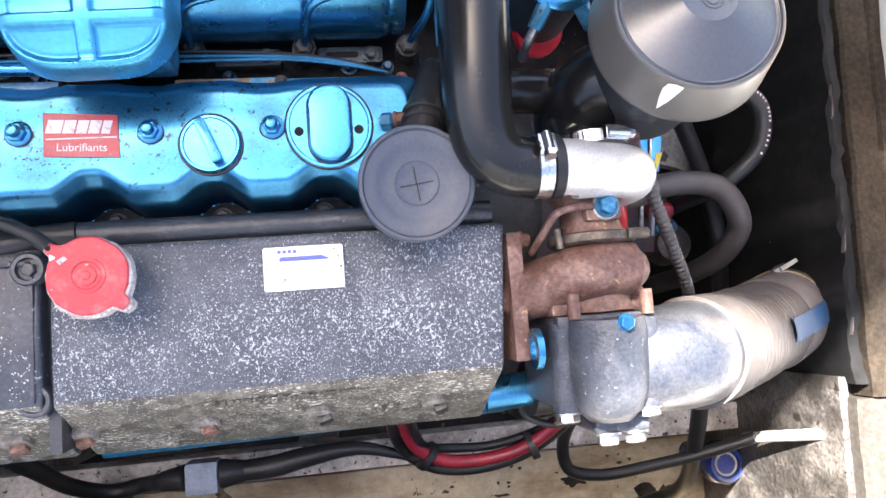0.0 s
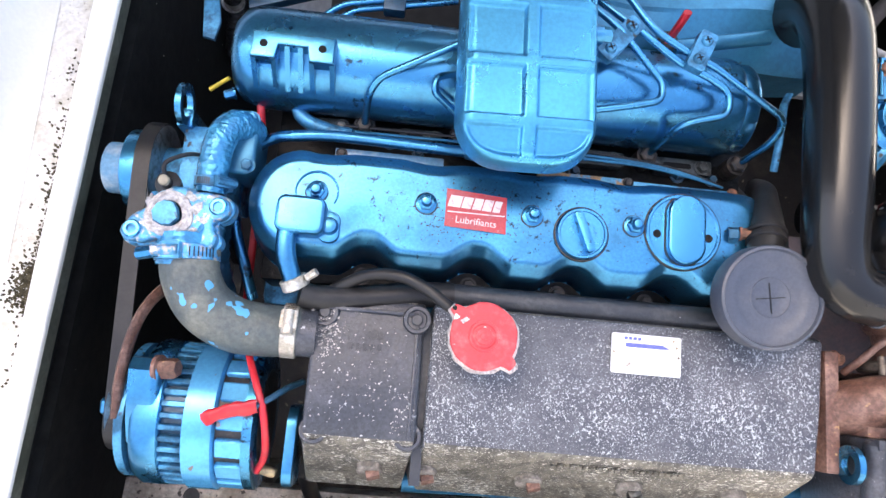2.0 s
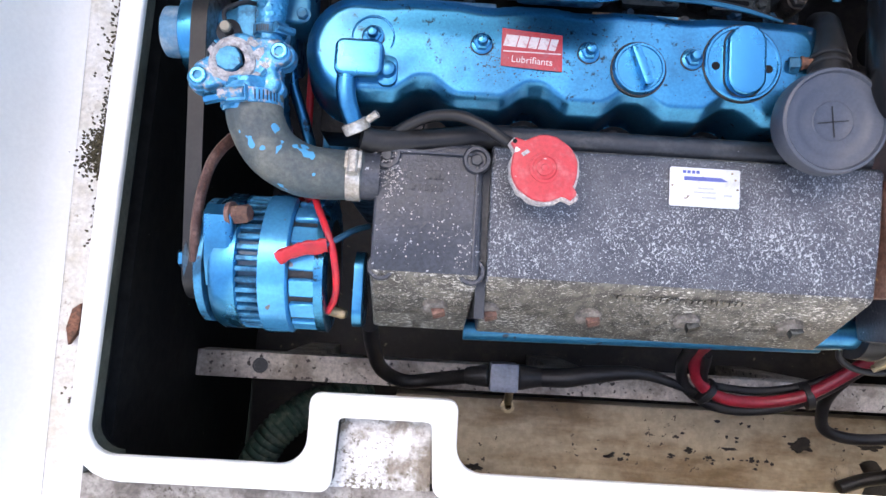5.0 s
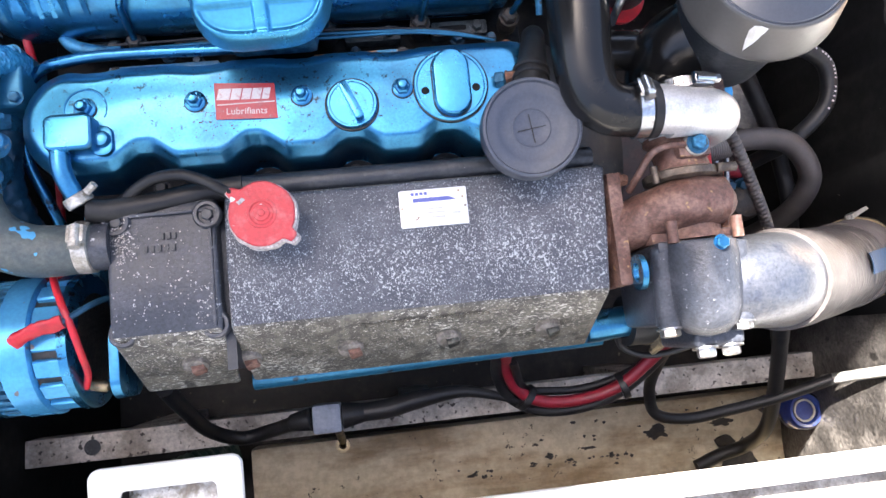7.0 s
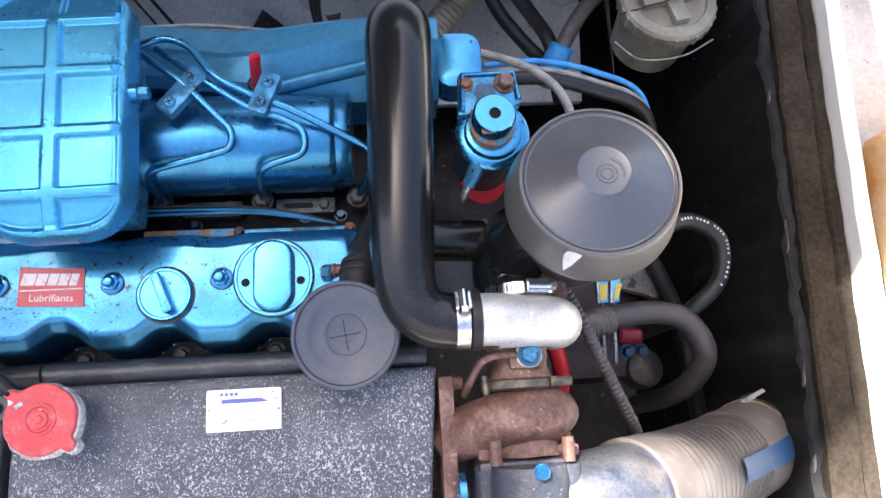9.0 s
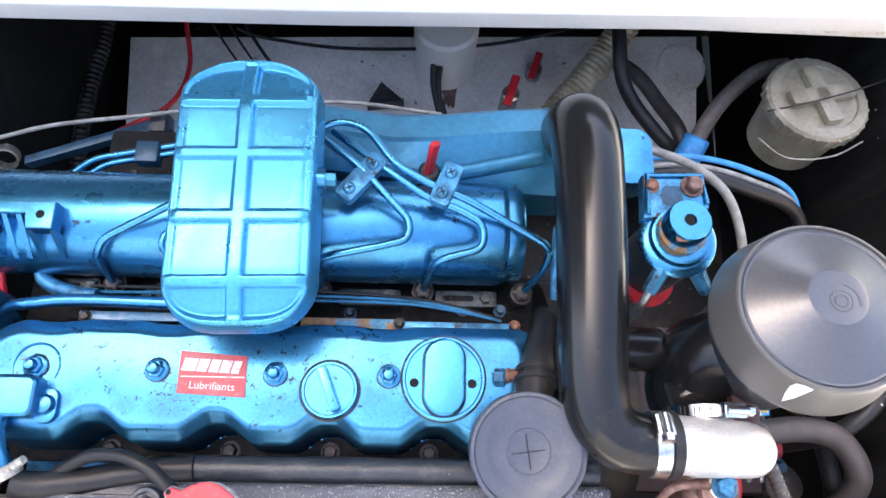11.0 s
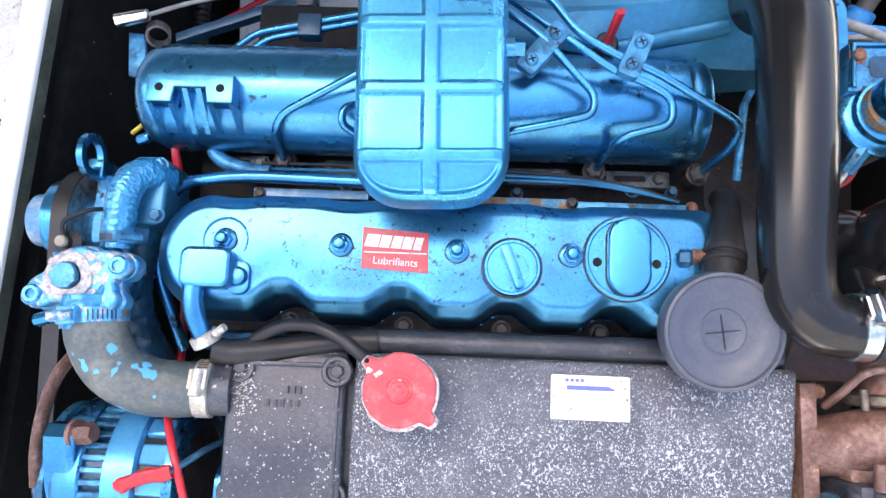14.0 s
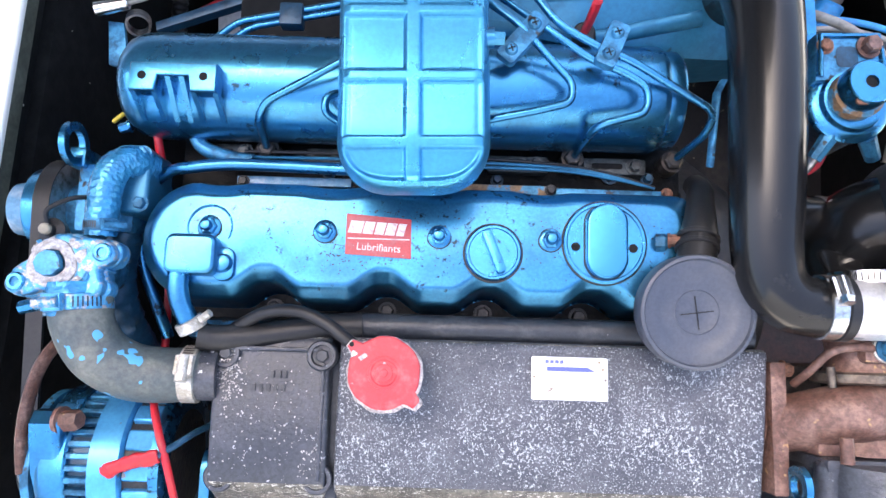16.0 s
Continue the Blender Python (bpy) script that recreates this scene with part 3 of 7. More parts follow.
solo("floor", box(-0.514, 0.86, -1.2, -0.464, DECK_Z - 0.03, DECK_Z), MOULDY, (0.2, -0.8, DECK_Z), "mould-darkened grey deck in front of the hatch", "deck", kind="structure")
solo("trim", box(-0.2415, -0.1295, -0.463, -0.3835, DECK_Z - 0.02, DECK_Z + 0.008, 0.002), MOULD_WHITE, (-0.18, -0.42, DECK_Z),
     "dirty sunken latch recess in the hatch rim", "latch recess", kind="structure")

# unseen sun blocker added off the far quarter, shading most of the engine
SHADE_U = Vector((math.cos(SUN_TURN), -math.sin(SUN_TURN), 0))
SHADE_W = Vector((-math.sin(SUN_UP) * math.sin(SUN_TURN), -math.sin(SUN_UP) * math.cos(SUN_TURN), math.cos(SUN_UP)))
SHADE_AWAY = 2.8
shade_bm = bmesh.new()
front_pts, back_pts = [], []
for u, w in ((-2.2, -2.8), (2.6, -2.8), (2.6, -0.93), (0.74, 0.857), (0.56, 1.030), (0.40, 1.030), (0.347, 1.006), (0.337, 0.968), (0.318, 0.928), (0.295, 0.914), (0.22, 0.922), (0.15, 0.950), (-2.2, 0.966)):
    q = SHADE_U * u + SHADE_W * w
    k = (SHADE_AWAY - w * -math.sin(SUN_UP)) / math.cos(SUN_UP)
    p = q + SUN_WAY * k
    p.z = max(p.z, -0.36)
    front_pts.append(shade_bm.verts.new(p))
    back_pts.append(shade_bm.verts.new(p + Vector((math.sin(SUN_TURN), math.cos(SUN_TURN), 0)) * 0.04))
shade_bm.faces.new(front_pts)
shade_bm.faces.new(back_pts[::-1])
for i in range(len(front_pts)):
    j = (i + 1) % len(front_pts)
    shade_bm.faces.new((front_pts[j], front_pts[i], back_pts[i], back_pts[j]))
bmesh.ops.recalc_face_normals(shade_bm, faces=shade_bm.faces)
solo("wall_sun_blocker", shade_bm, BLOCKER_DARK, (-1.7, 2.2, 0), "plain dark unseen panel added to block the sun", "wheelhouse", kind="structure")

# unseen plain walls added to close the place and stop low light
for name, (x0, x1, y0, y1), lab in (("wall_blocker_port", (-1.36, -1.30, -2.0, 2.0), "plain unseen dark wall added"), ("wall_blocker_aft", (-1.30, 2.3, -2.06, -2.0), "plain unseen dark end wall added"),
                                    ("wall_blocker_fore", (-1.30, 2.3, 2.0, 2.06), "plain unseen dark end wall added"), ("wall_blocker_starboard", (2.3, 2.36, -2.0, 2.0), "plain unseen dark wall added")):
    solo(name, box(x0, x1, y0, y1, -0.35, 1.7 if y0 > 1.9 else 3.1 if y1 < -1.9 else 1.25), BLOCKER_DARK, ((x0 + x1) / 2, (y0 + y1) / 2, 0), lab + " beyond the hatch", "cockpit side", kind="structure")

# unseen roof added over the far half, outlined to darken reflections there
solo("ceiling_blocker", prism([(-1.30, 0.60), (-0.80, 0.64), (-0.45, 0.68), (-0.22, 0.57), (-0.02, 0.54), (0.12, 0.64), (0.42, 0.80), (0.42, 2.0), (-1.30, 2.0)], 2.12, 2.17), BLOCKER_DARK, (-0.4, 1.3, 2.12), "plain dark unseen sheet added overhead to darken reflections", "roof", kind="structure")

# port side: clean sloped gelcoat rising to the side ledge
side = prism([(-0.556, 0.0), (-0.64, 0.0), (-0.64, 0.104), (-0.624, 0.098), (-0.604, 0.045), (-0.588, 0.018), (-0.572, 0.005)], -1.2, 1.3)
bmesh.ops.transform(side, matrix=Matrix(((1, 0, 0, 0), (0, 0, 1, 0), (0, 1, 0, DECK_Z + 0.001), (0, 0, 0, 1))), verts=side.verts)
bmesh.ops.recalc_face_normals(side, faces=side.faces)
solo("wall_west", side, GELCOAT, (-0.6, 0, DECK_Z), "smooth white gelcoat side coaming beside the hatch", "coaming", kind="structure")
ledge = thing("ledge", (-0.75, 0, DECK_Z + 0.06), "white side ledge with a weedy drain slot and a rib", "side ledge", kind="structure")
part("ledge_top", box(-1.29, -0.668, -1.2, 1.3, 0.85, 0.992, 0.006), GELCOAT, ledge)
part("slot", box(-0.669, -0.639, -1.2, 1.3, 0.85, 0.958), MOSS, ledge, "dark leafy dirt in the drain slot")
part("rib", yawed(box(-1.0, -0.616, -0.006, 0.012, 0.95, 1.002, 0.004), -0.616, 0.003, -9), GELCOAT, ledge)
weed = bmesh.new()
for i in range(900):
    y = random.choice((random.uniform(-0.32, -0.03), random.uniform(0.02, 0.12)))
    x = random.uniform(-0.667, -0.641)
    rod((x, y, 0.956), (x + random.uniform(-.01, .01), y + random.uniform(-.01, .01), random.uniform(0.958, 0.967)), 0.0016, 0.0006, 4, weed)
tagged(solo("weed", weed, GREENERY, (-0.655, -0.2, 0.955), "small green weeds growing in the drain slot", "weeds"), kind="stuff")

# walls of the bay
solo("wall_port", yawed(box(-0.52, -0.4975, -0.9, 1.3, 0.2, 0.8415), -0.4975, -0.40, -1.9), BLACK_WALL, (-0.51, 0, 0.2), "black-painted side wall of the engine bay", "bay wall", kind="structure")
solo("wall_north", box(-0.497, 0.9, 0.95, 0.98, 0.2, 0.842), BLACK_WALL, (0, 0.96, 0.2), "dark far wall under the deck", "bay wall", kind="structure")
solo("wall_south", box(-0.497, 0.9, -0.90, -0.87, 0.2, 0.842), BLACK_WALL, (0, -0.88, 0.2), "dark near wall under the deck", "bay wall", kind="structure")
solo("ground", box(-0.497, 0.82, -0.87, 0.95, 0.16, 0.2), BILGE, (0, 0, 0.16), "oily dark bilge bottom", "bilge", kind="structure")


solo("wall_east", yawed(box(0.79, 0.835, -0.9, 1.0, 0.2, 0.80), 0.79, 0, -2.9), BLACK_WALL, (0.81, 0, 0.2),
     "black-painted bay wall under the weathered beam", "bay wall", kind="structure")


def plank(x0, x1, y0, y1, z0, z1, n=60, rough=0.004, seed=1):
    """A weathered board along y with uneven edges."""
    bm2 = bmesh.new()
    rows = []
    for i in range(n + 1):
        y = y0 + (y1 - y0) * i / n
        a, b = (rough * noise.noise((seed, y * 18, k)) + rough * 0.5 * noise.noise((seed + 9, y * 70, k)) for k in (0, 5))
        rows.append([bm2.verts.new(p) for p in ((x0 + a, y, z0), (x0 + a, y, z1 - 0.004), (x0 + a + 0.004, y, z1 + b * 0.4), (x1 + b - 0.003, y, z1 + a * 0.4), (x1 + b, y, z1 - 0.004), (x1 + b, y, z0))])
    for p, q in zip(rows, rows[1:]):
        for k in range(6):
            bm2.faces.new((p[k], p[(k + 1) % 6], q[(k + 1) % 6], q[k]))
    bm2.faces.new(rows[0][::-1])
    bm2.faces.new(rows[-1])
    bmesh.ops.recalc_face_normals(bm2, faces=bm2.faces)
    return bm2


beam = thing("deck_beam", (0.82, 0, 0.80), "weathered plywood beam edging the engine bay", "beam", kind="structure")
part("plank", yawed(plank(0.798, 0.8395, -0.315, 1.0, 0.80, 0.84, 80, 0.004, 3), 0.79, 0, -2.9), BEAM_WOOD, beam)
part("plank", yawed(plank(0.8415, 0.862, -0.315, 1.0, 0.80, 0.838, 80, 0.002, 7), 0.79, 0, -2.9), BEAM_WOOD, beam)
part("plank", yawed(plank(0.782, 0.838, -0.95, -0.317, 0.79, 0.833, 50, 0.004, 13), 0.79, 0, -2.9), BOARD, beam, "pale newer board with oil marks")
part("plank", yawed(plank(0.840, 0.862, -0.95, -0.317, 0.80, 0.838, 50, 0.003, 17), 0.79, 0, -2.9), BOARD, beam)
part("lining", yawed(plank(0.780, 0.797, -0.30, 1.0, 0.55, 0.832, 120, 0.009, 23), 0.79, 0, -2.9), BLACK_WALL, beam, "torn black lining under the beam")
for i in range(4):
    yy = -0.24 + i * 0.15 + 0.05 * math.sin(i * 5)
    part("torn_edge", yawed(prism([(0.7805, yy), (0.7835, yy + 0.006), (0.7845, yy + 0.022 + 0.012 * (i % 3)), (0.783, yy + 0.016)], 0.828, 0.834), 0.79, 0, -2.9), CUFF, beam, "torn pale edge of the lining")
part("white_edge", yawed(plank(0.864, 0.885, -1.2, 1.3, 0.80, 0.862, 80, 0.002, 11), 0.79, 0, -2.9), GELCOAT, beam, "white gelcoat edge")
solo("pavement", yawed(box(0.886, 1.9, -1.3, 1.4, 0.74, 0.79), 0.79, 0, -2.9), HULL_GREY, (1.4, 0, 0.74), "pale side deck beyond the beam", "deck", kind="structure")

# bearers and side floor
solo("floor", box(-0.19, 0.80, -0.87, -0.412, 0.40, 0.449, 0.006), TAN_FLOOR, (0.3, -0.6, 0.4), "stained tan laminate floor with black oil marks", "floor", kind="structure")
rail = thing("engine_bearer", (0.0, -0.368, 0.51), "chipped grey-painted steel engine bearer", "engine bearer")
part("bar", box(-0.498, 0.764, -0.387, -0.346, 0.52, 0.57, 0.003), RAIL_PAINT, rail)
for x in (-0.35, 0.1, 0.5):
    part("foot", box(x - 0.03, x + 0.03, -0.38, -0.35, 0.2, 0.521, 0.002), RAIL_PAINT, rail)
part("hole_plug", lathe((-0.398, -0.366, 0.5695), (0, 0, 1), [(0.012, 0), (0.012, 0.002), (0.009, 0.002), (0.009, 0.0012)], 20), BLACK_PAINT, rail)
solo("hull", prism([(-0.418, 0.455), (0.66, 0.455), (0.66, 0.756), (-0.418, 0.710)], 0.0, 0.03, 0.004, m=Matrix.Translation((0, 0, 0.30)) @ Matrix.Rotation(radians(14), 4, "X")),
     HULL_WHITE, (0, 0.6, 0.4), "dirty white laminate of the hull side", "hull", kind="structure")
solo("water", box(-60, 60, -60, 60, -0.45, -0.35), WATER, (0, 0, -0.4), "dark harbour water round the boat", "water", kind="structure")

# ---------------------------------------------------------------- the engine
engine = thing("diesel_engine", (0, 0.0, 0.25), "blue-painted marine diesel engine in an open engine bay", "engine")
part("block", box(-0.28, 0.258, -0.10, 0.13, 0.25, 0.86, 0.012), BLUE_WORN, engine)
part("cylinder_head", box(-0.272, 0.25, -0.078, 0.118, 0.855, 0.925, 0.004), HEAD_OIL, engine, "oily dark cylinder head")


def scallop(x):
    s = 0.0
    for c in (-0.160, -0.051, 0.048, 0.147):
        s = max(s, 1 - smooth(0.004, 0.036, abs(x - c)))
    return s


def soft_min(vals, k=0.012):
    m = min(vals)
    return m - k * math.log(sum(math.exp(-(v - m) / k) for v in vals)) if k else m


def cover_height(x, y):
    xl, xr, yb, yf = -0.284, 0.240, 0.050 - 0.003 * scallop(x + 0.05), -0.0615 + 0.0165 * scallop(x)
    d = soft_min([x - xl, xr - x, yb - y, y - yf], 0.006) + 0.006
    cx, cy = xl + 0.055, (0.052 - 0.066) / 2
    if x < cx:
        r = math.hypot((x - cx) / 0.055, (y - cy) / 0.059)
        d = min(d, (1 - r) * 0.055 + 0.003)
    if d <= 0:
        return 0.925
    z = 0.925 + 0.058 * smooth(0, 0.007, d) + 0.014 * smooth(0.002, 0.022, d)
    return z + 0.0015 * smooth(0.02, 0.055, d)


cover = part("valve_cover", relief(-0.292, 0.258, -0.074, 0.060, 300, 84, cover_height, 0.925), BLUE_SHADED_FILM, engine, "glossy blue rocker cover with scalloped edge", 60)
COVER_Z = 0.999
for x, y in ((-0.213, 0.003), (-0.106, 0.002), (0.0, 0.0), (0.103, 0.0)):
    nut = bmesh.new()
    lathe((x, y, COVER_Z - 0.003), (0, 0, 1), [(0.0105, 0), (0.0105, 0.0045), (0.0088, 0.0055)], 24, nut)
    lathe((x, y, COVER_Z), (0, 0, 1), [(0.0082, 0), (0.0082, 0.008), (0.0066, 0.0092)], 6, nut)
    lathe((x, y, COVER_Z + 0.008), (0, 0, 1), [(0.0058, 0), (0.0055, 0.004), (0.004, 0.0065), (0, 0.0075)], 16, nut)
    part("grime_ring", lathe((x, y, COVER_Z - 0.003), (0, 0, 1), [(0.0116, 0), (0.0114, 0.0028), (0.0105, 0.0032)], 20, wobble=0.05), GRIME, cover)
    part("cap_nut", nut, BLUE, cover)
nut = lathe((-0.197, -0.031, COVER_Z), (0, 0, 1), [(0.009, -0.01), (0.009, 0.004), (0.007, 0.009), (0, 0.011)], 18)
part("cap_nut", nut, BLUE, cover)
for c in (-0.165, -0.051, 0.046, 0.143):
    part("stud", hexbolt((c, -0.066, 0.925), (0, 0, 1), 0.007, 0.009), GRIME, cover, "grimy stud nut")

cap = lathe((0.050, -0.0135, COVER_Z - 0.003), (0, 0, 1), [(0.0262, 0), (0.0262, 0.006), (0.0247, 0.0085), (0.0228, 0.0085), (0.022, 0.0075), (0, 0.0075)], 48)
part("gasket", lathe((0.050, -0.0135, COVER_Z - 0.003), (0, 0, 1), [(0.0278, 0), (0.0278, 0.0038), (0.026, 0.0042)], 48), GRIME, cover, "dark oily gasket ring")
cap_ob = part("filler_cap", cap, BLUE, cover, "round blue oil filler cap with a raised grip")
grip = prism(rounded(-0.0045, 0.0045, -0.021, 0.021, 0.003), 0, 0.014, 0.002, m=Matrix.Translation((0.050, -0.0135, COVER_Z + 0.003)) @ Matrix.Rotation(radians(22), 4, "Z"))
part("grip", grip, BLUE, cap_ob)
for i in range(4):
    part("raised_mark", box(0.0605 + 0.0012 * i, 0.0625 + 0.0012 * i, -0.006 - 0.0035 * i, -0.0045 - 0.0035 * i, COVER_Z + 0.004, COVER_Z + 0.0052), BLUE, cap_ob)

flange = lathe((0.153, -0.001, COVER_Z - 0.003), (0, 0, 1), [(0.0385, 0), (0.0385, 0.005), (0.0375, 0.006), (0.0355, 0.006), (0.0345, 0.0052), (0, 0.0052)], 56)
part("gasket", lathe((0.153, -0.001, COVER_Z - 0.003), (0, 0, 1), [(0.0397, 0), (0.0397, 0.0036), (0.038, 0.0040)], 56), GRIME, cover, "dark oily gasket ring")
flange_ob = part("cover_plate", flange, BLUE, cover, "round blue cover plate with an oval boss")
part("boss_seam", prism(rounded(0.1333, 0.1737, -0.0368, 0.0358, 0.0197, 10), COVER_Z, COVER_Z + 0.0027), GRIME, flange_ob)
part("boss", prism(rounded(0.1345, 0.1725, -0.0355, 0.0345, 0.0185, 10), COVER_Z, COVER_Z + 0.0125, 0.003, seg=3), BLUE, flange_ob)
for x in (0.1262, 0.1792):
    part("hole", lathe((x, -0.0055, COVER_Z + 0.0018), (0, 0, 1), [(0.0042, 0), (0.0042, 0.0006)], 20), BLACK_WALL, flange_ob, "dark empty bolt hole")

# breather elbow on the cover
elbow = part("breather_elbow", prism(rounded(-0.2475, -0.2005, -0.043, -0.006, 0.009), 0.985, 1.017, 0.006, seg=4), BLUE, engine, "blue breather elbow on the rocker cover", 15)
lobe = prism(rounded(-0.2075, -0.187, -0.047, -0.016, 0.009), 0.985, 1.003, 0.003)
part("flange", lobe, BLUE, elbow)
part("pipe", tube(cornered([(-0.236, -0.02, 1.006), (-0.2355, -0.062, 1.006), (-0.2245, -0.088, 0.996)], 0.022), 0.0095, 18), BLUE, elbow)
clamp_e = lathe((-0.2265, -0.083, 0.998), (0.45, -0.85, -0.35), [(0.0125, 0), (0.0135, 0.001), (0.0135, 0.010), (0.0125, 0.011)], 28)
rod((-0.212, -0.083, 1.006), (-0.203, -0.077, 1.010), 0.0038, bm=clamp_e, seg=8)
part("hose_clamp", clamp_e, DIRTY_STEEL, elbow, "salt-tarnished steel hose clamp")

# raised ring and oily dirt on the cover
part("raised_ring", tube([(-0.213 + 0.0205 * math.cos(a), 0.003 + 0.0205 * math.sin(a), COVER_Z - 0.0012) for a in (radians(-30 + 270 * i / 40) for i in range(41))], 0.0012, 8), BLUE, cover)
dirt = bmesh.new()
for cx, cy, sx, sy, count in ((-0.106, 0.002, 0.012, 0.012, 90), (-0.090, -0.019, 0.010, 0.008, 70), (-0.056, 0.021, 0.022, 0.0025, 40), (-0.055, -0.0235, 0.022, 0.003, 50), (-0.0235, -0.003, 0.003, 0.012, 25),
                              (0.0, 0.0, 0.011, 0.011, 30), (0.050, -0.0135, 0.020, 0.020, 30), (0.103, 0.0, 0.012, 0.011, 45), (0.185, 0.005, 0.010, 0.016, 40), (-0.213, 0.003, 0.014, 0.012, 40), (0.0, 0.0, 0.13, 0.025, 80)):
    for i in range(count):
        x, y, r = random.gauss(cx, sx), random.gauss(cy, sy), random.uniform(0.0002, 0.0009)
        if -0.26 < x < 0.225 and -0.045 < y < 0.042:
            z = cover_height(x, y) + 0.0002
            k = random.uniform(0, 3)
            dirt.faces.new([dirt.verts.new((x + r * random.uniform(0.5, 1.6) * math.cos(a + k), y + r * random.uniform(0.5, 1.4) * math.sin(a + k), z)) for a in (radians(72 * j) for j in range(5))])
tagged(part("dirt_specks", dirt, GRIME, cover, "oily dirt specks"), kind="stuff")

# sticker with print
stick = part("sticker", prism([(-0.0865, 0.0195), (-0.0265, 0.0155), (-0.0255, -0.0215), (-0.0865, -0.0185)], COVER_Z + 0.0002, COVER_Z + 0.0006), RED_LABEL, cover, "red oil brand sticker with white print")
bm = bmesh.new()
box(-0.0845, -0.0275, -0.0042, -0.0031, COVER_Z + 0.0006, COVER_Z + 0.0009, 0, bm)
part("print_line", bm, WHITE_INK, stick)

# ---------------------------------------------------------------- heat exchanger with its header tank
hx = thing("heat_exchanger", (0.05, -0.2, 0.82), "black-painted heat exchanger specked with white salt", "heat exchanger")


def hx_body(x0, x1, xr):
    """The long casting: flat top, ridge, sloping front; its end is cut back towards the front."""
    prof = [(-0.098, 0.985, 0), (-0.165, 0.989, 0.0), (-0.226, 0.988, 0.0), (-0.232, 0.984, 0.0), (-0.283, 0.893, 0.006), (-0.284, 0.868, 0.012), (-0.27, 0.85, 0.02), (-0.10, 0.85, 0.0), (-0.094, 0.87, 0), (-0.094, 0.98, 0)]
    bm2 = bmesh.new()
    n = 24
    rows = []
    for i in range(n + 1):
        rows.append([bm2.verts.new((x0 + (x1 + (xr - x1) * min(1, max(0, (-0.098 - y) / 0.13)) - s - x0) * i / n, y, z)) for y, z, s in prof])
    for a, b in zip(rows, rows[1:]):
        for k in range(len(prof)):
            j = (k + 1) % len(prof)
            bm2.faces.new((a[k], a[j], b[j], b[k]))
    bm2.faces.new(rows[0])
    bm2.faces.new(rows[-1][::-1])
    bmesh.ops.recalc_face_normals(bm2, faces=bm2.faces)
    ends = [e for e in bm2.edges if e.is_manifold and e.calc_face_angle(0) > 0.6]
    bmesh.ops.bevel(bm2, geom=ends, offset=0.004, segments=3, affect="EDGES", profile=0.5)
    return bm2


body = part("body", hx_body(-0.0885, 0.308, 0.296), BLACK_SALT, hx)
end = part("end_cover", hx_body(-0.203, -0.0965, -0.0955), BLACK_CAST, hx, "salt-specked black end cover")
for ob in (body, end):
    ob.data.materials.append(BLACK_GRIME)
    for p in ob.data.polygons:
        if p.normal.y < -0.45:
            p.material_index = 1
part("gasket", box(-0.0975, -0.0875, -0.268, -0.110, 0.86, 0.971), BLACK_PAINT, hx)
for x, y, z in ((-0.104, -0.112, 0.986), (-0.193, -0.112, 0.984), (-0.1035, -0.222, 0.980), (-0.192, -0.222, 0.980)):
    lug = lathe((x, y, z - 0.004), (0, 0, 1), [(0.0142, 0), (0.0142, 0.0085), (0.0128, 0.0105), (0.0098, 0.0105), (0.0090, 0.006)], 24)
    lug_ob = part("bolt_boss", lug, BLACK_CAST, hx)
    part("bolt", hexbolt((x, y, z), (0, 0, 1), 0.0062, 0.006), BLACK_PAINT, lug_ob)
front = Vector((0, -0.091, -0.051)).normalized()
for i, x in enumerate((-0.137, -0.083, 0.024, 0.128, 0.237)):
    boss = part("stud", lathe((x, -0.2609, 0.9402), (0, -0.872, 0.489), [(0.014, -0.004), (0.0135, 0.001), (0.011, 0.0025), (0, 0.003)], 20), STUD_SALT, hx, "salt-ringed raised stud boss")
    m = Matrix.Translation((x + 0.003, -0.260, 0.9405)) @ turned((0.25, -0.872, 0.489))
    part("nut", merge_into(None, box(-0.0066, 0.0066, -0.0055, 0.0055, 0, 0.009, 0.0012), m), RUST if i < 3 else OLIVE, boss, "rusty square nut" if i < 3 else "dark salt-stained nut")
# raised frame and unreadable raised marks on the end cover
for x0, x1, y0, y1 in ((-0.1045, -0.1005, -0.224, -0.118), (-0.196, -0.103, -0.109, -0.105)):
    part("raised_edge", box(x0, x1, y0, y1, 0.983, 0.9905, 0.002), BLACK_CAST, end)
for x, y, w in ((-0.150, -0.1300, 0.0030), (-0.144, -0.1300, 0.0032), (-0.1385, -0.1300, 0.0030), (-0.1665, -0.1420, 0.0032), (-0.160, -0.1420, 0.0030), (-0.1535, -0.1420, 0.0034), (-0.1465, -0.1420, 0.0030), (-0.140, -0.1420, 0.0034)):
    part("raised_mark", box(x, x + w, y - 0.0032, y + 0.0032, 0.985, 0.9898), BLACK_PAINT, end)
salt = bmesh.new()
for cx, cy, sx, sy, count in ((-0.188, -0.132, 0.007, 0.013, 260), (-0.150, -0.17, 0.03, 0.035, 170), (-0.112, -0.205, 0.008, 0.015, 60)):
    for i in range(count):
        x, y, r = random.gauss(cx, sx), random.gauss(cy, sy), random.uniform(0.0002, 0.0010)
        if -0.200 < x < -0.099 and -0.222 < y < -0.104:
            k = random.uniform(0, 3)
            salt.faces.new([salt.verts.new((x + r * random.uniform(0.5, 1.5) * math.cos(a + k), y + r * random.uniform(0.5, 1.5) * math.sin(a + k), 0.9892)) for a in (radians(72 * j) for j in range(5))])
tagged(part("salt_specks", salt, SALT, end, "white salt specks"), kind="stuff")
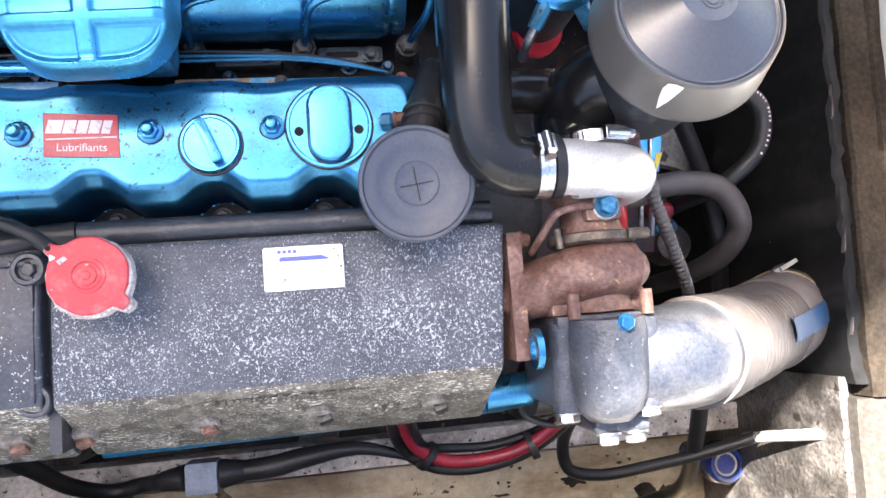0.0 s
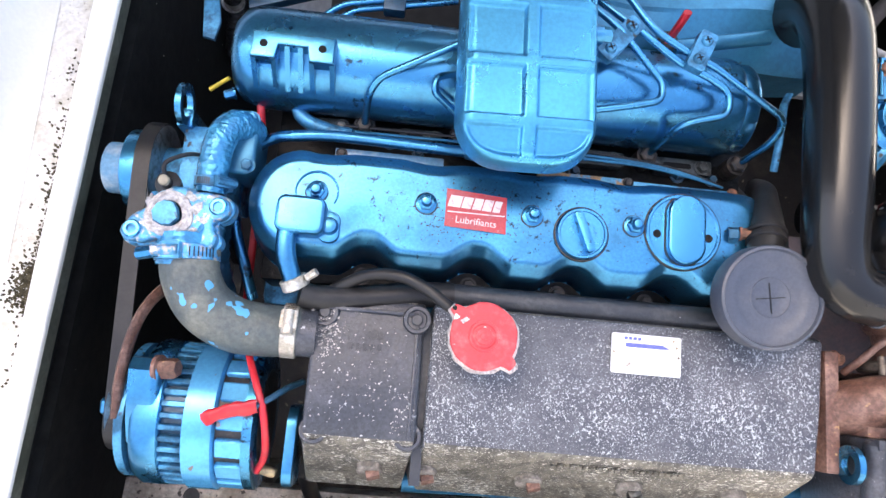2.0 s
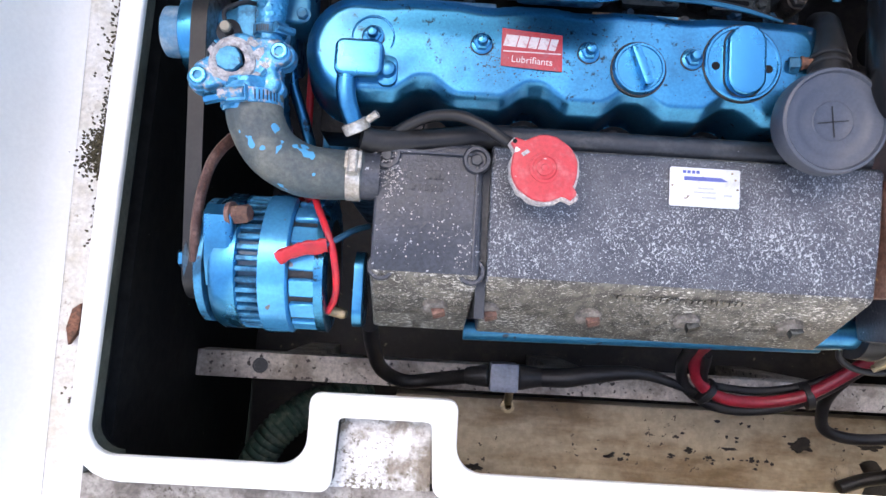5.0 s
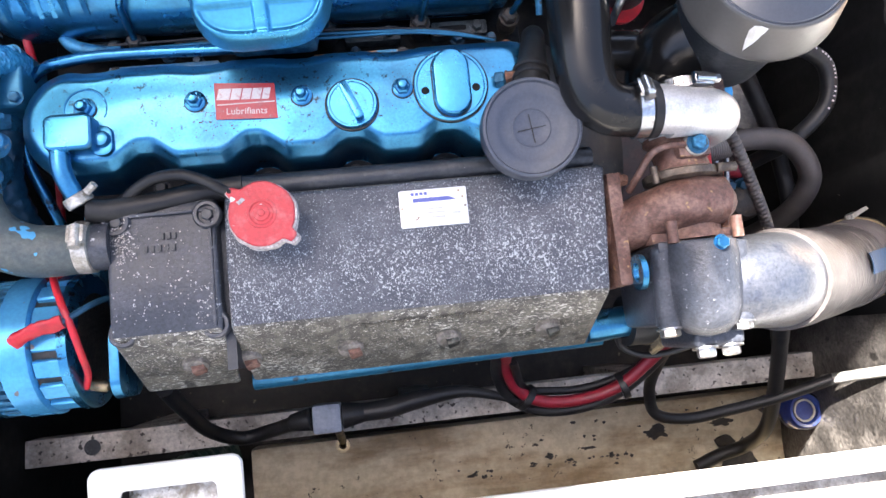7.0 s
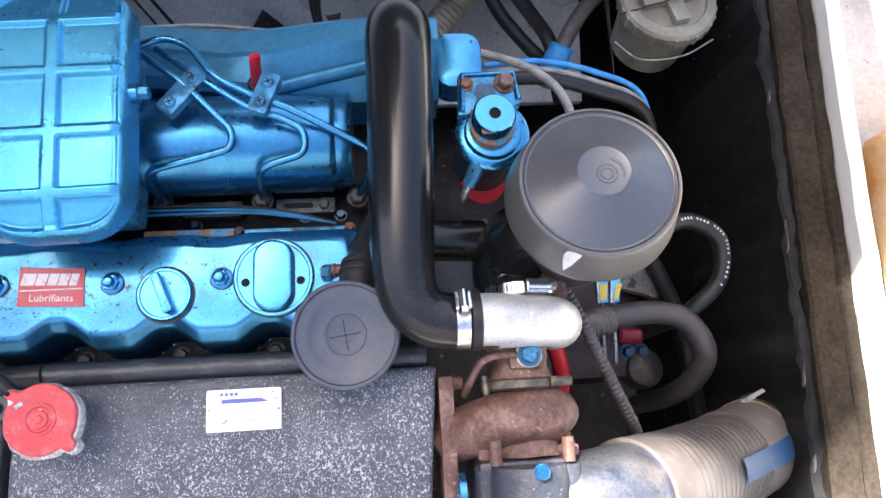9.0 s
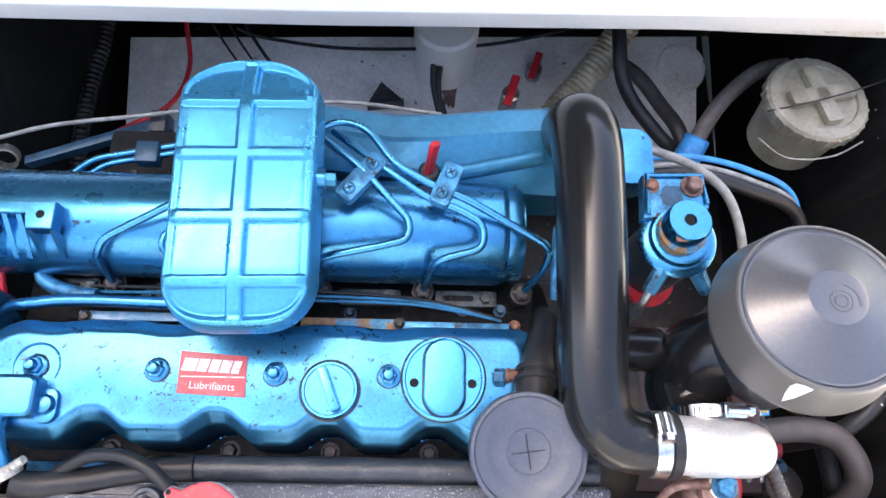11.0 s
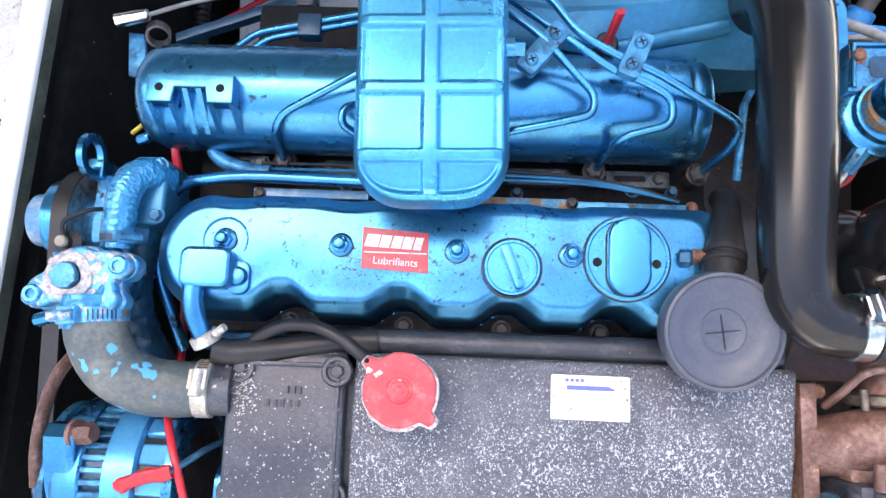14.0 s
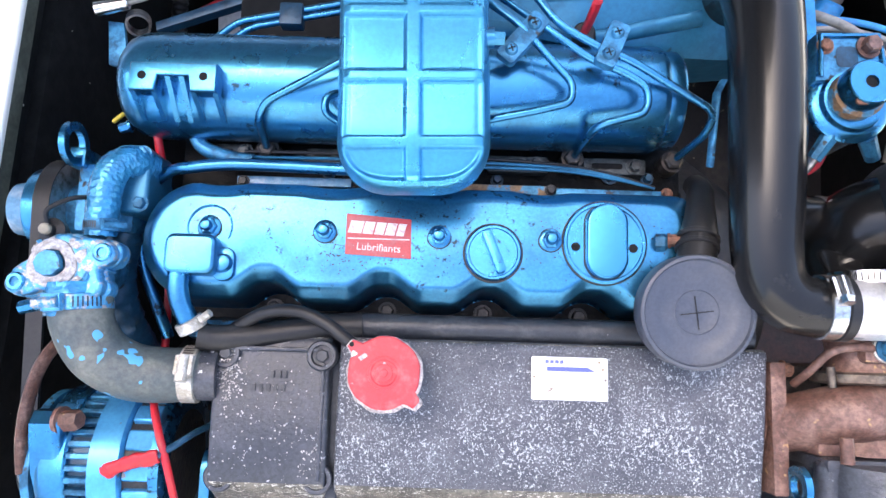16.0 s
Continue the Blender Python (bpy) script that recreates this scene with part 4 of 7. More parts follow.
# raised casting text strip on the sloping front, unreadable
for i in range(22):
    x = 0.04 + i * 0.0063
    m = Matrix.Translation((x, -0.2385, 0.9745)) @ turned((0, -0.872, 0.489))
    part("raised_mark", merge_into(None, box(-0.002, 0.002, -0.004, 0.004, 0, 0.0015), m), BLACK_GRIME, body)

plate = part("name_plate", prism(rounded(0.088, 0.158, -0.1455, -0.1065, 0.002), 0.9885, 0.9905, 0.0004), WHITE_LABEL, hx, "small white maker's plate with worn print")
pz = 0.9906
part("print", box(0.102, 0.139, -0.1195, -0.1155, pz, pz + 0.0002), BLUE_INK, plate, "dark blue print bar")
part("print", prism([(0.139, -0.1155), (0.146, -0.119), (0.139, -0.1195)], pz, pz + 0.0002), BLUE_INK, plate)
for i in range(4):
    part("print", box(0.1005 + i * 0.0045, 0.1038 + i * 0.0045, -0.1125, -0.1095, pz, pz + 0.0002), BLUE_INK, plate)
for x, y, w in ((0.116, -0.127, 0.016), (0.112, -0.131, 0.022), (0.142, -0.133, 0.008), (0.120, -0.136, 0.014)):
    part("print", box(x, x + w, y - 0.0009, y + 0.0009, pz, pz + 0.0002), GREY_INK, plate, "faint grey print bar")
for x, y in ((0.0905, -0.125), (0.1555, -0.1265), (0.150, -0.1105), (0.1535, -0.117)):
    part("rivet", lathe((x, y, pz), (0, 0, 1), [(0.0012, 0), (0.001, 0.0006), (0, 0.0008)], 10), BRASS, plate)

# red pressure cap
cap_base = part("filler_neck", rod((-0.044, -0.124, 0.984), (-0.044, -0.124, 1.02), 0.026, edge=0.002, seg=32), BLACK_SALT, hx)


def cap_outline():
    pts = []
    for i in range(96):
        a = 2 * math.pi * i / 96
        r = 0.0315
        for lug, w in ((radians(140), 0.20), (radians(-42), 0.22)):
            d = abs((a - lug + math.pi) % (2 * math.pi) - math.pi)
            r = max(r, 0.0315 + 0.0075 * (1 - smooth(w * 0.5, w, d)))
        for k in range(6):
            r -= 0.0006 * max(0, math.cos(6 * a + 0.4)) / 6
        pts.append((-0.0435 + r * math.cos(a), -0.1245 + r * math.sin(a)))
    return pts


fringe = part("salt_rim", prism([((x + 0.0435) * k - 0.0430, (y + 0.1245) * k - 0.1258) for (x, y), k in ((p, 1.06 + 0.05 * noise.noise((p[0] * 120, p[1] * 120, 2))) for p in cap_outline())], 1.018, 1.0285, 0.002), SALT, hx, "white salt crust round the cap")
pcap = part("pressure_cap", prism(cap_outline(), 1.0262, 1.0315, 0.0022, seg=3), RED_PAINT, hx, "chalky red radiator cap with two ears")
part("dome", lathe((-0.0435, -0.1245, 1.031), (0, 0, 1), [(0.0145, 0), (0.014, 0.0015), (0.0115, 0.0018), (0.0105, 0.0008), (0.008, 0.0012), (0.0075, 0.0025), (0, 0.0028)], 36), RED_PAINT, pcap)
part("rivet", lathe((-0.0435, -0.1245, 1.0335), (0, 0, 1), [(0.0038, 0), (0.0032, 0.0010), (0, 0.0014)], 16), RED_PAINT, pcap)
part("worn_mark", prism([(-0.066, -0.1120), (-0.0605, -0.1080), (-0.0575, -0.1105), (-0.0635, -0.1150)], 1.0314, 1.0318), SALT, pcap, "paint worn through to pale metal")
part("eyelet", lathe((-0.0435 - 0.0285, -0.1245 + 0.0235, 1.0314), (0, 0, 1), [(0.0022, 0), (0.0022, 0.0003)], 14), BLACK_WALL, pcap)
part("overflow_hose", tube(spline([(-0.074, -0.100, 1.016), (-0.083, -0.094, 1.012), (-0.099, -0.083, 1.008), (-0.125, -0.073, 1.004), (-0.156, -0.074, 0.995), (-0.186, -0.088, 0.982), (-0.20, -0.098, 0.975)]), 0.0058, 12), RUBBER, hx, "thin black overflow hose")
part("hose", tube(spline([(-0.219, -0.097, 0.990), (-0.20, -0.099, 0.985), (-0.156, -0.094, 0.978), (-0.11, -0.086, 0.974), (-0.07, -0.083, 0.972)]), 0.0125, 16), RUBBER, hx, "black rubber hose")
part("water_pipe", rod((-0.09, -0.083, 0.968), (0.30, -0.083, 0.968), 0.0125, edge=0.001, seg=18), BLACK_PAINT, hx, "black steel water pipe")
part("flange", box(0.309, 0.324, -0.225, -0.105, 0.87, 0.985, 0.003), RUST, hx, "rusty manifold flange")
for y in (-0.112, -0.215):
    part("bolt", hexbolt((0.324, y, 0.975), (1, 0, 0), 0.0065, 0.010), RUST_BRIGHT, hx)
part("fuel_pipe", rod((-0.10, -0.284, 0.830), (0.325, -0.276, 0.836), 0.0125, seg=18), BLUE_DUSTY, hx, "blue pipe under the heat exchanger")
part("end_flange", prism(rounded(-0.285, -0.205, 0.875, 0.945, 0.02), -0.222, -0.212, 0.002, m=Matrix(((0, 0, 1, 0), (1, 0, 0, 0), (0, 1, 0, 0), (0, 0, 0, 1)))), BLUE, hx, "blue end flange")

# ---------------------------------------------------------------- intake side of the engine
tank = part("manifold", lathe((-0.321, 0.1525, 0.960), (1, 0, 0), [(0.0, 0), (0.024, 0.0015), (0.038, 0.006), (0.047, 0.014), (0.0515, 0.025), (0.053, 0.036), (0.053, 0.530), (0.0515, 0.534), (0.049, 0.537), (0.049, 0.549), (0.046, 0.553), (0, 0.554)], 64), BLUE, engine, "large blue tubular manifold")
part("saddle", box(-0.25, 0.20, 0.11, 0.165, 0.85, 0.94, 0.01), BLUE_WORN, engine)
# cast bracket with two bolt holes and webs
br = part("bracket", prism([(-0.2890, 0.1505), (-0.2085, 0.1505), (-0.2085, 0.124), (-0.2325, 0.124), (-0.2350, 0.1385), (-0.2630, 0.1385), (-0.2655, 0.124), (-0.2890, 0.124)], 1.010, 1.0275, 0.0025, seg=3), BLUE, engine, "blue cast bracket with two empty bolt holes", 20)
for x in (-0.2770, -0.2205):
    part("hole", lathe((x, 0.1375, 1.0272), (0, 0, 1), [(0.0040, 0), (0.0040, 0.0006)], 18), BLACK_WALL, br)
for x, y0 in ((-0.2870, 0.125), (-0.2675, 0.125), (-0.2555, 0.139), (-0.2425, 0.139), (-0.2305, 0.125), (-0.2105, 0.125)):
    web = prism([(y0, 1.024), (y0, 0.985), (0.106, 0.989)], x - 0.0024, x + 0.0024, m=Matrix(((0, 0, 1, 0), (1, 0, 0, 0), (0, 1, 0, 0), (0, 0, 0, 1))))
    part("web", web, BLUE, br)
part("bolt", hexbolt((-0.316, 0.112, 0.955), (-1, -0.4, 0.1), 0.005, 0.012), BLUE, engine)

# ribbed air box
BX0, BX1, BY0, BY1 = -0.0900, 0.0370, 0.0275, 0.2790
BOX_Z = 1.060


def airbox_height(x, y):
    cx, hx2 = (BX0 + BX1) / 2, (BX1 - BX0) / 2
    cy, hy = (BY0 + BY1) / 2, (BY1 - BY0) / 2
    u = abs(x - cx) / hx2
    # outline: straight sides, bowed ends
    dx = hx2 - abs(x - cx)
    dy = hy - 0.030 * u ** (4.0 if y < cy else 2.6) - abs(y - cy)
    d = soft_min([dx, dy], 0.004) + 0.0015
    if d <= 0:
        return BOX_Z
    k = 1 - min(1.0, d / 0.015)
    z = BOX_Z + 0.003 * smooth(0, 0.002, d) + 0.021 * math.sqrt(1 - k * k)
    # both ends slope off
    z -= (0.010 * smooth(0.078, 0.026, y) + 0.012 * smooth(0.220, 0.279, y)) * smooth(0, 0.012, d)
    # shallow panels pressed in between the ribs
    ribx = 1 - smooth(0.0050, 0.0082, abs(x - cx))
    riby = max(1 - smooth(0.0034, 0.0066, abs(y - c)) for c in (0.0640, 0.1205, 0.1785, 0.2315))
    rim = 1 - smooth(0.004, 0.012, d)
    return z + 0.0050 * max(ribx, riby, rim) * smooth(0, 0.008, d)


air_bm = relief(BX0 - 0.003, BX1 + 0.003, BY0 - 0.003, BY1 + 0.003, 120, 230, airbox_height, BOX_Z)
air = part("air_box", yawed(air_bm, (BX0 + BX1) / 2, 0.155, 1.8), BLUE_SATIN, engine, "blue ribbed air filter box", 60)
part("box_foot", box(-0.072, 0.020, 0.06, 0.26, 0.96, 1.061, 0.010), BLUE_WORN, air)
part("rib_tab", box(-0.0340, -0.0280, 0.2715, 0.2815, 1.045, 1.070, 0.001), BLUE, air)
part("nipple", rod((0.034, 0.164, 1.068), (0.0515, 0.164, 1.068), 0.0062, seg=6), BLUE, air)
part("collar", rod((0.030, 0.164, 1.068), (0.0425, 0.164, 1.068), 0.009, seg=16), BLUE, air)

# injectors, injection pipes and their clips
for x in (-0.178, -0.075, 0.028, 0.133, 0.235):
    inj = bmesh.new()
    rod((x, 0.094, 0.92), (x, 0.094, 0.948), 0.0115, bm=inj)
    lathe((x, 0.094, 0.946), (0, 0, 1), [(0.0095, 0), (0.0095, 0.008), (0.007, 0.010)], 6, inj)
    part("injector", inj, GRIME, engine, "grimy brown injector")
R = 0.0038


def pipe(pts, rad=0.016, r=R, mat=None, name="injection_pipe"):
    return part(name, tube(cornered(pts, rad), r, 12), mat or BLUE, engine)


pipe([(-0.178, 0.094, 0.95), (-0.173, 0.105, 1.01), (-0.163, 0.118, 1.022), (-0.09, 0.155, 1.035)])
pipe([(-0.085, 0.134, 1.015), (-0.108, 0.124, 1.024), (-0.109, 0.109, 1.022), (-0.085, 0.099, 1.0)], 0.01)
pipe([(0.028, 0.225, 1.03), (0.068, 0.194, 1.035), (0.101, 0.159, 1.03), (0.118, 0.142, 1.028), (0.117, 0.124, 1.026), (0.090, 0.117, 1.024), (0.033, 0.106, 1.018), (0.028, 0.094, 0.95)])
pipe([(0.040, 0.236, 1.02), (0.095, 0.190, 1.034), (0.134, 0.164, 1.03), (0.165, 0.154, 1.028), (0.188, 0.141, 1.026), (0.188, 0.118, 1.022), (0.142, 0.106, 1.018), (0.133, 0.094, 0.95)])
pipe([(0.022, 0.232, 1.03), (0.050, 0.242, 1.032), (0.075, 0.233, 1.033), (0.103, 0.194, 1.037), (0.144, 0.173, 1.034), (0.170, 0.165, 1.030), (0.255, 0.124, 1.012), (0.252, 0.108, 0.99), (0.235, 0.094, 0.95)])
for (ax, ay), (bx, by), z in (((0.0815, 0.194), (0.0605, 0.1685), 1.034), ((0.1555, 0.1845), (0.1475, 0.1645), 1.040)):
    mid, d = Vector(((ax + bx) / 2, (ay + by) / 2, z)), Vector((ax - bx, ay - by, 0))
    m = Matrix.Translation(mid) @ Matrix.Rotation(math.atan2(d.y, d.x), 4, "Z")
    L = d.length / 2 + 0.011
    clip = part("pipe_clip", prism(rounded(-L, L, -0.0095, 0.0095, 0.004), -0.007, 0.0035, 0.001, m=m), BLUE_WORN, engine, "blue pipe clip with two screws")
    for x, y in ((ax, ay), (bx, by)):
        part("screw", lathe((x, y, z + 0.003), (0, 0, 1), [(0.0062, 0), (0.0058, 0.002), (0.0042, 0.0036), (0, 0.0038)], 18), BLUE_WORN, clip, "cross-head screw")
        for a in (20, 110):
            part("screw_slot", merge_into(None, box(-0.0034, 0.0034, -0.0006, 0.0006, 0.0, 0.0006), Matrix.Translation((x, y, z + 0.0066)) @ Matrix.Rotation(radians(a), 4, "Z")), BLACK_WALL, clip)

# strip, leak-off pipes and small fittings behind the cover
part("strip", box(-0.205, -0.090, 0.0550, 0.0640, 0.945, 0.955, 0.0015), PALE_BLUE, engine, "chipped blue metal strip")
part("strip", box(0.012, 0.112, 0.0515, 0.0625, 0.945, 0.955, 0.0015), RUST_STRIP, engine, "rusty metal strip")
part("strip", box(0.110, 0.232, 0.0510, 0.0605, 0.946, 0.956, 0.0015), BLUE_WORN, engine)
for x in (-0.198, 0.110, 0.226):
    part("bolt", hexbolt((x, 0.058, 0.955), (0, 0, 1), 0.0045, 0.005), RUST_BRIGHT if x > 0.2 else GRIME, engine)
for k in range(3):
    part("leak_off_pipe", tube(spline([(-0.20, 0.078 + 0.006 * k, 0.952), (0.0, 0.079 + 0.005 * k, 0.957), (0.112, 0.077 + 0.004 * k, 0.962 - 0.003 * k), (0.168, 0.070 + 0.002 * k, 0.964), (0.212, 0.062, 0.962)]), 0.0018, 8), BLUE_DUSTY if k < 2 else RUBBER, engine)
for x0, x1, y, bx in ((-0.242, -0.196, 0.0925, -0.203), (-0.140, -0.094, 0.0905, -0.102), (-0.052, -0.006, 0.0890, -0.014), (0.047, 0.110, 0.0885, 0.097), (0.146, 0.210, 0.0890, 0.198)):
    lug = part("clamp_plate", prism(rounded(x0, x1, y - 0.0085, y + 0.0085, 0.003), 0.922, 0.940, 0.0015), OLIVE, engine, "oily slotted clamp plate")
    part("slot", prism(rounded(x0 + 0.008, bx - 0.012, y - 0.0030, y + 0.0030, 0.0025), 0.9395, 0.9405), HEAD_OIL, lug)
    part("bolt", hexbolt((bx, y, 0.940), (0, 0, 1), 0.0062, 0.007), OLIVE, lug)
part("water_pipe", tube(spline([(-0.281, -0.098, 0.90), (-0.291, -0.064, 0.915), (-0.304, -0.024, 0.925), (-0.304, 0.017, 0.937), (-0.288, 0.052, 0.953), (-0.268, 0.064, 0.963), (-0.244, 0.067, 0.97), (-0.194, 0.071, 0.97), (-0.06, 0.069, 0.968)]), 0.006, 14), BLUE, engine, "blue pipe looping round the cover")
part("water_pipe", tube(spline([(-0.255, 0.125, 0.95), (-0.245, 0.095, 0.953), (-0.215, 0.082, 0.955), (-0.19, 0.079, 0.955)]), 0.0075, 12), BLUE_WORN, engine)

# blue intake trunk behind the manifold
trunk = bmesh.new()
rows = []
for x, y0, y1, z0, z1 in ((-0.03, 0.215, 0.285, 0.99, 0.985), (0.03, 0.212, 0.281, 0.99, 0.985), (0.10, 0.208, 0.276, 0.985, 0.98), (0.15, 0.204, 0.276, 0.975, 0.985), (0.22, 0.200, 0.282, 0.972, 0.99), (0.275, 0.199, 0.286, 0.97, 0.99), (0.33, 0.205, 0.286, 0.96, 0.985)):
    rows.append([trunk.verts.new(p) for p in ((x, y0, 0.90), (x, y0, z0 - 0.01), (x, y0 + 0.01, z0), (x, y1 - 0.030, z1 + 0.0005), (x, y1 - 0.026, z1 + 0.0035), (x, y1 - 0.003, z1 + 0.004), (x, y1 + 0.002, z1), (x, y1 + 0.002, 0.90))])
for p, q in zip(rows, rows[1:]):
    for k in range(7):
        trunk.faces.new((p[k], p[k + 1], q[k + 1], q[k]))
trunk.faces.new(rows[0])
trunk.faces.new(rows[-1][::-1])
bmesh.ops.recalc_face_normals(trunk, faces=trunk.faces)
trunk_ob = part("intake_trunk", trunk, BLUE_DUSTY, engine, "blue cast intake trunk", 30)
part("rib", tube([(0.150, 0.211, 0.9755), (0.200, 0.2215, 0.9785), (0.255, 0.233, 0.9815)], 0.0085, 14, flat=0.7), BLUE_DUSTY, trunk_ob)
lever = part("knob", lathe((0.136, 0.209, 0.982), (0, 0, 1), [(0.011, 0), (0.011, 0.010), (0.009, 0.012), (0, 0.0125)], 18), RUBBER, engine, "red-handled dipstick with black stopper")
part("pull", tube(spline([(0.136, 0.209, 0.992), (0.1375, 0.2125, 1.009), (0.1392, 0.217, 1.024), (0.1405, 0.2205, 1.031)]), 0.0068, 10, flat=0.6), RED_WIRE, lever, "red dipstick pull")
part("bracket", prism(rounded(0.325, 0.382, 0.212, 0.282, 0.02), 0.93, 0.968, 0.012), BLUE, engine)
part("lever", tube([(0.2636, 0.0825, 0.972), (0.2617, 0.1079, 0.985), (0.2651, 0.1514, 0.99), (0.2741, 0.1668, 0.985)], 0.0042, 10, flat=0.45), BLUE_WORN, engine, "thin blue metal strap")

# bolts and lugs between the injectors
for x, y, r in ((-0.150, 0.086, 0.0065), (-0.118, 0.076, 0.005), (-0.030, 0.088, 0.0065), (0.058, 0.074, 0.005), (0.090, 0.090, 0.0065), (0.176, 0.082, 0.0065), (0.215, 0.080, 0.005)):
    part("head_bolt", hexbolt((x, y, 0.925), (0, 0, 1), r, 0.010), BLUE_DARK, engine)


def worm_clamp(parent, p, axis, r, width, screw_at, mat, label="", name="hose_clamp"):
    """A hose clamp: band with slots, screw housing and hex-headed screw. screw_at: way from the axis to the housing."""
    ax = Vector(axis).normalized()
    out = Vector(screw_at)
    out = (out - ax * out.dot(ax)).normalized()
    run = ax.cross(out)
    p = Vector(p)
    ob = part(name, lathe(p, ax, [(r, 0), (r + 0.0012, 0.0006), (r + 0.0012, width - 0.0006), (r, width)], 44), mat, parent, label)
    m = Matrix.Translation(p + ax * width / 2 + out * (r + 0.001)) @ Matrix((run, ax, out)).transposed().to_4x4()
    L = max(0.009, r * 0.42)
    part("housing", merge_into(None, box(-L, L * 0.7, -width * 0.56, width * 0.56, 0, 0.0065, 0.0018), m), mat, ob)
    part("housing", merge_into(None, rod((-L * 0.9, 0, 0.0055), (L * 0.75, 0, 0.0055), width * 0.36, seg=14), m), mat, ob)
    part("screw", merge_into(None, rod((L * 0.7, 0, 0.0055), (L * 0.7 + 0.006, 0, 0.0055), width * 0.40, seg=6), m), mat, ob)
    for i in range(7):
        a = -(L / r) - 0.15 - i * 0.13
        d = out * math.cos(a) + run * math.sin(a)
        t = d.cross(ax)
        mm = Matrix.Translation(p + ax * width / 2 + d * (r + 0.0012)) @ Matrix((t, ax, d)).transposed().to_4x4()
        part("slot", merge_into(None, box(-0.0006, 0.0006, -width * 0.32, width * 0.32, -0.0004, 0.0003), mm), GRIME, ob)
    return ob


# ---------------------------------------------------------------- breather, big air hose, air filter
vent = thing("breather_valve", (0.225, -0.06, 1.0), "round grey rubber breather diaphragm beside the rocker cover", "breather")
part("disc", lathe((0.2245, -0.0625, 1.012), (-0.04, -0.10, 1), [(0.044, 0), (0.0485, 0.003), (0.050, 0.008), (0.050, 0.026), (0.0488, 0.030), (0.0462, 0.031), (0.0452, 0.0295), (0.0448, 0.0275), (0.038, 0.0268), (0.033, 0.0262), (0.0315, 0.0252), (0.024, 0.0247), (0.0195, 0.0244), (0.0185, 0.0251), (0.0175, 0.0244), (0.008, 0.0243), (0, 0.0243)], 64), RUBBER_GREY, vent)
for a in (8, 98):
    m = Matrix.Translation((0.2235, -0.0655, 1.0365)) @ Matrix.Rotation(radians(5.5), 4, "X") @ Matrix.Rotation(radians(a), 4, "Z")
    part("groove", merge_into(None, box(-0.0145, 0.0145, -0.0005, 0.0005, -0.0002, 0.0005), m), RUBBER, vent)
part("neck", tube(spline([(0.230, -0.028, 1.016), (0.237, -0.002, 1.006), (0.241, 0.014, 1.0), (0.248, 0.040, 0.984), (0.254, 0.058, 0.970), (0.258, 0.070, 0.945)]), 0.02, 20, radii=[0.0165, 0.0180, 0.0172, 0.0150, 0.0130, 0.0120, 0.0115]), RUBBER, vent, "black rubber breather neck")
for k in (0.0, 0.009):
    part("band", lathe((0.2355 + k * 0.2, -0.007 + k, 1.0085 - k * 0.4), (0.2, 1, -0.4), [(0.0185, 0), (0.0197, 0.001), (0.0197, 0.004), (0.0185, 0.005)], 30), RUBBER, vent)
part("bolt", hexbolt((0.2115, 0.003, 1.000), (1, 0, 0.3), 0.0058, 0.012, washer=1.2), RUST_BRIGHT, vent, "rusty bolt")
part("nut", lathe((0.201, 0.001, 0.998), (1, 0, 0.3), [(0.0085, 0), (0.0085, 0.008), (0.006, 0.010)], 6), BLUE_WORN, vent)
part("stem", rod((0.225, -0.06, 0.93), (0.225, -0.06, 1.014), 0.02), RUBBER, vent)

duct = thing("air_hose", (0.285, 0.1, 0.96), "glossy black moulded rubber air hose to the turbocharger", "air hose")
part("hose", tube(spline([(0.286, 0.262, 0.955), (0.286, 0.258, 0.995), (0.285, 0.244, 1.030), (0.284, 0.212, 1.050), (0.283, 0.16, 1.056), (0.281, 0.09, 1.056), (0.279, 0.03, 1.054), (0.279, -0.010, 1.050), (0.284, -0.036, 1.047), (0.298, -0.052, 1.045), (0.318, -0.058, 1.044), (0.334, -0.058, 1.043)], 8), 0.031, 32, radii=[0.034, 0.034, 0.034, 0.0335, 0.032, 0.0315, 0.0305, 0.029, 0.0275, 0.0265, 0.0255, 0.0255]), HOSE_GLOSS, duct)
part("cuff", lathe((0.286, 0.263, 0.95), (0, 0.05, 1), [(0.036, 0), (0.0375, 0.002), (0.0375, 0.02), (0.036, 0.022)], 36), RUBBER, duct)
worm_clamp(duct, (0.323, -0.058, 1.0435), (1, 0, 0), 0.0264, 0.0135, (0, 0.45, 1), CHROME, "slotted steel hose clamp")
part("rubber_ring", lathe((0.337, -0.058, 1.043), (1, 0, 0), [(0.027, 0), (0.0285, 0.001), (0.0285, 0.009), (0.027, 0.010)], 36), RUBBER, duct)

filt = thing("air_filter", (0.456, 0.047, 0.99), "round black plastic air filter housing faded to grey", "air filter")
FILT = Vector((0.4515, 0.0420, 1.0800))
TIP = Vector((-0.060, 0.130, 1)).normalized()
FM = Matrix.Translation(FILT) @ Vector((0, 0, 1)).rotation_difference(TIP).to_matrix().to_4x4()
part("element", rod((0.4515, 0.034, 0.985), (0.4475, 0.0385, 1.088), 0.058, edge=0.003, seg=48), BLACK_PAINT, filt)
drum = part("housing", lathe(FILT, TIP, [(0.058, -0.007), (0.067, -0.007), (0.0765, -0.004), (0.0788, 0.0), (0.0785, 0.004), (0.0708, 0.040), (0.0702, 0.0425), (0.0690, 0.0436), (0.0675, 0.0434), (0.0668, 0.041), (0.05, 0.036)], 80), PLASTIC_LIT, filt)
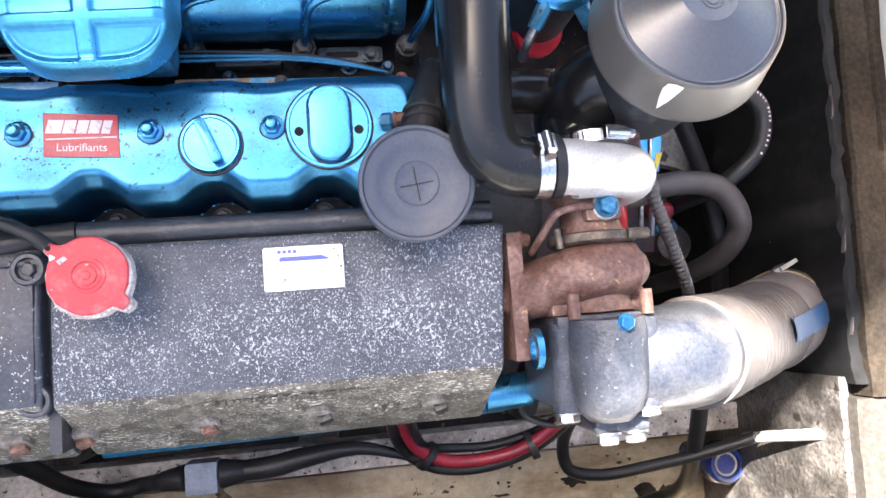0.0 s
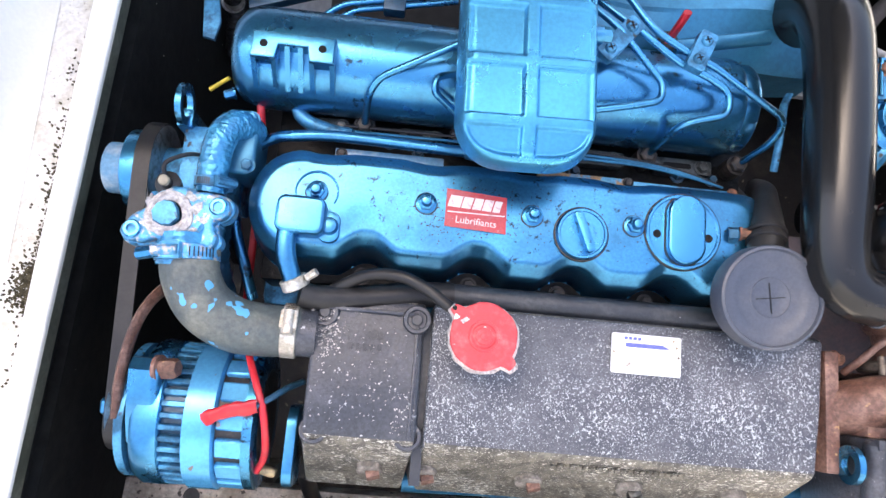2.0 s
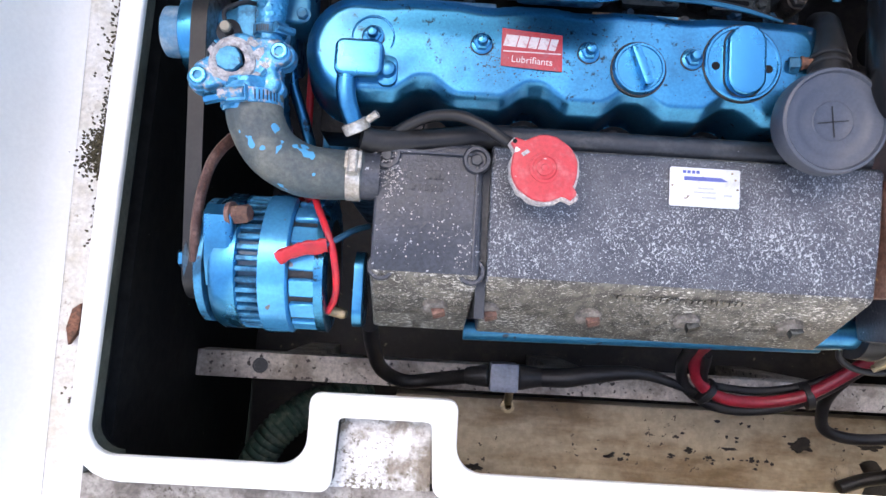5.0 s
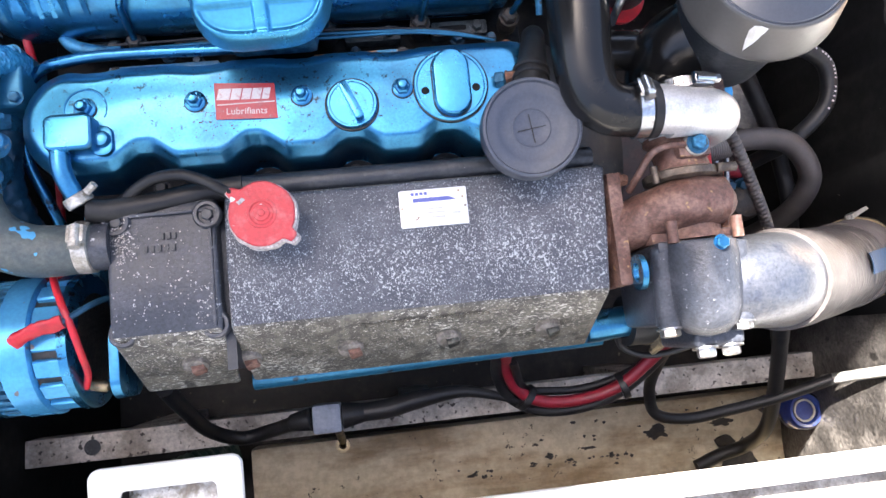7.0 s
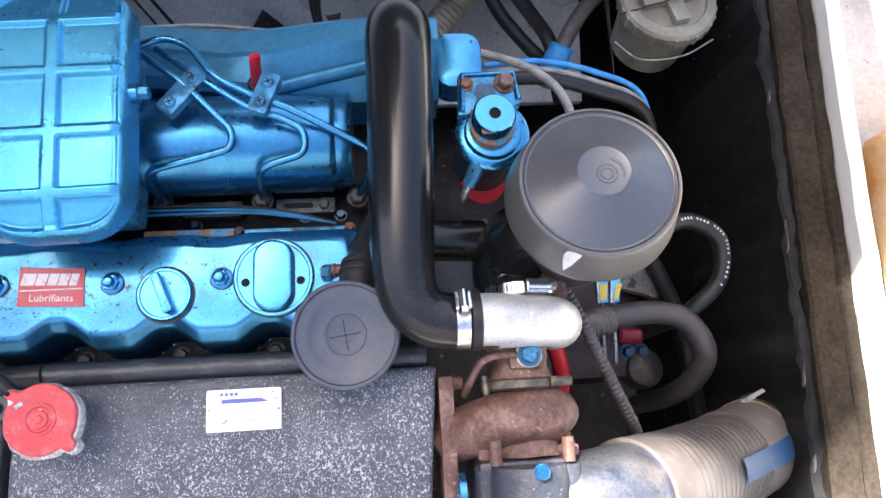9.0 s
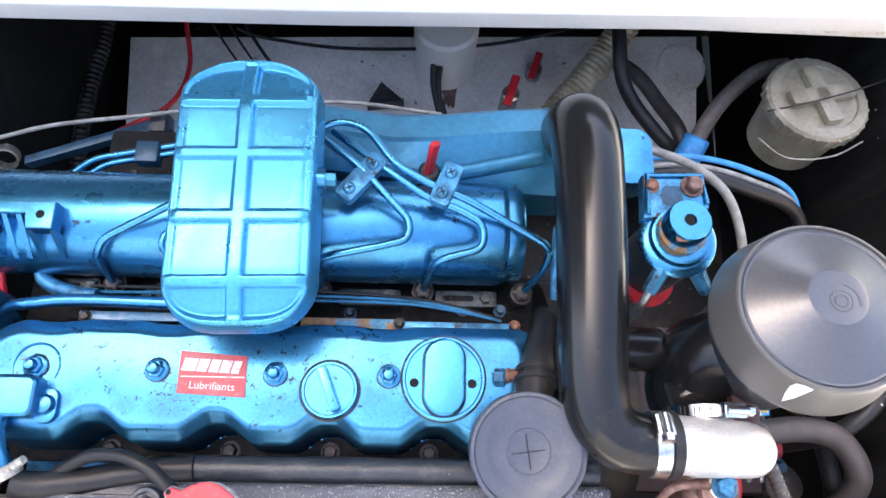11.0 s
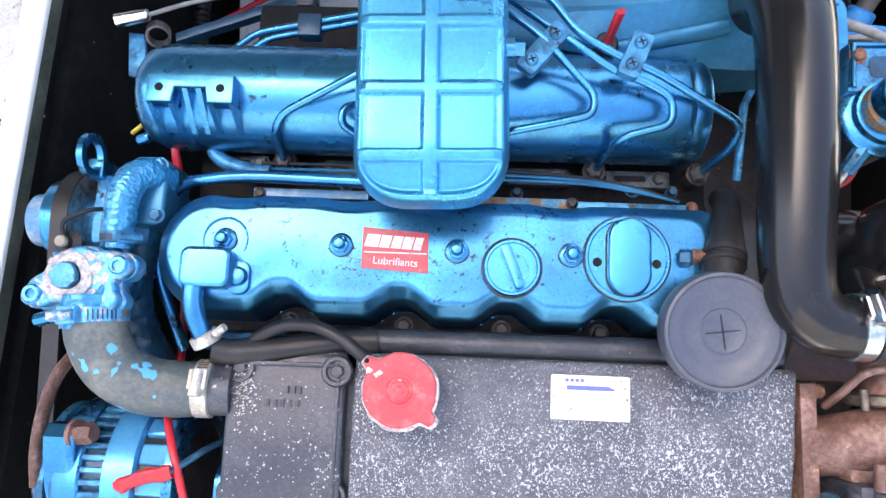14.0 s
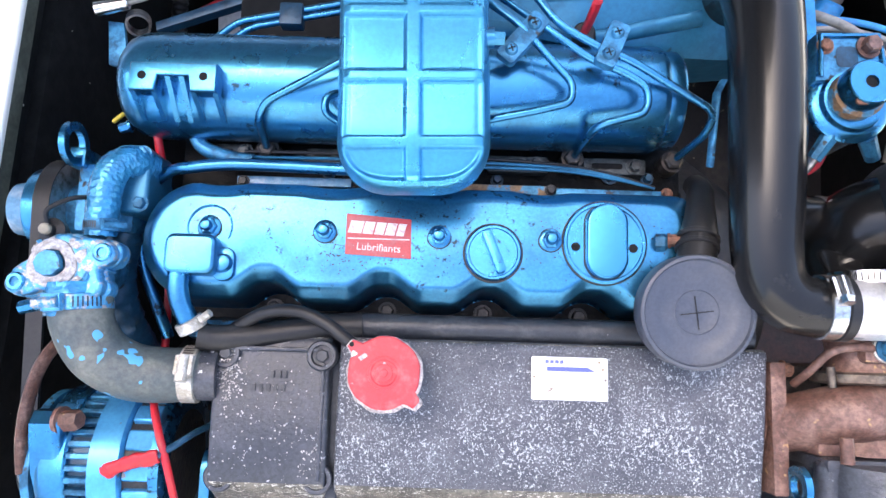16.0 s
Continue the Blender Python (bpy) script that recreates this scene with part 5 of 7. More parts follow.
lid = part("lid", lathe(FILT + TIP * 0.0375, TIP, [(0.0664, 0), (0.0660, 0.0035), (0.0648, 0.0045), (0.063, 0.0038), (0.043, 0.0125), (0.0245, 0.0215), (0.0225, 0.0226), (0.021, 0.0221), (0, 0.0221)], 80), PLASTIC_GREY, filt, "faded conical lid with a worn emblem")
for r in (0.005, 0.0085):
    ring = tube([FM @ Vector((0.002 + r * math.cos(a), -0.003 + r * math.sin(a), 0.0598)) for a in (2 * math.pi * i / 20 for i in range(21))], 0.0007, 6)
    part("emblem", ring, PLASTIC_GREY, lid)
for i in range(6):
    a = radians(65 - i * 15)
    part("raised_mark", merge_into(None, box(-0.0012, 0.0012, -0.0018, 0.0018, 0, 0.0008), FM @ Matrix.Translation((0.002 + 0.0145 * math.cos(a), -0.003 + 0.0145 * math.sin(a), 0.0594)) @ Matrix.Rotation(a, 4, "Z")), PLASTIC_GREY, lid)
chip = bmesh.new()
leaf = [(-117.0, 0.010), (-119.5, 0.022), (-121.0, 0.033), (-119.5, 0.0395), (-115.0, 0.0415), (-109.5, 0.0405), (-111.0, 0.033), (-113.5, 0.021)]
chip.faces.new([chip.verts.new(FM @ Vector(((0.0800 - 0.2110 * h) * math.cos(radians(a)), (0.0800 - 0.2110 * h) * math.sin(radians(a)), h))) for a, h in leaf])
part("label_scrap", chip, WHITE_LABEL, drum, "torn scrap of white label")
part("outlet", tube(spline([(0.446, 0.03, 1.02), (0.425, 0.03, 1.008), (0.402, 0.022, 0.985), (0.392, 0.0, 0.968), (0.392, -0.022, 0.975), (0.395, -0.036, 0.985)]), 0.04, 28, radii=[0.036, 0.042, 0.043, 0.040, 0.036, 0.033]), HOSE_GLOSS, filt, "shiny black outlet elbow")
worm_clamp(filt, (0.366, 0.034, 0.968), (1, 0, -0.1), 0.022, 0.012, (0, 0.2, 1), STEEL, "dull steel hose clamp")
part("side_pipe", tube([(0.298, 0.036, 0.978), (0.372, 0.034, 0.968), (0.40, 0.032, 0.96)], 0.0219, 24), HOSE_GLOSS, filt)
part("stay", box(0.415, 0.44, -0.038, -0.005, 0.985, 1.012, 0.003), RUST, filt, "rusty filter stay")

# ---------------------------------------------------------------- turbocharger and exhaust
turbo = thing("turbocharger", (0.39, -0.1, 0.94), "turbocharger with aluminium compressor and rusty turbine housing", "turbocharger")


def volute(cx, y, cz, r0, r1, a0, sweep, seg=18, n=30):
    pts, rad = [], []
    for i in range(n + 1):
        t = i / n
        a = radians(a0 + sweep * t)
        pts.append((cx + r0 * math.cos(a), y, cz + r0 * math.sin(a)))
        rad.append(r1 * (1 - 0.55 * t))
    return tube(pts, r1, seg, radii=rad)


comp = volute(0.395, -0.060, 0.992, 0.034, 0.0255, 95, -300)
tube([(0.338, -0.058, 1.043), (0.355, -0.058, 1.042), (0.375, -0.0585, 1.036), (0.392, -0.060, 1.028)], 0.0245, 24, comp)
tube(spline([(0.365, -0.060, 1.031), (0.395, -0.060, 1.030), (0.419, -0.060, 1.018), (0.431, -0.060, 0.995), (0.430, -0.060, 0.97)]), 0.0245, 24, comp)
lathe((0.395, -0.078, 0.992), (0, 1, 0), [(0.040, 0), (0.040, 0.01), (0.030, 0.03), (0.028, 0.045)], 36, comp)
part("compressor_housing", comp, ALUMINIUM, turbo, "bright cast aluminium compressor housing")
worm_clamp(turbo, (0.395, -0.034, 1.0), (0, 1, 0), 0.034, 0.012, (0.3, 0, 1), CHROME, "steel hose clamp")
core = lathe((0.39, -0.115, 0.988), (0, 1, 0), [(0.034, 0), (0.030, 0.006), (0.027, 0.016), (0.029, 0.030), (0.036, 0.036), (0.036, 0.040)], 32)
box(0.375, 0.410, -0.104, -0.084, 0.99, 1.022, 0.006, core)
part("bearing_housing", core, RUST, turbo, "rusty bearing housing")
ban = part("banjo", lathe((0.394, -0.091, 1.016), (0, 0, 1), [(0.0125, 0), (0.0125, 0.008), (0.011, 0.009), (0, 0.009)], 24), DIRTY_STEEL, turbo, "oil feed banjo")
part("bolt", hexbolt((0.394, -0.091, 1.025), (0, 0, 1), 0.0085, 0.009), BLUE_WORN, ban, "blue-painted bolt")
part("oil_pipe", tube(spline([(0.39, -0.092, 1.021), (0.368, -0.090, 1.022), (0.350, -0.095, 1.014), (0.340, -0.112, 0.996), (0.335, -0.125, 0.975)]), 0.0038, 10), RUST, turbo)
vb = part("v_band", lathe((0.391, -0.123, 0.985), (0, 1, 0), [(0.037, 0), (0.041, 0.002), (0.041, 0.009), (0.037, 0.011)], 40), TARNISH, turbo, "tarnished v-band clamp")
part("bolt", rod((0.413, -0.117, 1.019), (0.433, -0.117, 1.019), 0.0050, seg=12), TARNISH, vb)
part("bolt", rod((0.352, -0.108, 1.008), (0.353, -0.126, 1.008), 0.0036, seg=10), TARNISH, vb)
turb = volute(0.392, -0.146, 0.966, 0.036, 0.0255, 100, -290)
tube(spline([(0.322, -0.165, 0.95), (0.342, -0.158, 0.975), (0.365, -0.150, 0.994), (0.39, -0.146, 1.001), (0.42, -0.146, 0.995)]), 0.026, 20, turb)
lathe((0.392, -0.185, 0.972), (0, 1, 0), [(0.040, 0), (0.036, 0.01), (0.034, 0.04)], 28, turb)
part("turbine_housing", crumple(turb, 0.0012, 70), RUST, turbo, "heavily rusted turbine housing")
part("outlet_flange", box(0.343, 0.440, -0.187, -0.176, 0.90, 0.998, 0.003), RUST, turbo)
for x in (0.352, 0.430):
    part("bolt", hexbolt((x, -0.176, 0.989), (0, 1, 0), 0.006, 0.012), RUST_BRIGHT, turbo)

exh = thing("exhaust_elbow", (0.40, -0.235, 0.84), "black cast water-cooled exhaust elbow on the turbocharger", "exhaust elbow")
part("flange", box(0.341, 0.432, -0.199, -0.187, 0.92, 1.016, 0.004), BLACK_CAST, exh)
cast = lathe((0.387, -0.190, 1.006), (0, -1, -0.08), [(0.037, 0), (0.0385, 0.012), (0.0385, 0.045), (0.036, 0.066), (0.030, 0.082), (0.020, 0.092), (0, 0.097)], 44)
part("casting", cast, BLACK_CAST, exh, "rounded black casting with pale salt marks")
part("body", box(0.340, 0.428, -0.272, -0.19, 0.88, 0.992, 0.012), BLACK_CAST, exh)
part("foot", box(0.374, 0.428, -0.297, -0.262, 0.90, 0.996, 0.007, seg=3), BLACK_CAST, exh)
for x, z in ((0.3495, 1.000), (0.4235, 1.006)):
    col = part("column", rod((x, -0.274, z - 0.006), (x, -0.190, z + 0.004), 0.0128, seg=24, edge=0.003), BLACK_CAST, exh)
    part("bolt", hexbolt((x, -0.274, z - 0.006), (0, -1, 0.1), 0.0105, 0.009, washer=1.25), STEEL, col, "tarnished steel bolt head")
for x, z in ((0.356, 0.992), (0.424, 0.992)):
    part("stud", rod((x, -0.190, z + 0.028), (x, -0.168, z + 0.028), 0.0058, seg=10), RUST, exh, "rusty stud end")
part("bolt", hexbolt((0.393, -0.1955, 1.0425), (0, -0.1, 1), 0.0066, 0.0075, washer=1.15), BLUE, exh, "blue-painted bolt")
for x in (0.3885, 0.4155):
    part("bolt", hexbolt((x, -0.297, 0.984), (0, -1, 0.15), 0.0098, 0.011), STEEL, exh, "steel bolt")
part("bend", tube(spline([(0.412, -0.234, 0.978), (0.442, -0.234, 0.978), (0.474, -0.234, 0.966), (0.502, -0.234, 0.942), (0.528, -0.233, 0.912)]), 0.050, 40, radii=[0.046, 0.049, 0.0515, 0.0535, 0.0545]), POLISHED, exh, "bare shiny steel exhaust bend")
part("lifting_eye", lathe((0.322, -0.214, 0.998), (1, 0, 0), [(0.0185, 0), (0.0185, 0.006), (0.0100, 0.006), (0.0100, 0), (0.0185, 0)], 30), BLUE, exh, "blue lifting eye")

re_ob = thing("rubber_elbow", (0.40, -0.24, 0.72), "fat black rubber elbow under the exhaust casting", "hose")
part("hose", tube(spline([(0.346, -0.262, 0.868), (0.368, -0.262, 0.864), (0.396, -0.263, 0.845), (0.416, -0.264, 0.81), (0.425, -0.264, 0.74)]), 0.030, 28), RUBBER, re_ob)
worm_clamp(re_ob, (0.372, -0.262, 0.862), (0.85, 0, -0.45), 0.0305, 0.012, (0.2, -1, 0.4), BRASS, "tarnished hose clamp")
part("spigot", rod((0.296, -0.265, 0.868), (0.354, -0.262, 0.868), 0.0190, seg=28, edge=0.002), BLUE, re_ob, "blue spigot")

pipe_ob = thing("exhaust_hose", (0.64, -0.22, 0.62), "fat exhaust hose wrapped in silvery tape with a blue stripe", "exhaust hose")
axis_pts = spline([(0.500, -0.234, 0.944), (0.548, -0.232, 0.905), (0.622, -0.226, 0.842), (0.70, -0.217, 0.777), (0.755, -0.208, 0.729)], 14)
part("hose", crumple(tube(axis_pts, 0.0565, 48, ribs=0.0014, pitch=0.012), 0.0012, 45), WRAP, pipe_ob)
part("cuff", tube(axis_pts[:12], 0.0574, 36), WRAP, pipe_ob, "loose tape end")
part("clamp", tube(axis_pts[-4:], 0.0612, 40), BRASS, pipe_ob, "tarnished hose clamp")
part("tag", prism([(0.728, -0.150), (0.763, -0.136), (0.766, -0.140), (0.735, -0.155)], 0.752, 0.755), GREY_CABLE, pipe_ob, "pale strap end")
part("cuff", tube(axis_pts[38:], 0.0592, 40, ribs=0.0008, pitch=0.006), CUFF, pipe_ob, "brownish end cuff")
part("clamp_bolt", rod((0.735, -0.150, 0.752), (0.752, -0.146, 0.742), 0.0055, seg=8), STEEL, pipe_ob)
stripe = bmesh.new()
for i in range(27, len(axis_pts) - 4):
    t = (axis_pts[i + 1] - axis_pts[i]).normalized()
    up = (V(0.10, -0.28, 1) - t * t.dot(V(0.10, -0.28, 1))).normalized()
    sd = t.cross(up)
    lo, hi = axis_pts[i], axis_pts[i + 1]
    for k in range(4):
        a0, a1 = radians(-31 + k * 6.5), radians(-24.5 + k * 6.5)
        q = [c + (up * math.cos(a) + sd * math.sin(a)) * 0.0604 for c, a in ((lo, a0), (hi, a0), (hi, a1), (lo, a1))]
        stripe.faces.new([stripe.verts.new(p) for p in q])
bmesh.ops.remove_doubles(stripe, verts=stripe.verts, dist=1e-5)
geom = bmesh.ops.solidify(stripe, geom=stripe.faces[:], thickness=-0.001)
part("stripe", stripe, WRAP_BLUE, pipe_ob, "faded blue stripe")

# ---------------------------------------------------------------- fuel filter and sea strainer
ff = thing("fuel_filter", (0.375, 0.135, 0.93), "blue-painted fuel filter head with a hand primer", "fuel filter")
part("bowl", rod((0.377, 0.135, 0.90), (0.377, 0.135, 0.985), 0.034, edge=0.004), BLACK_PAINT, ff)
part("head", lathe((0.377, 0.135, 0.98), (0, 0, 1), [(0.030, 0), (0.0375, 0.003), (0.0385, 0.010), (0.034, 0.014), (0.030, 0.0145), (0.028, 0.020), (0.024, 0.021)], 44), BLUE, ff)
part("rust_ring", lathe((0.375, 0.137, 1.0), (0, 0, 1), [(0.023, 0), (0.023, 0.012), (0.017, 0.014)], 32), RUST_STRIP, ff)
pk = part("primer_knob", lathe((0.374, 0.139, 1.012), (0.02, 0.05, 1), [(0.019, 0), (0.0212, 0.002), (0.0212, 0.017), (0.0195, 0.0195), (0.006, 0.0195), (0.0055, 0.016), (0, 0.016)], 40), BLUE, ff, "blue round primer knob")
part("rust_patch", prism(rounded(0.360, 0.372, 0.119, 0.126, 0.003), 1.0285, 1.0305, 0.0006), RUST_BRIGHT, pk)
part("socket", lathe((0.3745, 0.140, 1.0290), (0.02, 0.05, 1), [(0.0056, 0), (0.0056, 0.0004)], 8), BLACK_WALL, pk)
mount = part("mount", prism([(0.342, 0.152), (0.345, 0.198), (0.405, 0.200), (0.408, 0.165), (0.39, 0.155)], 0.985, 1.0, 0.003), BLUE_WORN, ff)
part("bracket_rib", tube([(0.346, 0.156, 1.0), (0.3485, 0.196, 1.0), (0.402, 0.1975, 1.0), (0.405, 0.168, 1.0)], 0.0035, 10), BLUE, mount)
part("recess", prism(rounded(0.362, 0.382, 0.166, 0.186, 0.005), 1.0, 1.0006), BLUE_DARK, mount)
part("bolt", hexbolt((0.392, 0.186, 1.0), (0, 0, 1), 0.0085, 0.012), RUST, mount)
part("bolt", hexbolt((0.352, 0.186, 1.0), (0, 0, 1), 0.006, 0.006), RUST_BRIGHT, mount)
for a, b in (((0.362, 0.106, 0.985), (0.350, 0.085, 0.975)), ((0.395, 0.104, 0.985), (0.408, 0.088, 0.972))):
    part("union", rod(a, b, 0.0085, 0.007, seg=8), BLUE_WORN, ff)
part("pipe", tube(spline([(0.352, 0.088, 0.977), (0.346, 0.076, 0.965), (0.346, 0.07, 0.94)]), 0.0045, 10), STEEL, ff)
part("red_cover", lathe((0.377, 0.118, 0.895), (0.1, -0.4, 1), [(0.026, 0), (0.028, 0.004), (0.026, 0.012), (0, 0.014)], 28), RED_WIRE, ff, "red plastic bowl")

ff.location.z += 0.026

st = thing("sea_strainer", (0.69, 0.42, 0.63), "yellowed plastic sea-water strainer with a cross on its lid", "strainer")
part("bowl", lathe((0.69, 0.41, 0.63), (0, 0.12, 1), [(0.055, 0), (0.066, 0.01), (0.074, 0.09), (0.078, 0.11)], 48), CLEAR_TUB, st)
part("lid", lathe((0.69, 0.424, 0.738), (0, 0.12, 1), [(0.084, 0), (0.086, 0.004), (0.086, 0.022), (0.082, 0.027), (0.066, 0.030), (0.064, 0.026), (0, 0.026)], 56), CLEAR_TUB, st)
for i in range(28):
    a = 2 * math.pi * i / 28
    part("lid_rib", merge_into(None, box(-0.003, 0.0018, -0.0028, 0.0028, 0.002, 0.023, 0.001), Matrix.Translation((0.69, 0.424, 0.738)) @ turned((0, 0.12, 1)) @ Matrix.Rotation(a, 4, "Z") @ Matrix.Translation((0.086, 0, 0))), CLEAR_TUB, st)
for a in (12, 102):
    part("cross_bar", merge_into(None, box(-0.056, 0.056, -0.014, 0.014, 0, 0.016, 0.003), Matrix.Translation((0.69, 0.427, 0.762)) @ turned((0, 0.12, 1)) @ Matrix.Rotation(radians(a), 4, "Z")), CLEAR_TUB, st)
part("strap", tube(spline([(0.60, 0.40, 0.76), (0.66, 0.405, 0.784), (0.74, 0.43, 0.786), (0.80, 0.455, 0.78)]), 0.0014, 8), RUBBER, st)
part("wire", tube(spline([(0.60, 0.37, 0.72), (0.64, 0.33, 0.73), (0.71, 0.33, 0.74), (0.77, 0.36, 0.74)]), 0.0016, 8), GREY_CABLE, st)

st.scale = (0.85, 0.85, 0.85)
st.location += Vector((0.006, 0.008, 0.045))

# ---------------------------------------------------------------- water pump, thermostat, elbow hose
pump = thing("water_pump", (-0.35, 0.04, 0.9), "blue-painted water pump with pulley and crusted outlet", "water pump")
PZ = 0.893
part("pulley", lathe((-0.458, 0.034, PZ), (1, 0, 0), [(0.0, 0), (0.024, 0.0005), (0.028, 0.003), (0.0285, 0.006), (0.0285, 0.030)], 36), PALE_BLUE, pump, "bleached pale blue pulley hub")
part("hub", lathe((-0.433, 0.034, PZ), (1, 0, 0), [(0.038, 0), (0.044, 0.003), (0.045, 0.006), (0.045, 0.022)], 40), BLUE, pump)
part("wheel", lathe((-0.413, 0.034, PZ), (1, 0, 0), [(0.050, 0), (0.0535, 0.002), (0.046, 0.007), (0.046, 0.012), (0.0535, 0.017), (0.050, 0.019), (0.030, 0.021)], 48), STEEL, pump)
part("body", lathe((-0.404, 0.034, PZ), (1, 0, 0), [(0.030, 0), (0.028, 0.02), (0.034, 0.035), (0.042, 0.06), (0.042, 0.10)], 32), BLUE_WORN, pump)
part("body", box(-0.36, -0.30, 0.0, 0.07, 0.90, 0.965, 0.008), BLUE_WORN, pump)
part("rear_plate", prism(rounded(-0.317, -0.280, 0.017, 0.084, 0.010), 0.93, 0.984, 0.004, seg=3), BLUE_DUSTY, pump, "blue back plate with bolts")
for p in ((-0.2885, 0.0755, 0.982), (-0.287, 0.0265, 0.982), (-0.2925, 0.046, 0.976)):
    part("bolt", hexbolt(p, (0, 0, 1), 0.006, 0.007), BLUE_WORN, pump)
part("outlet", crumple(tube(spline([(-0.3155, -0.008, 0.994), (-0.3150, 0.018, 0.997), (-0.3120, 0.044, 0.998), (-0.305, 0.061, 0.993), (-0.295, 0.067, 0.982), (-0.288, 0.066, 0.965)], 26), 0.014, 60, radii=[0.0145, 0.0150, 0.0153, 0.0150, 0.0145]), 0.0009, 380), BLUE_CRUST, pump, "wrinkled blue-painted outlet pipe")
worm_clamp(pump, (-0.3155, -0.003, 0.994), (0.0, 1, 0.1), 0.0150, 0.010, (0.8, 0, 0.7), BLUE_WORN, "blue-painted hose clamp")
part("lifting_eye", lathe((-0.359, 0.083, 0.983), (1, 0.0, 0.05), [(0.0135, 0), (0.0135, 0.006), (0.0215, 0.006), (0.0215, 0), (0.0135, 0)], 36), BLUE, pump, "blue lifting eye")
part("eye_stem", box(-0.366, -0.350, 0.064, 0.084, 0.92, 0.972, 0.003), BLUE, pump)
part("wire", tube(spline([(-0.351, -0.004, 1.02), (-0.352, 0.010, 1.022), (-0.336, 0.024, 1.010), (-0.322, 0.03, 0.985)]), 0.0022, 8), RUBBER, pump)

part("bypass_hose", crumple(tube(spline([(-0.316, 0.005, 0.945), (-0.321, -0.030, 0.940), (-0.322, -0.060, 0.930), (-0.316, -0.090, 0.912), (-0.31, -0.12, 0.88)], 12), 0.0165, 30), 0.0026, 130), BLUE_DARK, pump, "crinkled navy-black bypass hose")
th = thing("thermostat_housing", (-0.335, -0.04, 0.96), "blue thermostat housing crusted with pale salt", "thermostat housing")


def eared(z0, z1, grow, bevel):
    """A round flange with three bolt ears."""
    pts = []
    ears = ((-0.0385, -0.018, 0.0105), (0.036, 0.011, 0.013), (0.031, -0.020, 0.010))
    for i in range(120):
        a = 2 * math.pi * i / 120
        c, q = math.cos(a), math.sin(a)
        r = 0.0285
        for ex, ey, er in ears:
            b = ex * c + ey * q
            k = b * b - (ex * ex + ey * ey - er * er)
            if b > 0 and k > 0:
                r = max(r, b + math.sqrt(k))
            elif b > 0:
                off = math.sqrt(max(0, ex * ex + ey * ey - b * b)) - er
                r = max(r, (b + 0.004) * (1 - smooth(0, 0.016, off)) + 0.0285 * smooth(0, 0.016, off))
        r += grow + 0.0012 * noise.noise((c * 4, q * 4, z0 * 90))
        pts.append((-0.335 + r * c, -0.038 + r * q))
    return prism(pts, z0, z1, bevel, seg=3)


part("flange", eared(0.996, 1.012, 0.001, 0.003), BLUE_SALT, th, "salt-flaked lower flange")
part("flange", eared(1.012, 1.023, -0.0015, 0.004), BLUE_SALT, th, "salt-flaked upper flange")
part("crust", lathe((-0.341, -0.038, 1.020), (0, 0, 1), [(0.0225, 0), (0.0215, 0.005), (0.0175, 0.0068), (0.0125, 0.0055), (0.012, 0.003)], 40, wobble=0.06), SALT, th, "ring of pale salt crust")
part("boss", crumple(lathe((-0.3435, -0.038, 1.020), (0, 0, 1), [(0.0130, 0), (0.0125, 0.006), (0.0115, 0.0085), (0.006, 0.0092), (0, 0.0092)], 9, wobble=0.08), 0.001, 150), BLUE_WORN, th, "flaking blue plug")
for x, y in ((-0.372, -0.055), (-0.298, -0.027)):
    part("bolt", lathe((x, y, 1.016), (0, 0, 1), [(0.0085, 0), (0.0085, 0.008), (0.007, 0.0095), (0.0045, 0.0095), (0.0042, 0.004), (0, 0.004)], 22), BLUE, th, "blue socket bolt")
for i in range(26):
    a = 2 * math.pi * i / 26 + random.uniform(-0.1, 0.1)
    d = random.uniform(0.020, 0.034)
    fx, fy, fz = -0.337 + d * 1.1 * math.cos(a), -0.038 + d * 0.8 * math.sin(a), 1.0225 if d < 0.028 else random.uniform(1.004, 1.012)
    r = random.uniform(0.003, 0.0065)
    fl = prism([(r * random.uniform(0.5, 1.3) * math.cos(b), r * random.uniform(0.5, 1.3) * math.sin(b)) for b in (radians(60 * k) for k in range(6))], 0, 0.0012, m=Matrix.Translation((fx, fy, fz)) @ Matrix.Rotation(random.uniform(-0.5, 0.5), 4, "X") @ Matrix.Rotation(random.uniform(-0.5, 0.5), 4, "Y"))
    part("flake", fl, SALT if i % 3 else BLUE_SALT, th)
part("neck", crumple(lathe((-0.328, -0.052, 1.005), (0.06, -1, -0.1), [(0.026, i * 0.0015) for i in range(21)], 80), 0.0012, 200), BLUE_CRUST, th)
part("body", rod((-0.335, -0.035, 0.93), (-0.335, -0.035, 1.0), 0.028), BLUE_WORN, th)
part("sensor", lathe((-0.349, -0.008, 1.006), (0, 0, 1), [(0.011, 0), (0.012, 0.010), (0.0055, 0.0125), (0.0055, 0.019), (0.004, 0.0205)], 20), RUBBER, th, "rubber-booted temperature sensor with white tip")
part("sensor_tip", rod((-0.349, -0.008, 1.022), (-0.349, -0.008, 1.03), 0.0052, edge=0.001), CLEAR_TUB, th)

eh = thing("coolant_hose", (-0.28, -0.12, 0.93), "greenish grey rubber elbow hose with flaking blue paint", "coolant hose")
part("hose", tube(spline([(-0.323, -0.066, 1.003), (-0.320, -0.090, 1.001), (-0.305, -0.116, 0.996), (-0.279, -0.131, 0.988), (-0.25, -0.134, 0.982), (-0.215, -0.132, 0.978)], 10), 0.026, 30, radii=[0.0275, 0.0270, 0.0265, 0.0262, 0.0255, 0.024]), HOSE_GREEN, eh)
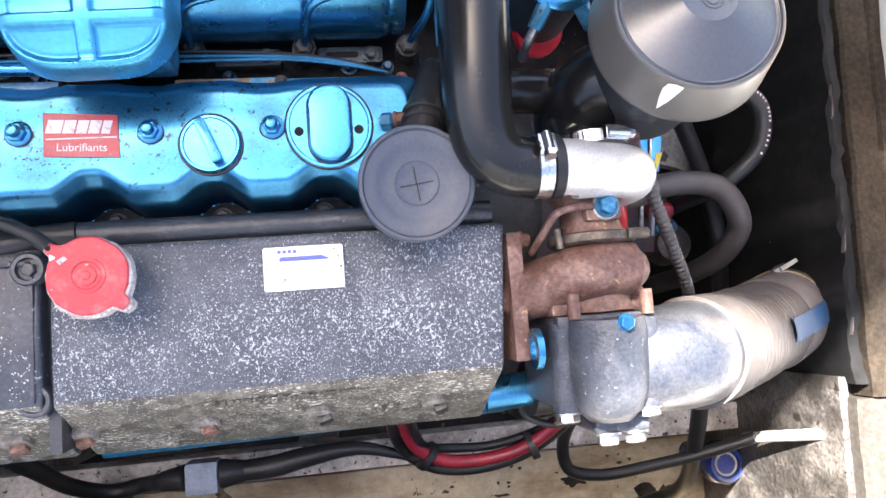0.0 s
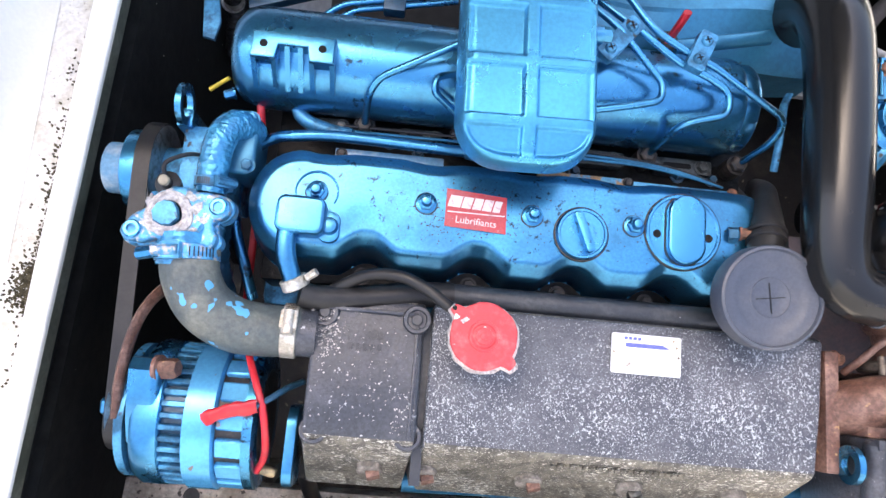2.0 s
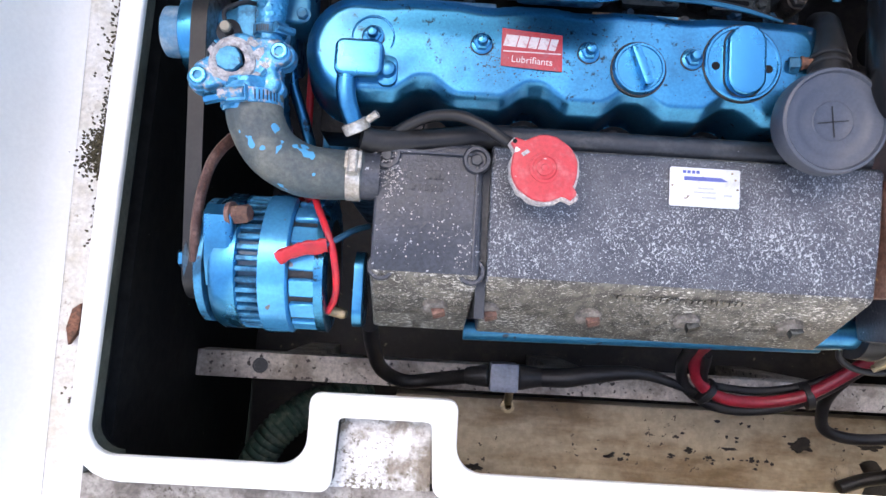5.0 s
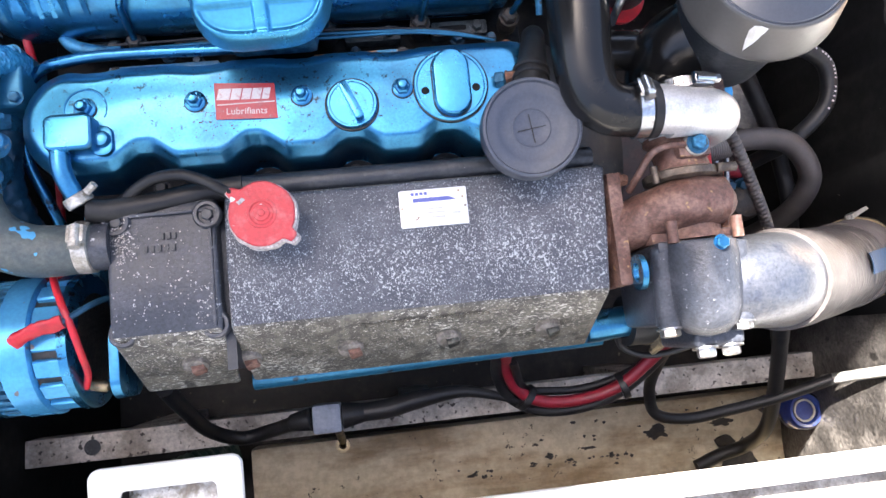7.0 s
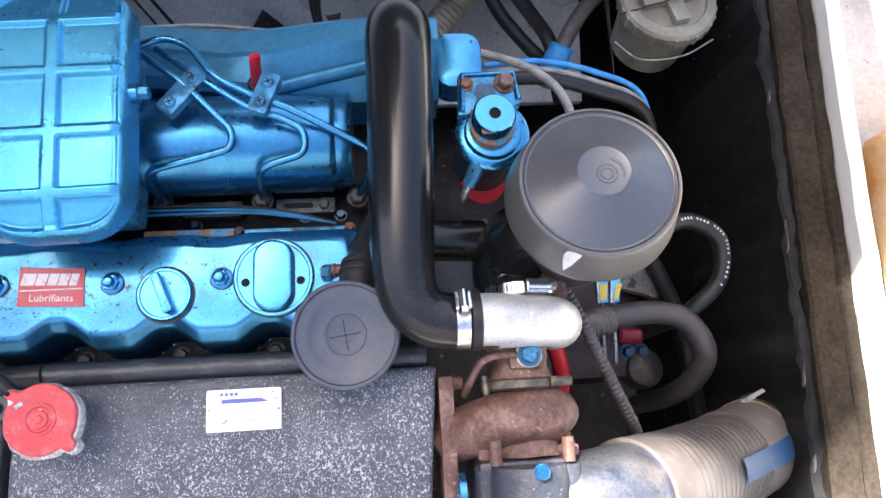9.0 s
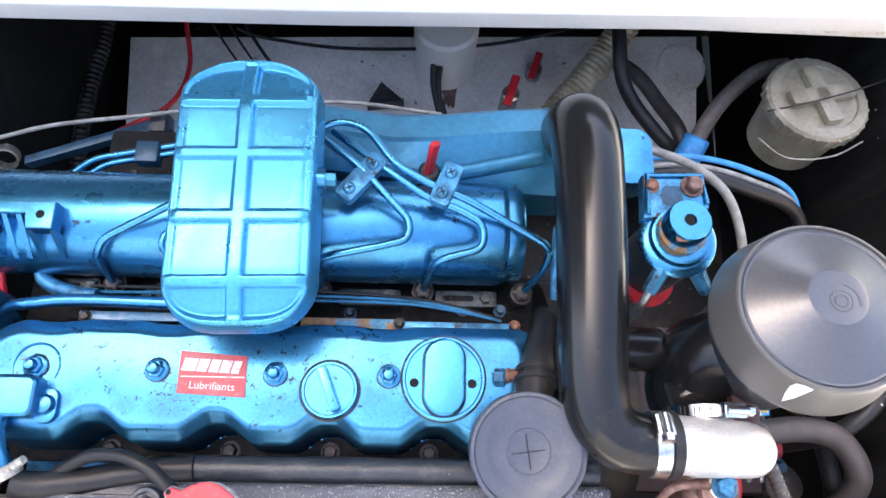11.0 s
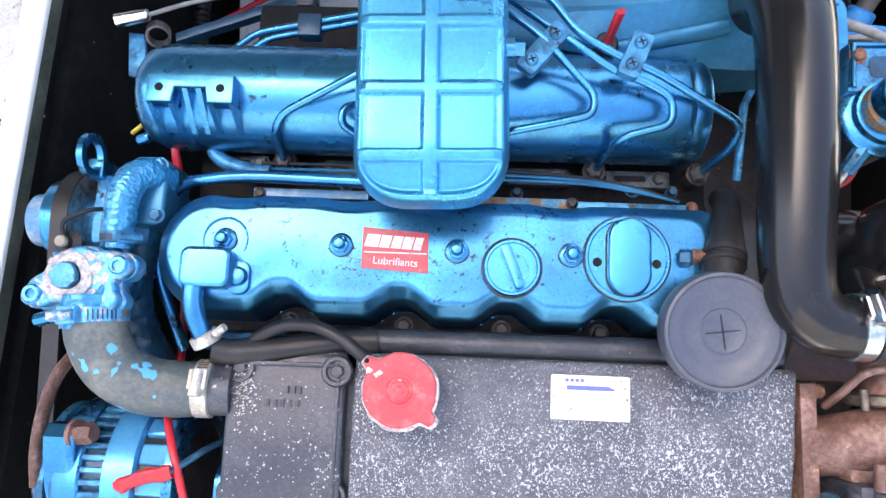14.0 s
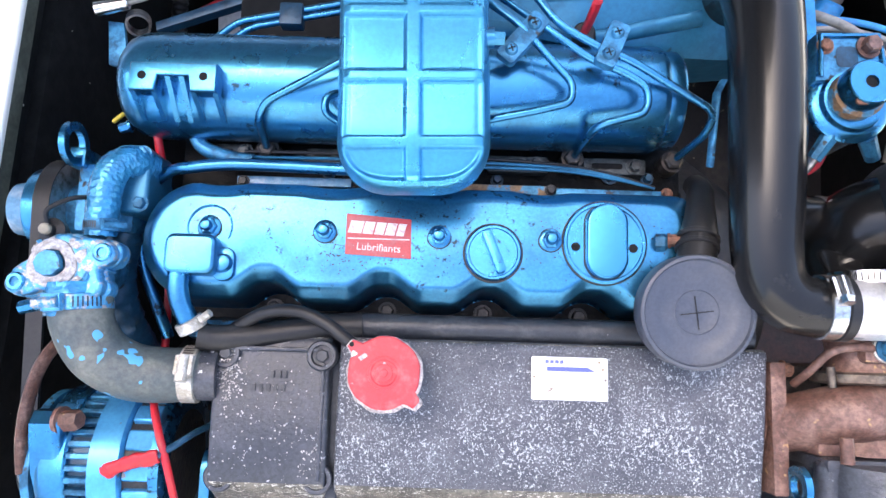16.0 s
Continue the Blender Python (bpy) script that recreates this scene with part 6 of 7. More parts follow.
worm_clamp(eh, (-0.3255, -0.064, 1.003), (0.08, -1, -0.05), 0.0284, 0.014, (-0.25, 0, 1), BLUE_SALT, "blue-painted hose clamp")
part("clamp_screw", rod((-0.362, -0.078, 1.026), (-0.325, -0.070, 1.034), 0.006, seg=8), BLUE, eh)
worm_clamp(eh, (-0.232, -0.1325, 0.98), (1, 0.0, -0.05), 0.0252, 0.0145, (0, 0.25, 1), DIRTY_STEEL, "salt-tarnished steel hose clamp")
part("spigot", rod((-0.226, -0.1325, 0.979), (-0.200, -0.1325, 0.977), 0.024, seg=30), BLACK_CAST, eh)

# ---------------------------------------------------------------- alternator and belt
alt = thing("alternator", (-0.32, -0.228, 0.84), "chipped blue-painted alternator with a rusty strap", "alternator")
AX, AY, AZ = -0.388, -0.2275, 0.905
part("front_housing", lathe((AX + 0.020, AY, AZ), (1, 0, 0), [(0.045, 0), (0.062, 0.004), (0.0655, 0.010), (0.0655, 0.030), (0.063, 0.032)], 56), BLUE, alt)
ear = prism([(-0.030, 0.050), (0.012, 0.062), (0.040, 0.062), (0.047, 0.068), (0.046, 0.078), (0.036, 0.084), (0.020, 0.081), (-0.004, 0.074), (-0.026, 0.062)], -0.368, -0.340, 0.008, m=Matrix(((0, 0, 1, 0), (1, 0, 0, AY), (0, 1, 0, AZ - 0.012), (0, 0, 0, 1))), seg=4)
part("front_ear", ear, BLUE, alt, "blue mounting ear with adjuster bolt")
part("stator", lathe((AX + 0.048, AY, AZ), (1, 0, 0), [(0.0585, 0), (0.0585, 0.028)], 48), BLUE_DARK, alt, "dark windings between the fins")
for i in range(40):
    a = 2 * math.pi * i / 40
    part("fin", merge_into(None, box(0.051, 0.074, -0.0026, 0.0026, 0.056, 0.0645, 0.001, seg=1), Matrix.Translation((AX, AY, AZ)) @ Matrix.Rotation(a, 4, "X")), BLUE_WORN, alt)
ring = lathe((AX + 0.072, AY, AZ), (1, 0, 0), [(0.062, 0), (0.067, 0.002), (0.067, 0.029), (0.064, 0.031)], 56)
part("mid_ring", ring, BLUE_CHIP, alt, "chipped blue centre ring")
part("rear_housing", lathe((AX + 0.103, AY, AZ), (1, 0, 0), [(0.060, 0), (0.060, 0.030), (0.054, 0.036), (0.020, 0.040), (0, 0.04)], 48), GRIME, alt, "dark slotted rear housing")
for i in range(16):
    a = 2 * math.pi * i / 16
    if 3 <= i <= 5:
        continue
    part("vent_rib", merge_into(None, box(0.104, 0.136, -0.0085, 0.0085, 0.058, 0.0645, 0.0015, seg=1), Matrix.Translation((AX, AY, AZ)) @ Matrix.Rotation(a + 0.4, 4, "X")), BLUE_CHIP, alt)
part("rear_rim", lathe((AX + 0.128, AY, AZ), (1, 0, 0), [(0.060, 0), (0.065, 0.001), (0.065, 0.010), (0.061, 0.012)], 52), BLUE, alt)
part("pulley", lathe((AX - 0.014, AY, AZ), (1, 0, 0), [(0.020, 0), (0.033, 0.002), (0.028, 0.008), (0.033, 0.014), (0.030, 0.016), (0.016, 0.018), (0.016, 0.030)], 40), STEEL, alt)
part("fan", lathe((AX + 0.007, AY, AZ), (1, 0, 0), [(0.056, 0), (0.060, 0.002), (0.060, 0.010), (0.050, 0.011)], 48), BLUE_WORN, alt, "blue fan disc")
part("nut", hexbolt((AX - 0.014, AY, AZ), (-1, 0, 0), 0.011, 0.014), BLUE, alt)
part("bolt", hexbolt((-0.346, -0.190, 0.966), (1, 0.1, 0.25), 0.009, 0.022), RUST, alt, "rusty adjuster bolt")
part("strap", tube(spline([(-0.335, -0.092, 0.95), (-0.352, -0.100, 0.964), (-0.366, -0.125, 0.976), (-0.374, -0.160, 0.979), (-0.378, -0.195, 0.975), (-0.379, -0.226, 0.966)]), 0.0088, 10, flat=0.45), RUST, alt, "rusty slotted adjuster strap")

for ob in list(alt.children_recursive):
    if ob.name.split(".")[0] != "strap" and ob.parent == alt:
        ob.scale, ob.location = (1, 1.11, 1.11), (0, 0.0065, -0.0072)


def ribbon(line, half, thick):
    """A flat belt in planes of constant x."""
    bm2 = bmesh.new()
    rows = []
    n = len(line)
    for i, (x, y, z) in enumerate(line):
        a, b = line[(i + 1) % n], line[i - 1]
        d = Vector((0, a[1] - b[1], a[2] - b[2])).normalized()
        nrm = Vector((0, -d.z, d.y)) * thick
        c = Vector((x, y, z))
        rows.append([bm2.verts.new(c + V(-half, 0, 0) + nrm), bm2.verts.new(c + V(half, 0, 0) + nrm), bm2.verts.new(c + V(half * 0.8, 0, 0) - nrm), bm2.verts.new(c + V(-half * 0.8, 0, 0) - nrm)])
    for i in range(n):
        p, q = rows[i], rows[(i + 1) % n]
        for k in range(4):
            bm2.faces.new((p[k], p[(k + 1) % 4], q[(k + 1) % 4], q[k]))
    bmesh.ops.recalc_face_normals(bm2, faces=bm2.faces)
    return bm2


loop = []
for cy, cz, r, a0, a1 in ((0.034, PZ, 0.051, 100, -60), (-0.04, 0.56, 0.07, -60, -150), (AY, AZ - 0.005, 0.034, -150, -260)):
    for i in range(13):
        a = radians(a0 + (a1 - a0) * i / 12)
        loop.append((-0.4035 if cy > 0 else -0.3935, cy + r * math.cos(a), cz + r * math.sin(a)))
part("belt", ribbon(loop, 0.0085, 0.0035), RUBBER, alt, "worn black drive belt")
part("wire", tube(spline([(-0.27, -0.135, 0.95), (-0.262, -0.160, 0.97), (-0.249, -0.186, 0.985), (-0.240, -0.208, 0.988), (-0.236, -0.238, 0.975), (-0.239, -0.256, 0.955), (-0.247, -0.27, 0.94)]), 0.0036, 10), RED_WIRE, alt, "red charging cable")
part("boot", crumple(tube(spline([(-0.292, -0.221, 0.992), (-0.275, -0.213, 0.995), (-0.245, -0.205, 0.992)]), 0.0075, 20, flat=0.55), 0.0016, 160), RED_WIRE, alt, "red rubber terminal boot")
part("wire", tube(spline([(-0.248, -0.206, 0.991), (-0.236, -0.198, 0.985), (-0.222, -0.187, 0.97), (-0.21, -0.18, 0.95)]), 0.0032, 8), BLUE_DARK, alt, "dark blue wire")
part("terminal", lathe((-0.250, -0.268, 0.925), (1, -0.2, 0.2), [(0.006, 0), (0.006, 0.018), (0.004, 0.022)], 12), BRASS, alt)
part("mount", box(-0.30, -0.26, -0.20, -0.12, 0.80, 0.86, 0.008), BLUE_WORN, alt)

# ---------------------------------------------------------------- cables and hoses in the bay
def cable(name, pts, r, mat, label, category, **kw):
    p = spline(pts, 10)
    low = min(p, key=lambda v: v.z)
    return solo(name, tube(p, r, kw.pop("seg", 12), **kw), mat, low, label, category)


har = thing("wiring_harness", (-0.05, -0.352, 0.58), "black taped wiring harness with a grey connector", "wiring harness")
part("loom", tube(spline([(-0.214, -0.285, 0.80), (-0.214, -0.318, 0.72), (-0.205, -0.355, 0.64), (-0.17, -0.375, 0.60), (-0.125, -0.368, 0.612), (-0.085, -0.357, 0.66), (-0.06, -0.352, 0.68)]), 0.0105, 14), RUBBER, har)
part("connector", box(-0.052, -0.012, -0.372, -0.332, 0.668, 0.702, 0.005), GREY_PLASTIC, har, "grey plastic connector")
part("collar", rod((-0.012, -0.351, 0.685), (0.022, -0.350, 0.685), 0.0185, 0.013, edge=0.002), RUBBER, har)
part("collar", rod((-0.085, -0.354, 0.678), (-0.052, -0.351, 0.685), 0.012, 0.0165, edge=0.002), RUBBER, har)
part("loom", tube(spline([(0.018, -0.350, 0.685), (0.055, -0.348, 0.688), (0.094, -0.341, 0.69), (0.158, -0.336, 0.69), (0.214, -0.350, 0.688), (0.26, -0.368, 0.68)]), 0.011, 14, radii=[0.013, 0.014, 0.013, 0.009, 0.006, 0.006]), RUBBER, har, "shiny taped loom")
part("lug", lathe((-0.018, -0.398, 0.628), (0, 0, 1), [(0.0105, 0), (0.0105, 0.010), (0.0055, 0.010), (0.0055, 0)], 20), BRASS, har, "brass hose fitting")
part("lug_neck", rod((-0.018, -0.392, 0.635), (-0.020, -0.372, 0.668), 0.006), BRASS, har)
cab = thing("battery_cable", (0.31, -0.36, 0.58), "red and black battery cables tied together", "cable")
part("red_cable", tube(spline([(0.212, -0.285, 0.79), (0.219, -0.306, 0.735), (0.235, -0.340, 0.705), (0.270, -0.362, 0.695), (0.325, -0.366, 0.695), (0.380, -0.352, 0.71), (0.425, -0.315, 0.74), (0.45, -0.28, 0.78)]), 0.0085, 14), CRIMSON, cab)
part("black_cable", tube(spline([(0.202, -0.285, 0.78), (0.208, -0.318, 0.715), (0.226, -0.352, 0.685), (0.268, -0.376, 0.675), (0.325, -0.380, 0.675), (0.385, -0.363, 0.69), (0.432, -0.325, 0.72), (0.46, -0.28, 0.77)]), 0.008, 14), RUBBER, cab)
part("black_cable", tube(spline([(0.225, -0.30, 0.76), (0.245, -0.340, 0.70), (0.28, -0.350, 0.68), (0.34, -0.352, 0.68), (0.40, -0.335, 0.70), (0.44, -0.30, 0.75)]), 0.006, 12), RUBBER, cab)
for p, ax in (((0.246, -0.352, 0.692), (0.6, -0.5, -0.1)), ((0.383, -0.354, 0.702), (0.9, 0.3, 0.2))):
    part("cable_tie", lathe(p, ax, [(0.019, 0), (0.0198, 0.001), (0.0198, 0.009), (0.019, 0.010)], 20), RUBBER, cab)
cable("fuel_hose", [(0.335, -0.270, 0.87), (0.345, -0.292, 0.85), (0.37, -0.305, 0.845), (0.40, -0.306, 0.85), (0.438, -0.296, 0.87)], 0.004, RUBBER, "thin black hose below the exhaust elbow", "hose")
cable("drain_hose", [(0.447, -0.29, 0.76), (0.447, -0.351, 0.66), (0.451, -0.391, 0.63), (0.467, -0.413, 0.62), (0.512, -0.422, 0.62), (0.574, -0.415, 0.63), (0.645, -0.403, 0.645), (0.719, -0.381, 0.676)], 0.0088, RUBBER, "black rubber drain hose along the bearer", "hose")
cable("braided_hose", [(0.612, -0.25, 0.77), (0.623, -0.311, 0.72), (0.645, -0.394, 0.64), (0.663, -0.462, 0.56), (0.661, -0.498, 0.49), (0.62, -0.515, 0.465), (0.58, -0.53, 0.462)], 0.0115, RUBBER, "black braided hose dropping to the floor", "hose")
bar = thing("support_rod", (0.76, -0.39, 0.6), "worn metal rod fixed to the bay wall", "rod")
part("rod", crumple(rod((0.712, -0.383, 0.661), (0.777, -0.363, 0.798), 0.0080, edge=0.001), 0.0006, 300), GREY_CABLE, bar)
VX, VY = 0.729, -0.439
valve = thing("seacock", (VX, VY, 0.449), "dark blue plastic valve standing on the floor", "valve")
part("body", lathe((VX, VY, 0.540), (0, 0, 1), [(0.024, -0.02), (0.031, 0), (0.034, 0.008), (0.032, 0.028), (0.027, 0.035), (0.022, 0.034), (0.018, 0.029), (0, 0.028)], 36), NAVY_PLASTIC, valve)
part("ring", lathe((VX, VY, 0.568), (0, 0, 1), [(0.0155, 0), (0.0155, 0.003), (0.0185, 0.003), (0.0185, 0), (0.0155, 0)], 28), GREY_CABLE, valve)
part("stem", rod((VX, VY, 0.449), (VX, VY, 0.525), 0.017), NAVY_PLASTIC, valve)
cable("corrugated_hose", [(-0.46, -0.62, 0.38), (-0.42, -0.53, 0.40), (-0.38, -0.48, 0.39), (-0.33, -0.45, 0.36), (-0.25, -0.44, 0.30)], 0.032, GREEN_HOSE, "dark green corrugated bilge hose", "hose", ribs=0.004, pitch=0.011, seg=20)
cable("oil_hose", [(0.50, 0.05, 0.86), (0.56, 0.07, 0.83), (0.625, 0.080, 0.81), (0.673, 0.090, 0.80), (0.715, 0.066, 0.79), (0.712, 0.012, 0.78), (0.672, -0.028, 0.755), (0.648, -0.040, 0.69), (0.636, -0.045, 0.58)], 0.0112, RUBBER, "looping black rubber hose with white print", "hose", seg=16)
oil_line = spline([(0.50, 0.05, 0.86), (0.56, 0.07, 0.83), (0.625, 0.080, 0.81), (0.673, 0.090, 0.80), (0.715, 0.066, 0.79), (0.712, 0.012, 0.78), (0.672, -0.028, 0.755), (0.648, -0.040, 0.69), (0.636, -0.045, 0.58)], 10)
oil_hose = bpy.data.objects["oil_hose"]
for i in range(26, 52):
    if i % 5 == 0:
        continue
    t = (oil_line[i + 1] - oil_line[i]).normalized()
    o = (V(0.35, 0.1, 1) - t * t.dot(V(0.35, 0.1, 1))).normalized()
    part("print_bar", merge_into(None, box(-0.0012, 0.0012, -0.0017, 0.0017, 0.0108, 0.0114), Matrix.Translation(oil_line[i]) @ Matrix((t, o.cross(t), o)).transposed().to_4x4()), WHITE_INK, oil_hose)
cable("coolant_hose", [(0.53, -0.040, 0.785), (0.551, -0.035, 0.78), (0.608, -0.027, 0.77), (0.664, -0.037, 0.76), (0.697, -0.080, 0.74), (0.692, -0.118, 0.70), (0.680, -0.140, 0.62), (0.675, -0.15, 0.50)], 0.0158, HOSE_BROWN, "thick grey-black hose bending behind the turbocharger", "hose", seg=18)
cable("riser_hose", [(0.584, 0.1, 0.79), (0.629, 0.064, 0.74), (0.672, 0.004, 0.7), (0.7, -0.058, 0.67), (0.708, -0.108, 0.66), (0.737, -0.174, 0.6)], 0.0125, RUBBER, "black hose standing behind the exhaust", "hose")
cable("conduit", [(0.425, 0.012, 0.98), (0.452, -0.020, 0.955), (0.476, -0.068, 0.945), (0.505, -0.122, 0.92), (0.538, -0.174, 0.88), (0.56, -0.205, 0.82)], 0.0072, HOSE_BROWN, "thin ribbed black conduit", "conduit", ribs=0.0015, pitch=0.006)
cable("red_hose", [(0.435, -0.075, 0.95), (0.448, -0.10, 0.92), (0.453, -0.14, 0.88), (0.452, -0.18, 0.82)], 0.009, RED_WIRE, "red cable behind the turbocharger", "cable")
for x0, x1, x2, x3 in ((0.545, 0.5635, 0.544, 0.5585), (0.5695, 0.584, 0.5610, 0.5735)):
    lv = thing("cable_lever", ((x0 + x1) / 2, 0.02, 0.74), "blue-painted cable fork with a yellow mark", "lever")
    part("fork", prism([(x0, 0.075), (x1, 0.075), (x1, 0.045), (x3, -0.011), (x2, -0.011), (x0, 0.045)], 0.764, 0.772, 0.0015), BLUE_CHIP, lv)
    part("tag", prism([(x0 + 0.0025, 0.014), (x1 - 0.004, 0.014), (x3 - 0.003, -0.008), (x2 + 0.003, -0.008)], 0.772, 0.7735), YELLOW, lv, "yellow paint mark")
    part("edge", rod((x0 + 0.001, 0.07, 0.7715), (x2 + 0.0005, -0.012, 0.7715), 0.0016, seg=8), STEEL, lv, "bare steel edge")
    part("stay", tube([((x2 + x3) / 2, -0.008, 0.767), ((x2 + x3) / 2 - 0.001, -0.03, 0.762), ((x2 + x3) / 2 + 0.004, -0.09, 0.735)], 0.0038, 10), STEEL, lv)
gb = thing("gearbox", (0.52, -0.02, 0.35), "grimy red-brown marine gearbox behind the engine", "gearbox")
part("case", box(0.40, 0.645, -0.11, 0.10, 0.40, 0.655, 0.02), GEAR_RED, gb, "oil-soaked red-brown casing")
part("cover", prism([(0.604, 0.020), (0.613, 0.046), (0.630, 0.074), (0.640, 0.100), (0.662, 0.100), (0.6645, 0.040), (0.670, -0.006), (0.642, 0.010)], 0.672, 0.690, 0.002), GEAR_COVER, gb, "chipped white cover plate")
part("red_plug", rod((0.600, -0.047, 0.672), (0.634, -0.050, 0.672), 0.0125, seg=20, edge=0.003), CRIMSON, gb, "dull red plug")
for x in (0.6155, 0.6365):
    part("bolt", hexbolt((x, -0.070, 0.655), (0, -0.2, 1), 0.0085, 0.014), BLUE_DARK, gb, "blue-grey bolt head")
part("casting", lathe((0.640, -0.096, 0.62), (0, 0, 1), [(0.030, 0), (0.030, 0.030), (0.026, 0.040), (0.014, 0.046), (0, 0.047)], 28), GRIME, gb, "grimy round casting")
part("bolt", hexbolt((0.600, -0.012, 0.655), (0, 0, 1), 0.007, 0.010), RUST, gb)
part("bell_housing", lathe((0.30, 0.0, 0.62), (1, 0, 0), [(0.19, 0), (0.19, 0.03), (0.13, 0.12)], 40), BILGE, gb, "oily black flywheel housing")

corner = thing("wall_corner", (0.76, -0.58, 0.449), "rough dark grey wall panel in the bay corner", "wall panel", kind="structure")
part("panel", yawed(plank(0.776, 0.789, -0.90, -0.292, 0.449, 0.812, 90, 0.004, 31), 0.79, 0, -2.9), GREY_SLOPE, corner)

# far side of the bay
cable("corrugated_hose", [(0.50, 0.70, 0.72), (0.475, 0.655, 0.62), (0.416, 0.579, 0.58), (0.365, 0.520, 0.56), (0.33, 0.47, 0.55)], 0.027, BEIGE_HOSE, "beige corrugated ventilation hose", "hose", ribs=0.0025, pitch=0.010, seg=20)
cable("conduit", [(-0.40, 0.72, 0.68), (-0.413, 0.642, 0.60), (-0.430, 0.542, 0.58), (-0.442, 0.427, 0.56), (-0.455, 0.36, 0.50)], 0.013, RUBBER, "black ribbed wiring conduit", "conduit", ribs=0.0025, pitch=0.009)
cable("water_hose", [(0.434, 0.66, 0.73), (0.436, 0.576, 0.72), (0.442, 0.518, 0.70), (0.463, 0.480, 0.68), (0.506, 0.435, 0.66), (0.548, 0.400, 0.64), (0.57, 0.36, 0.60)], 0.0115, RUBBER, "black water hose behind the intake trunk", "hose", seg=16)
cable("water_hose", [(0.46, 0.62, 0.59), (0.496, 0.565, 0.62), (0.531, 0.511, 0.62), (0.552, 0.445, 0.64), (0.57, 0.38, 0.60)], 0.0125, HOSE_BROWN, "dark hose bending past the hull side", "hose", seg=16)
sh = thing("strainer_hose", (0.6, 0.45, 0.66), "grey hose to the strainer with a bright blue clamp", "hose")
part("hose", tube(spline([(0.53, 0.36, 0.66), (0.545, 0.394, 0.69), (0.590, 0.464, 0.71), (0.651, 0.517, 0.72), (0.70, 0.53, 0.72)]), 0.0125, 16), CUFF, sh)
part("clamp", rod((0.536, 0.372, 0.668), (0.555, 0.412, 0.698), 0.022, 0.02, edge=0.003), BLUE_PLASTIC, sh, "bright blue clamp")
cable("steering_cable", [(0.36, 0.295, 0.90), (0.401, 0.284, 0.905), (0.447, 0.263, 0.91), (0.484, 0.228, 0.91), (0.500, 0.173, 0.90), (0.50, 0.12, 0.88)], 0.0056, GREY_CABLE, "grey sheathed control cable", "cable")
for k, m in enumerate((RUBBER, GREY_CABLE, BLUE_PLASTIC)):
    cable("wire", [(0.40, 0.27 + 0.012 * k, 0.86), (0.47, 0.275 + 0.012 * k, 0.86), (0.55, 0.265 + 0.014 * k, 0.84), (0.63, 0.25 + 0.012 * k, 0.80), (0.66, 0.20, 0.74)], (0.009, 0.004, 0.004)[k], m, "electric wire crossing to the strainer", "wire")
bot = thing("bottle", (0.167, 0.70, 0.50), "white plastic bottle against the hull side", "bottle")
part("body", rod((0.170, 0.655, 0.48), (0.170, 0.668, 0.60), 0.058, edge=0.006, seg=32), GELCOAT, bot)
cable("black_cable", [(0.24, 0.76, 0.62), (0.209, 0.700, 0.60), (0.160, 0.640, 0.57), (0.150, 0.59, 0.545), (0.165, 0.53, 0.52), (0.185, 0.47, 0.52)], 0.007, RUBBER, "black cables looping down the hull side", "cable")
cable("black_cable", [(0.25, 0.77, 0.62), (0.222, 0.705, 0.60), (0.172, 0.64, 0.57), (0.158, 0.58, 0.545), (0.172, 0.53, 0.52), (0.195, 0.48, 0.52)], 0.006, RUBBER, "black cables looping down the hull side", "cable")
for k in range(3):
    cable("wire", [(-0.32 + 0.03 * k, 0.80, 0.62), (-0.25 + 0.03 * k, 0.68, 0.54), (-0.17 + 0.03 * k, 0.58, 0.50), (-0.10 + 0.03 * k, 0.50, 0.48)], 0.0022 + 0.0012 * (k == 2), RUBBER, "thin black wire against the hull", "wire")
cable("red_wire", [(-0.29, 0.76, 0.63), (-0.283, 0.66, 0.60), (-0.275, 0.58, 0.57), (-0.295, 0.50, 0.58), (-0.35, 0.445, 0.60), (-0.40, 0.40, 0.62)], 0.0042, RED_WIRE, "red wire hanging across the hull side", "wire")
cable("long_cable", [(-0.199, 0.655, 0.58), (-0.158, 0.652, 0.56), (-0.022, 0.643, 0.55), (0.149, 0.643, 0.56), (0.252, 0.65, 0.57), (0.333, 0.657, 0.59), (0.385, 0.655, 0.62)], 0.0032, RUBBER, "thin black cable strung across the hull", "cable")
for x, y, z, lab in ((0.340, 0.640, 0.515, "steel ball valve with a red handle"), (0.276, 0.514, 0.635, "small steel valve with a red lever")):
    vl = thing("valve", (x, y, z - 0.05), lab, "valve")
    part("body", rod((x, y, 0.42 if y < 0.6 else z - 0.06), (x, y, z), 0.015, edge=0.003), STEEL, vl)
    part("handle", merge_into(None, box(-0.007, 0.007, -0.028, 0.030, 0, 0.006, 0.002), Matrix.Translation((x, y, z + 0.003)) @ Matrix.Rotation(radians(-18), 4, "Z")), RED_WIRE, vl, "red handle")
ctl = thing("throttle_linkage", (-0.28, 0.29, 0.80), "steel control cable on a blue bracket", "control linkage")
part("bracket", prism([(-0.3377, 0.2548), (-0.2327, 0.294), (-0.1954, 0.2986), (-0.175, 0.3066), (-0.1769, 0.3244), (-0.1958, 0.3202), (-0.2474, 0.3005), (-0.3393, 0.265)], 0.858, 0.872, 0.001), BLUE_DARK, ctl)
part("bracket_end", box(-0.1973, -0.1771, 0.2977, 0.3259, 0.855, 0.884, 0.003), BLACK_PAINT, ctl)
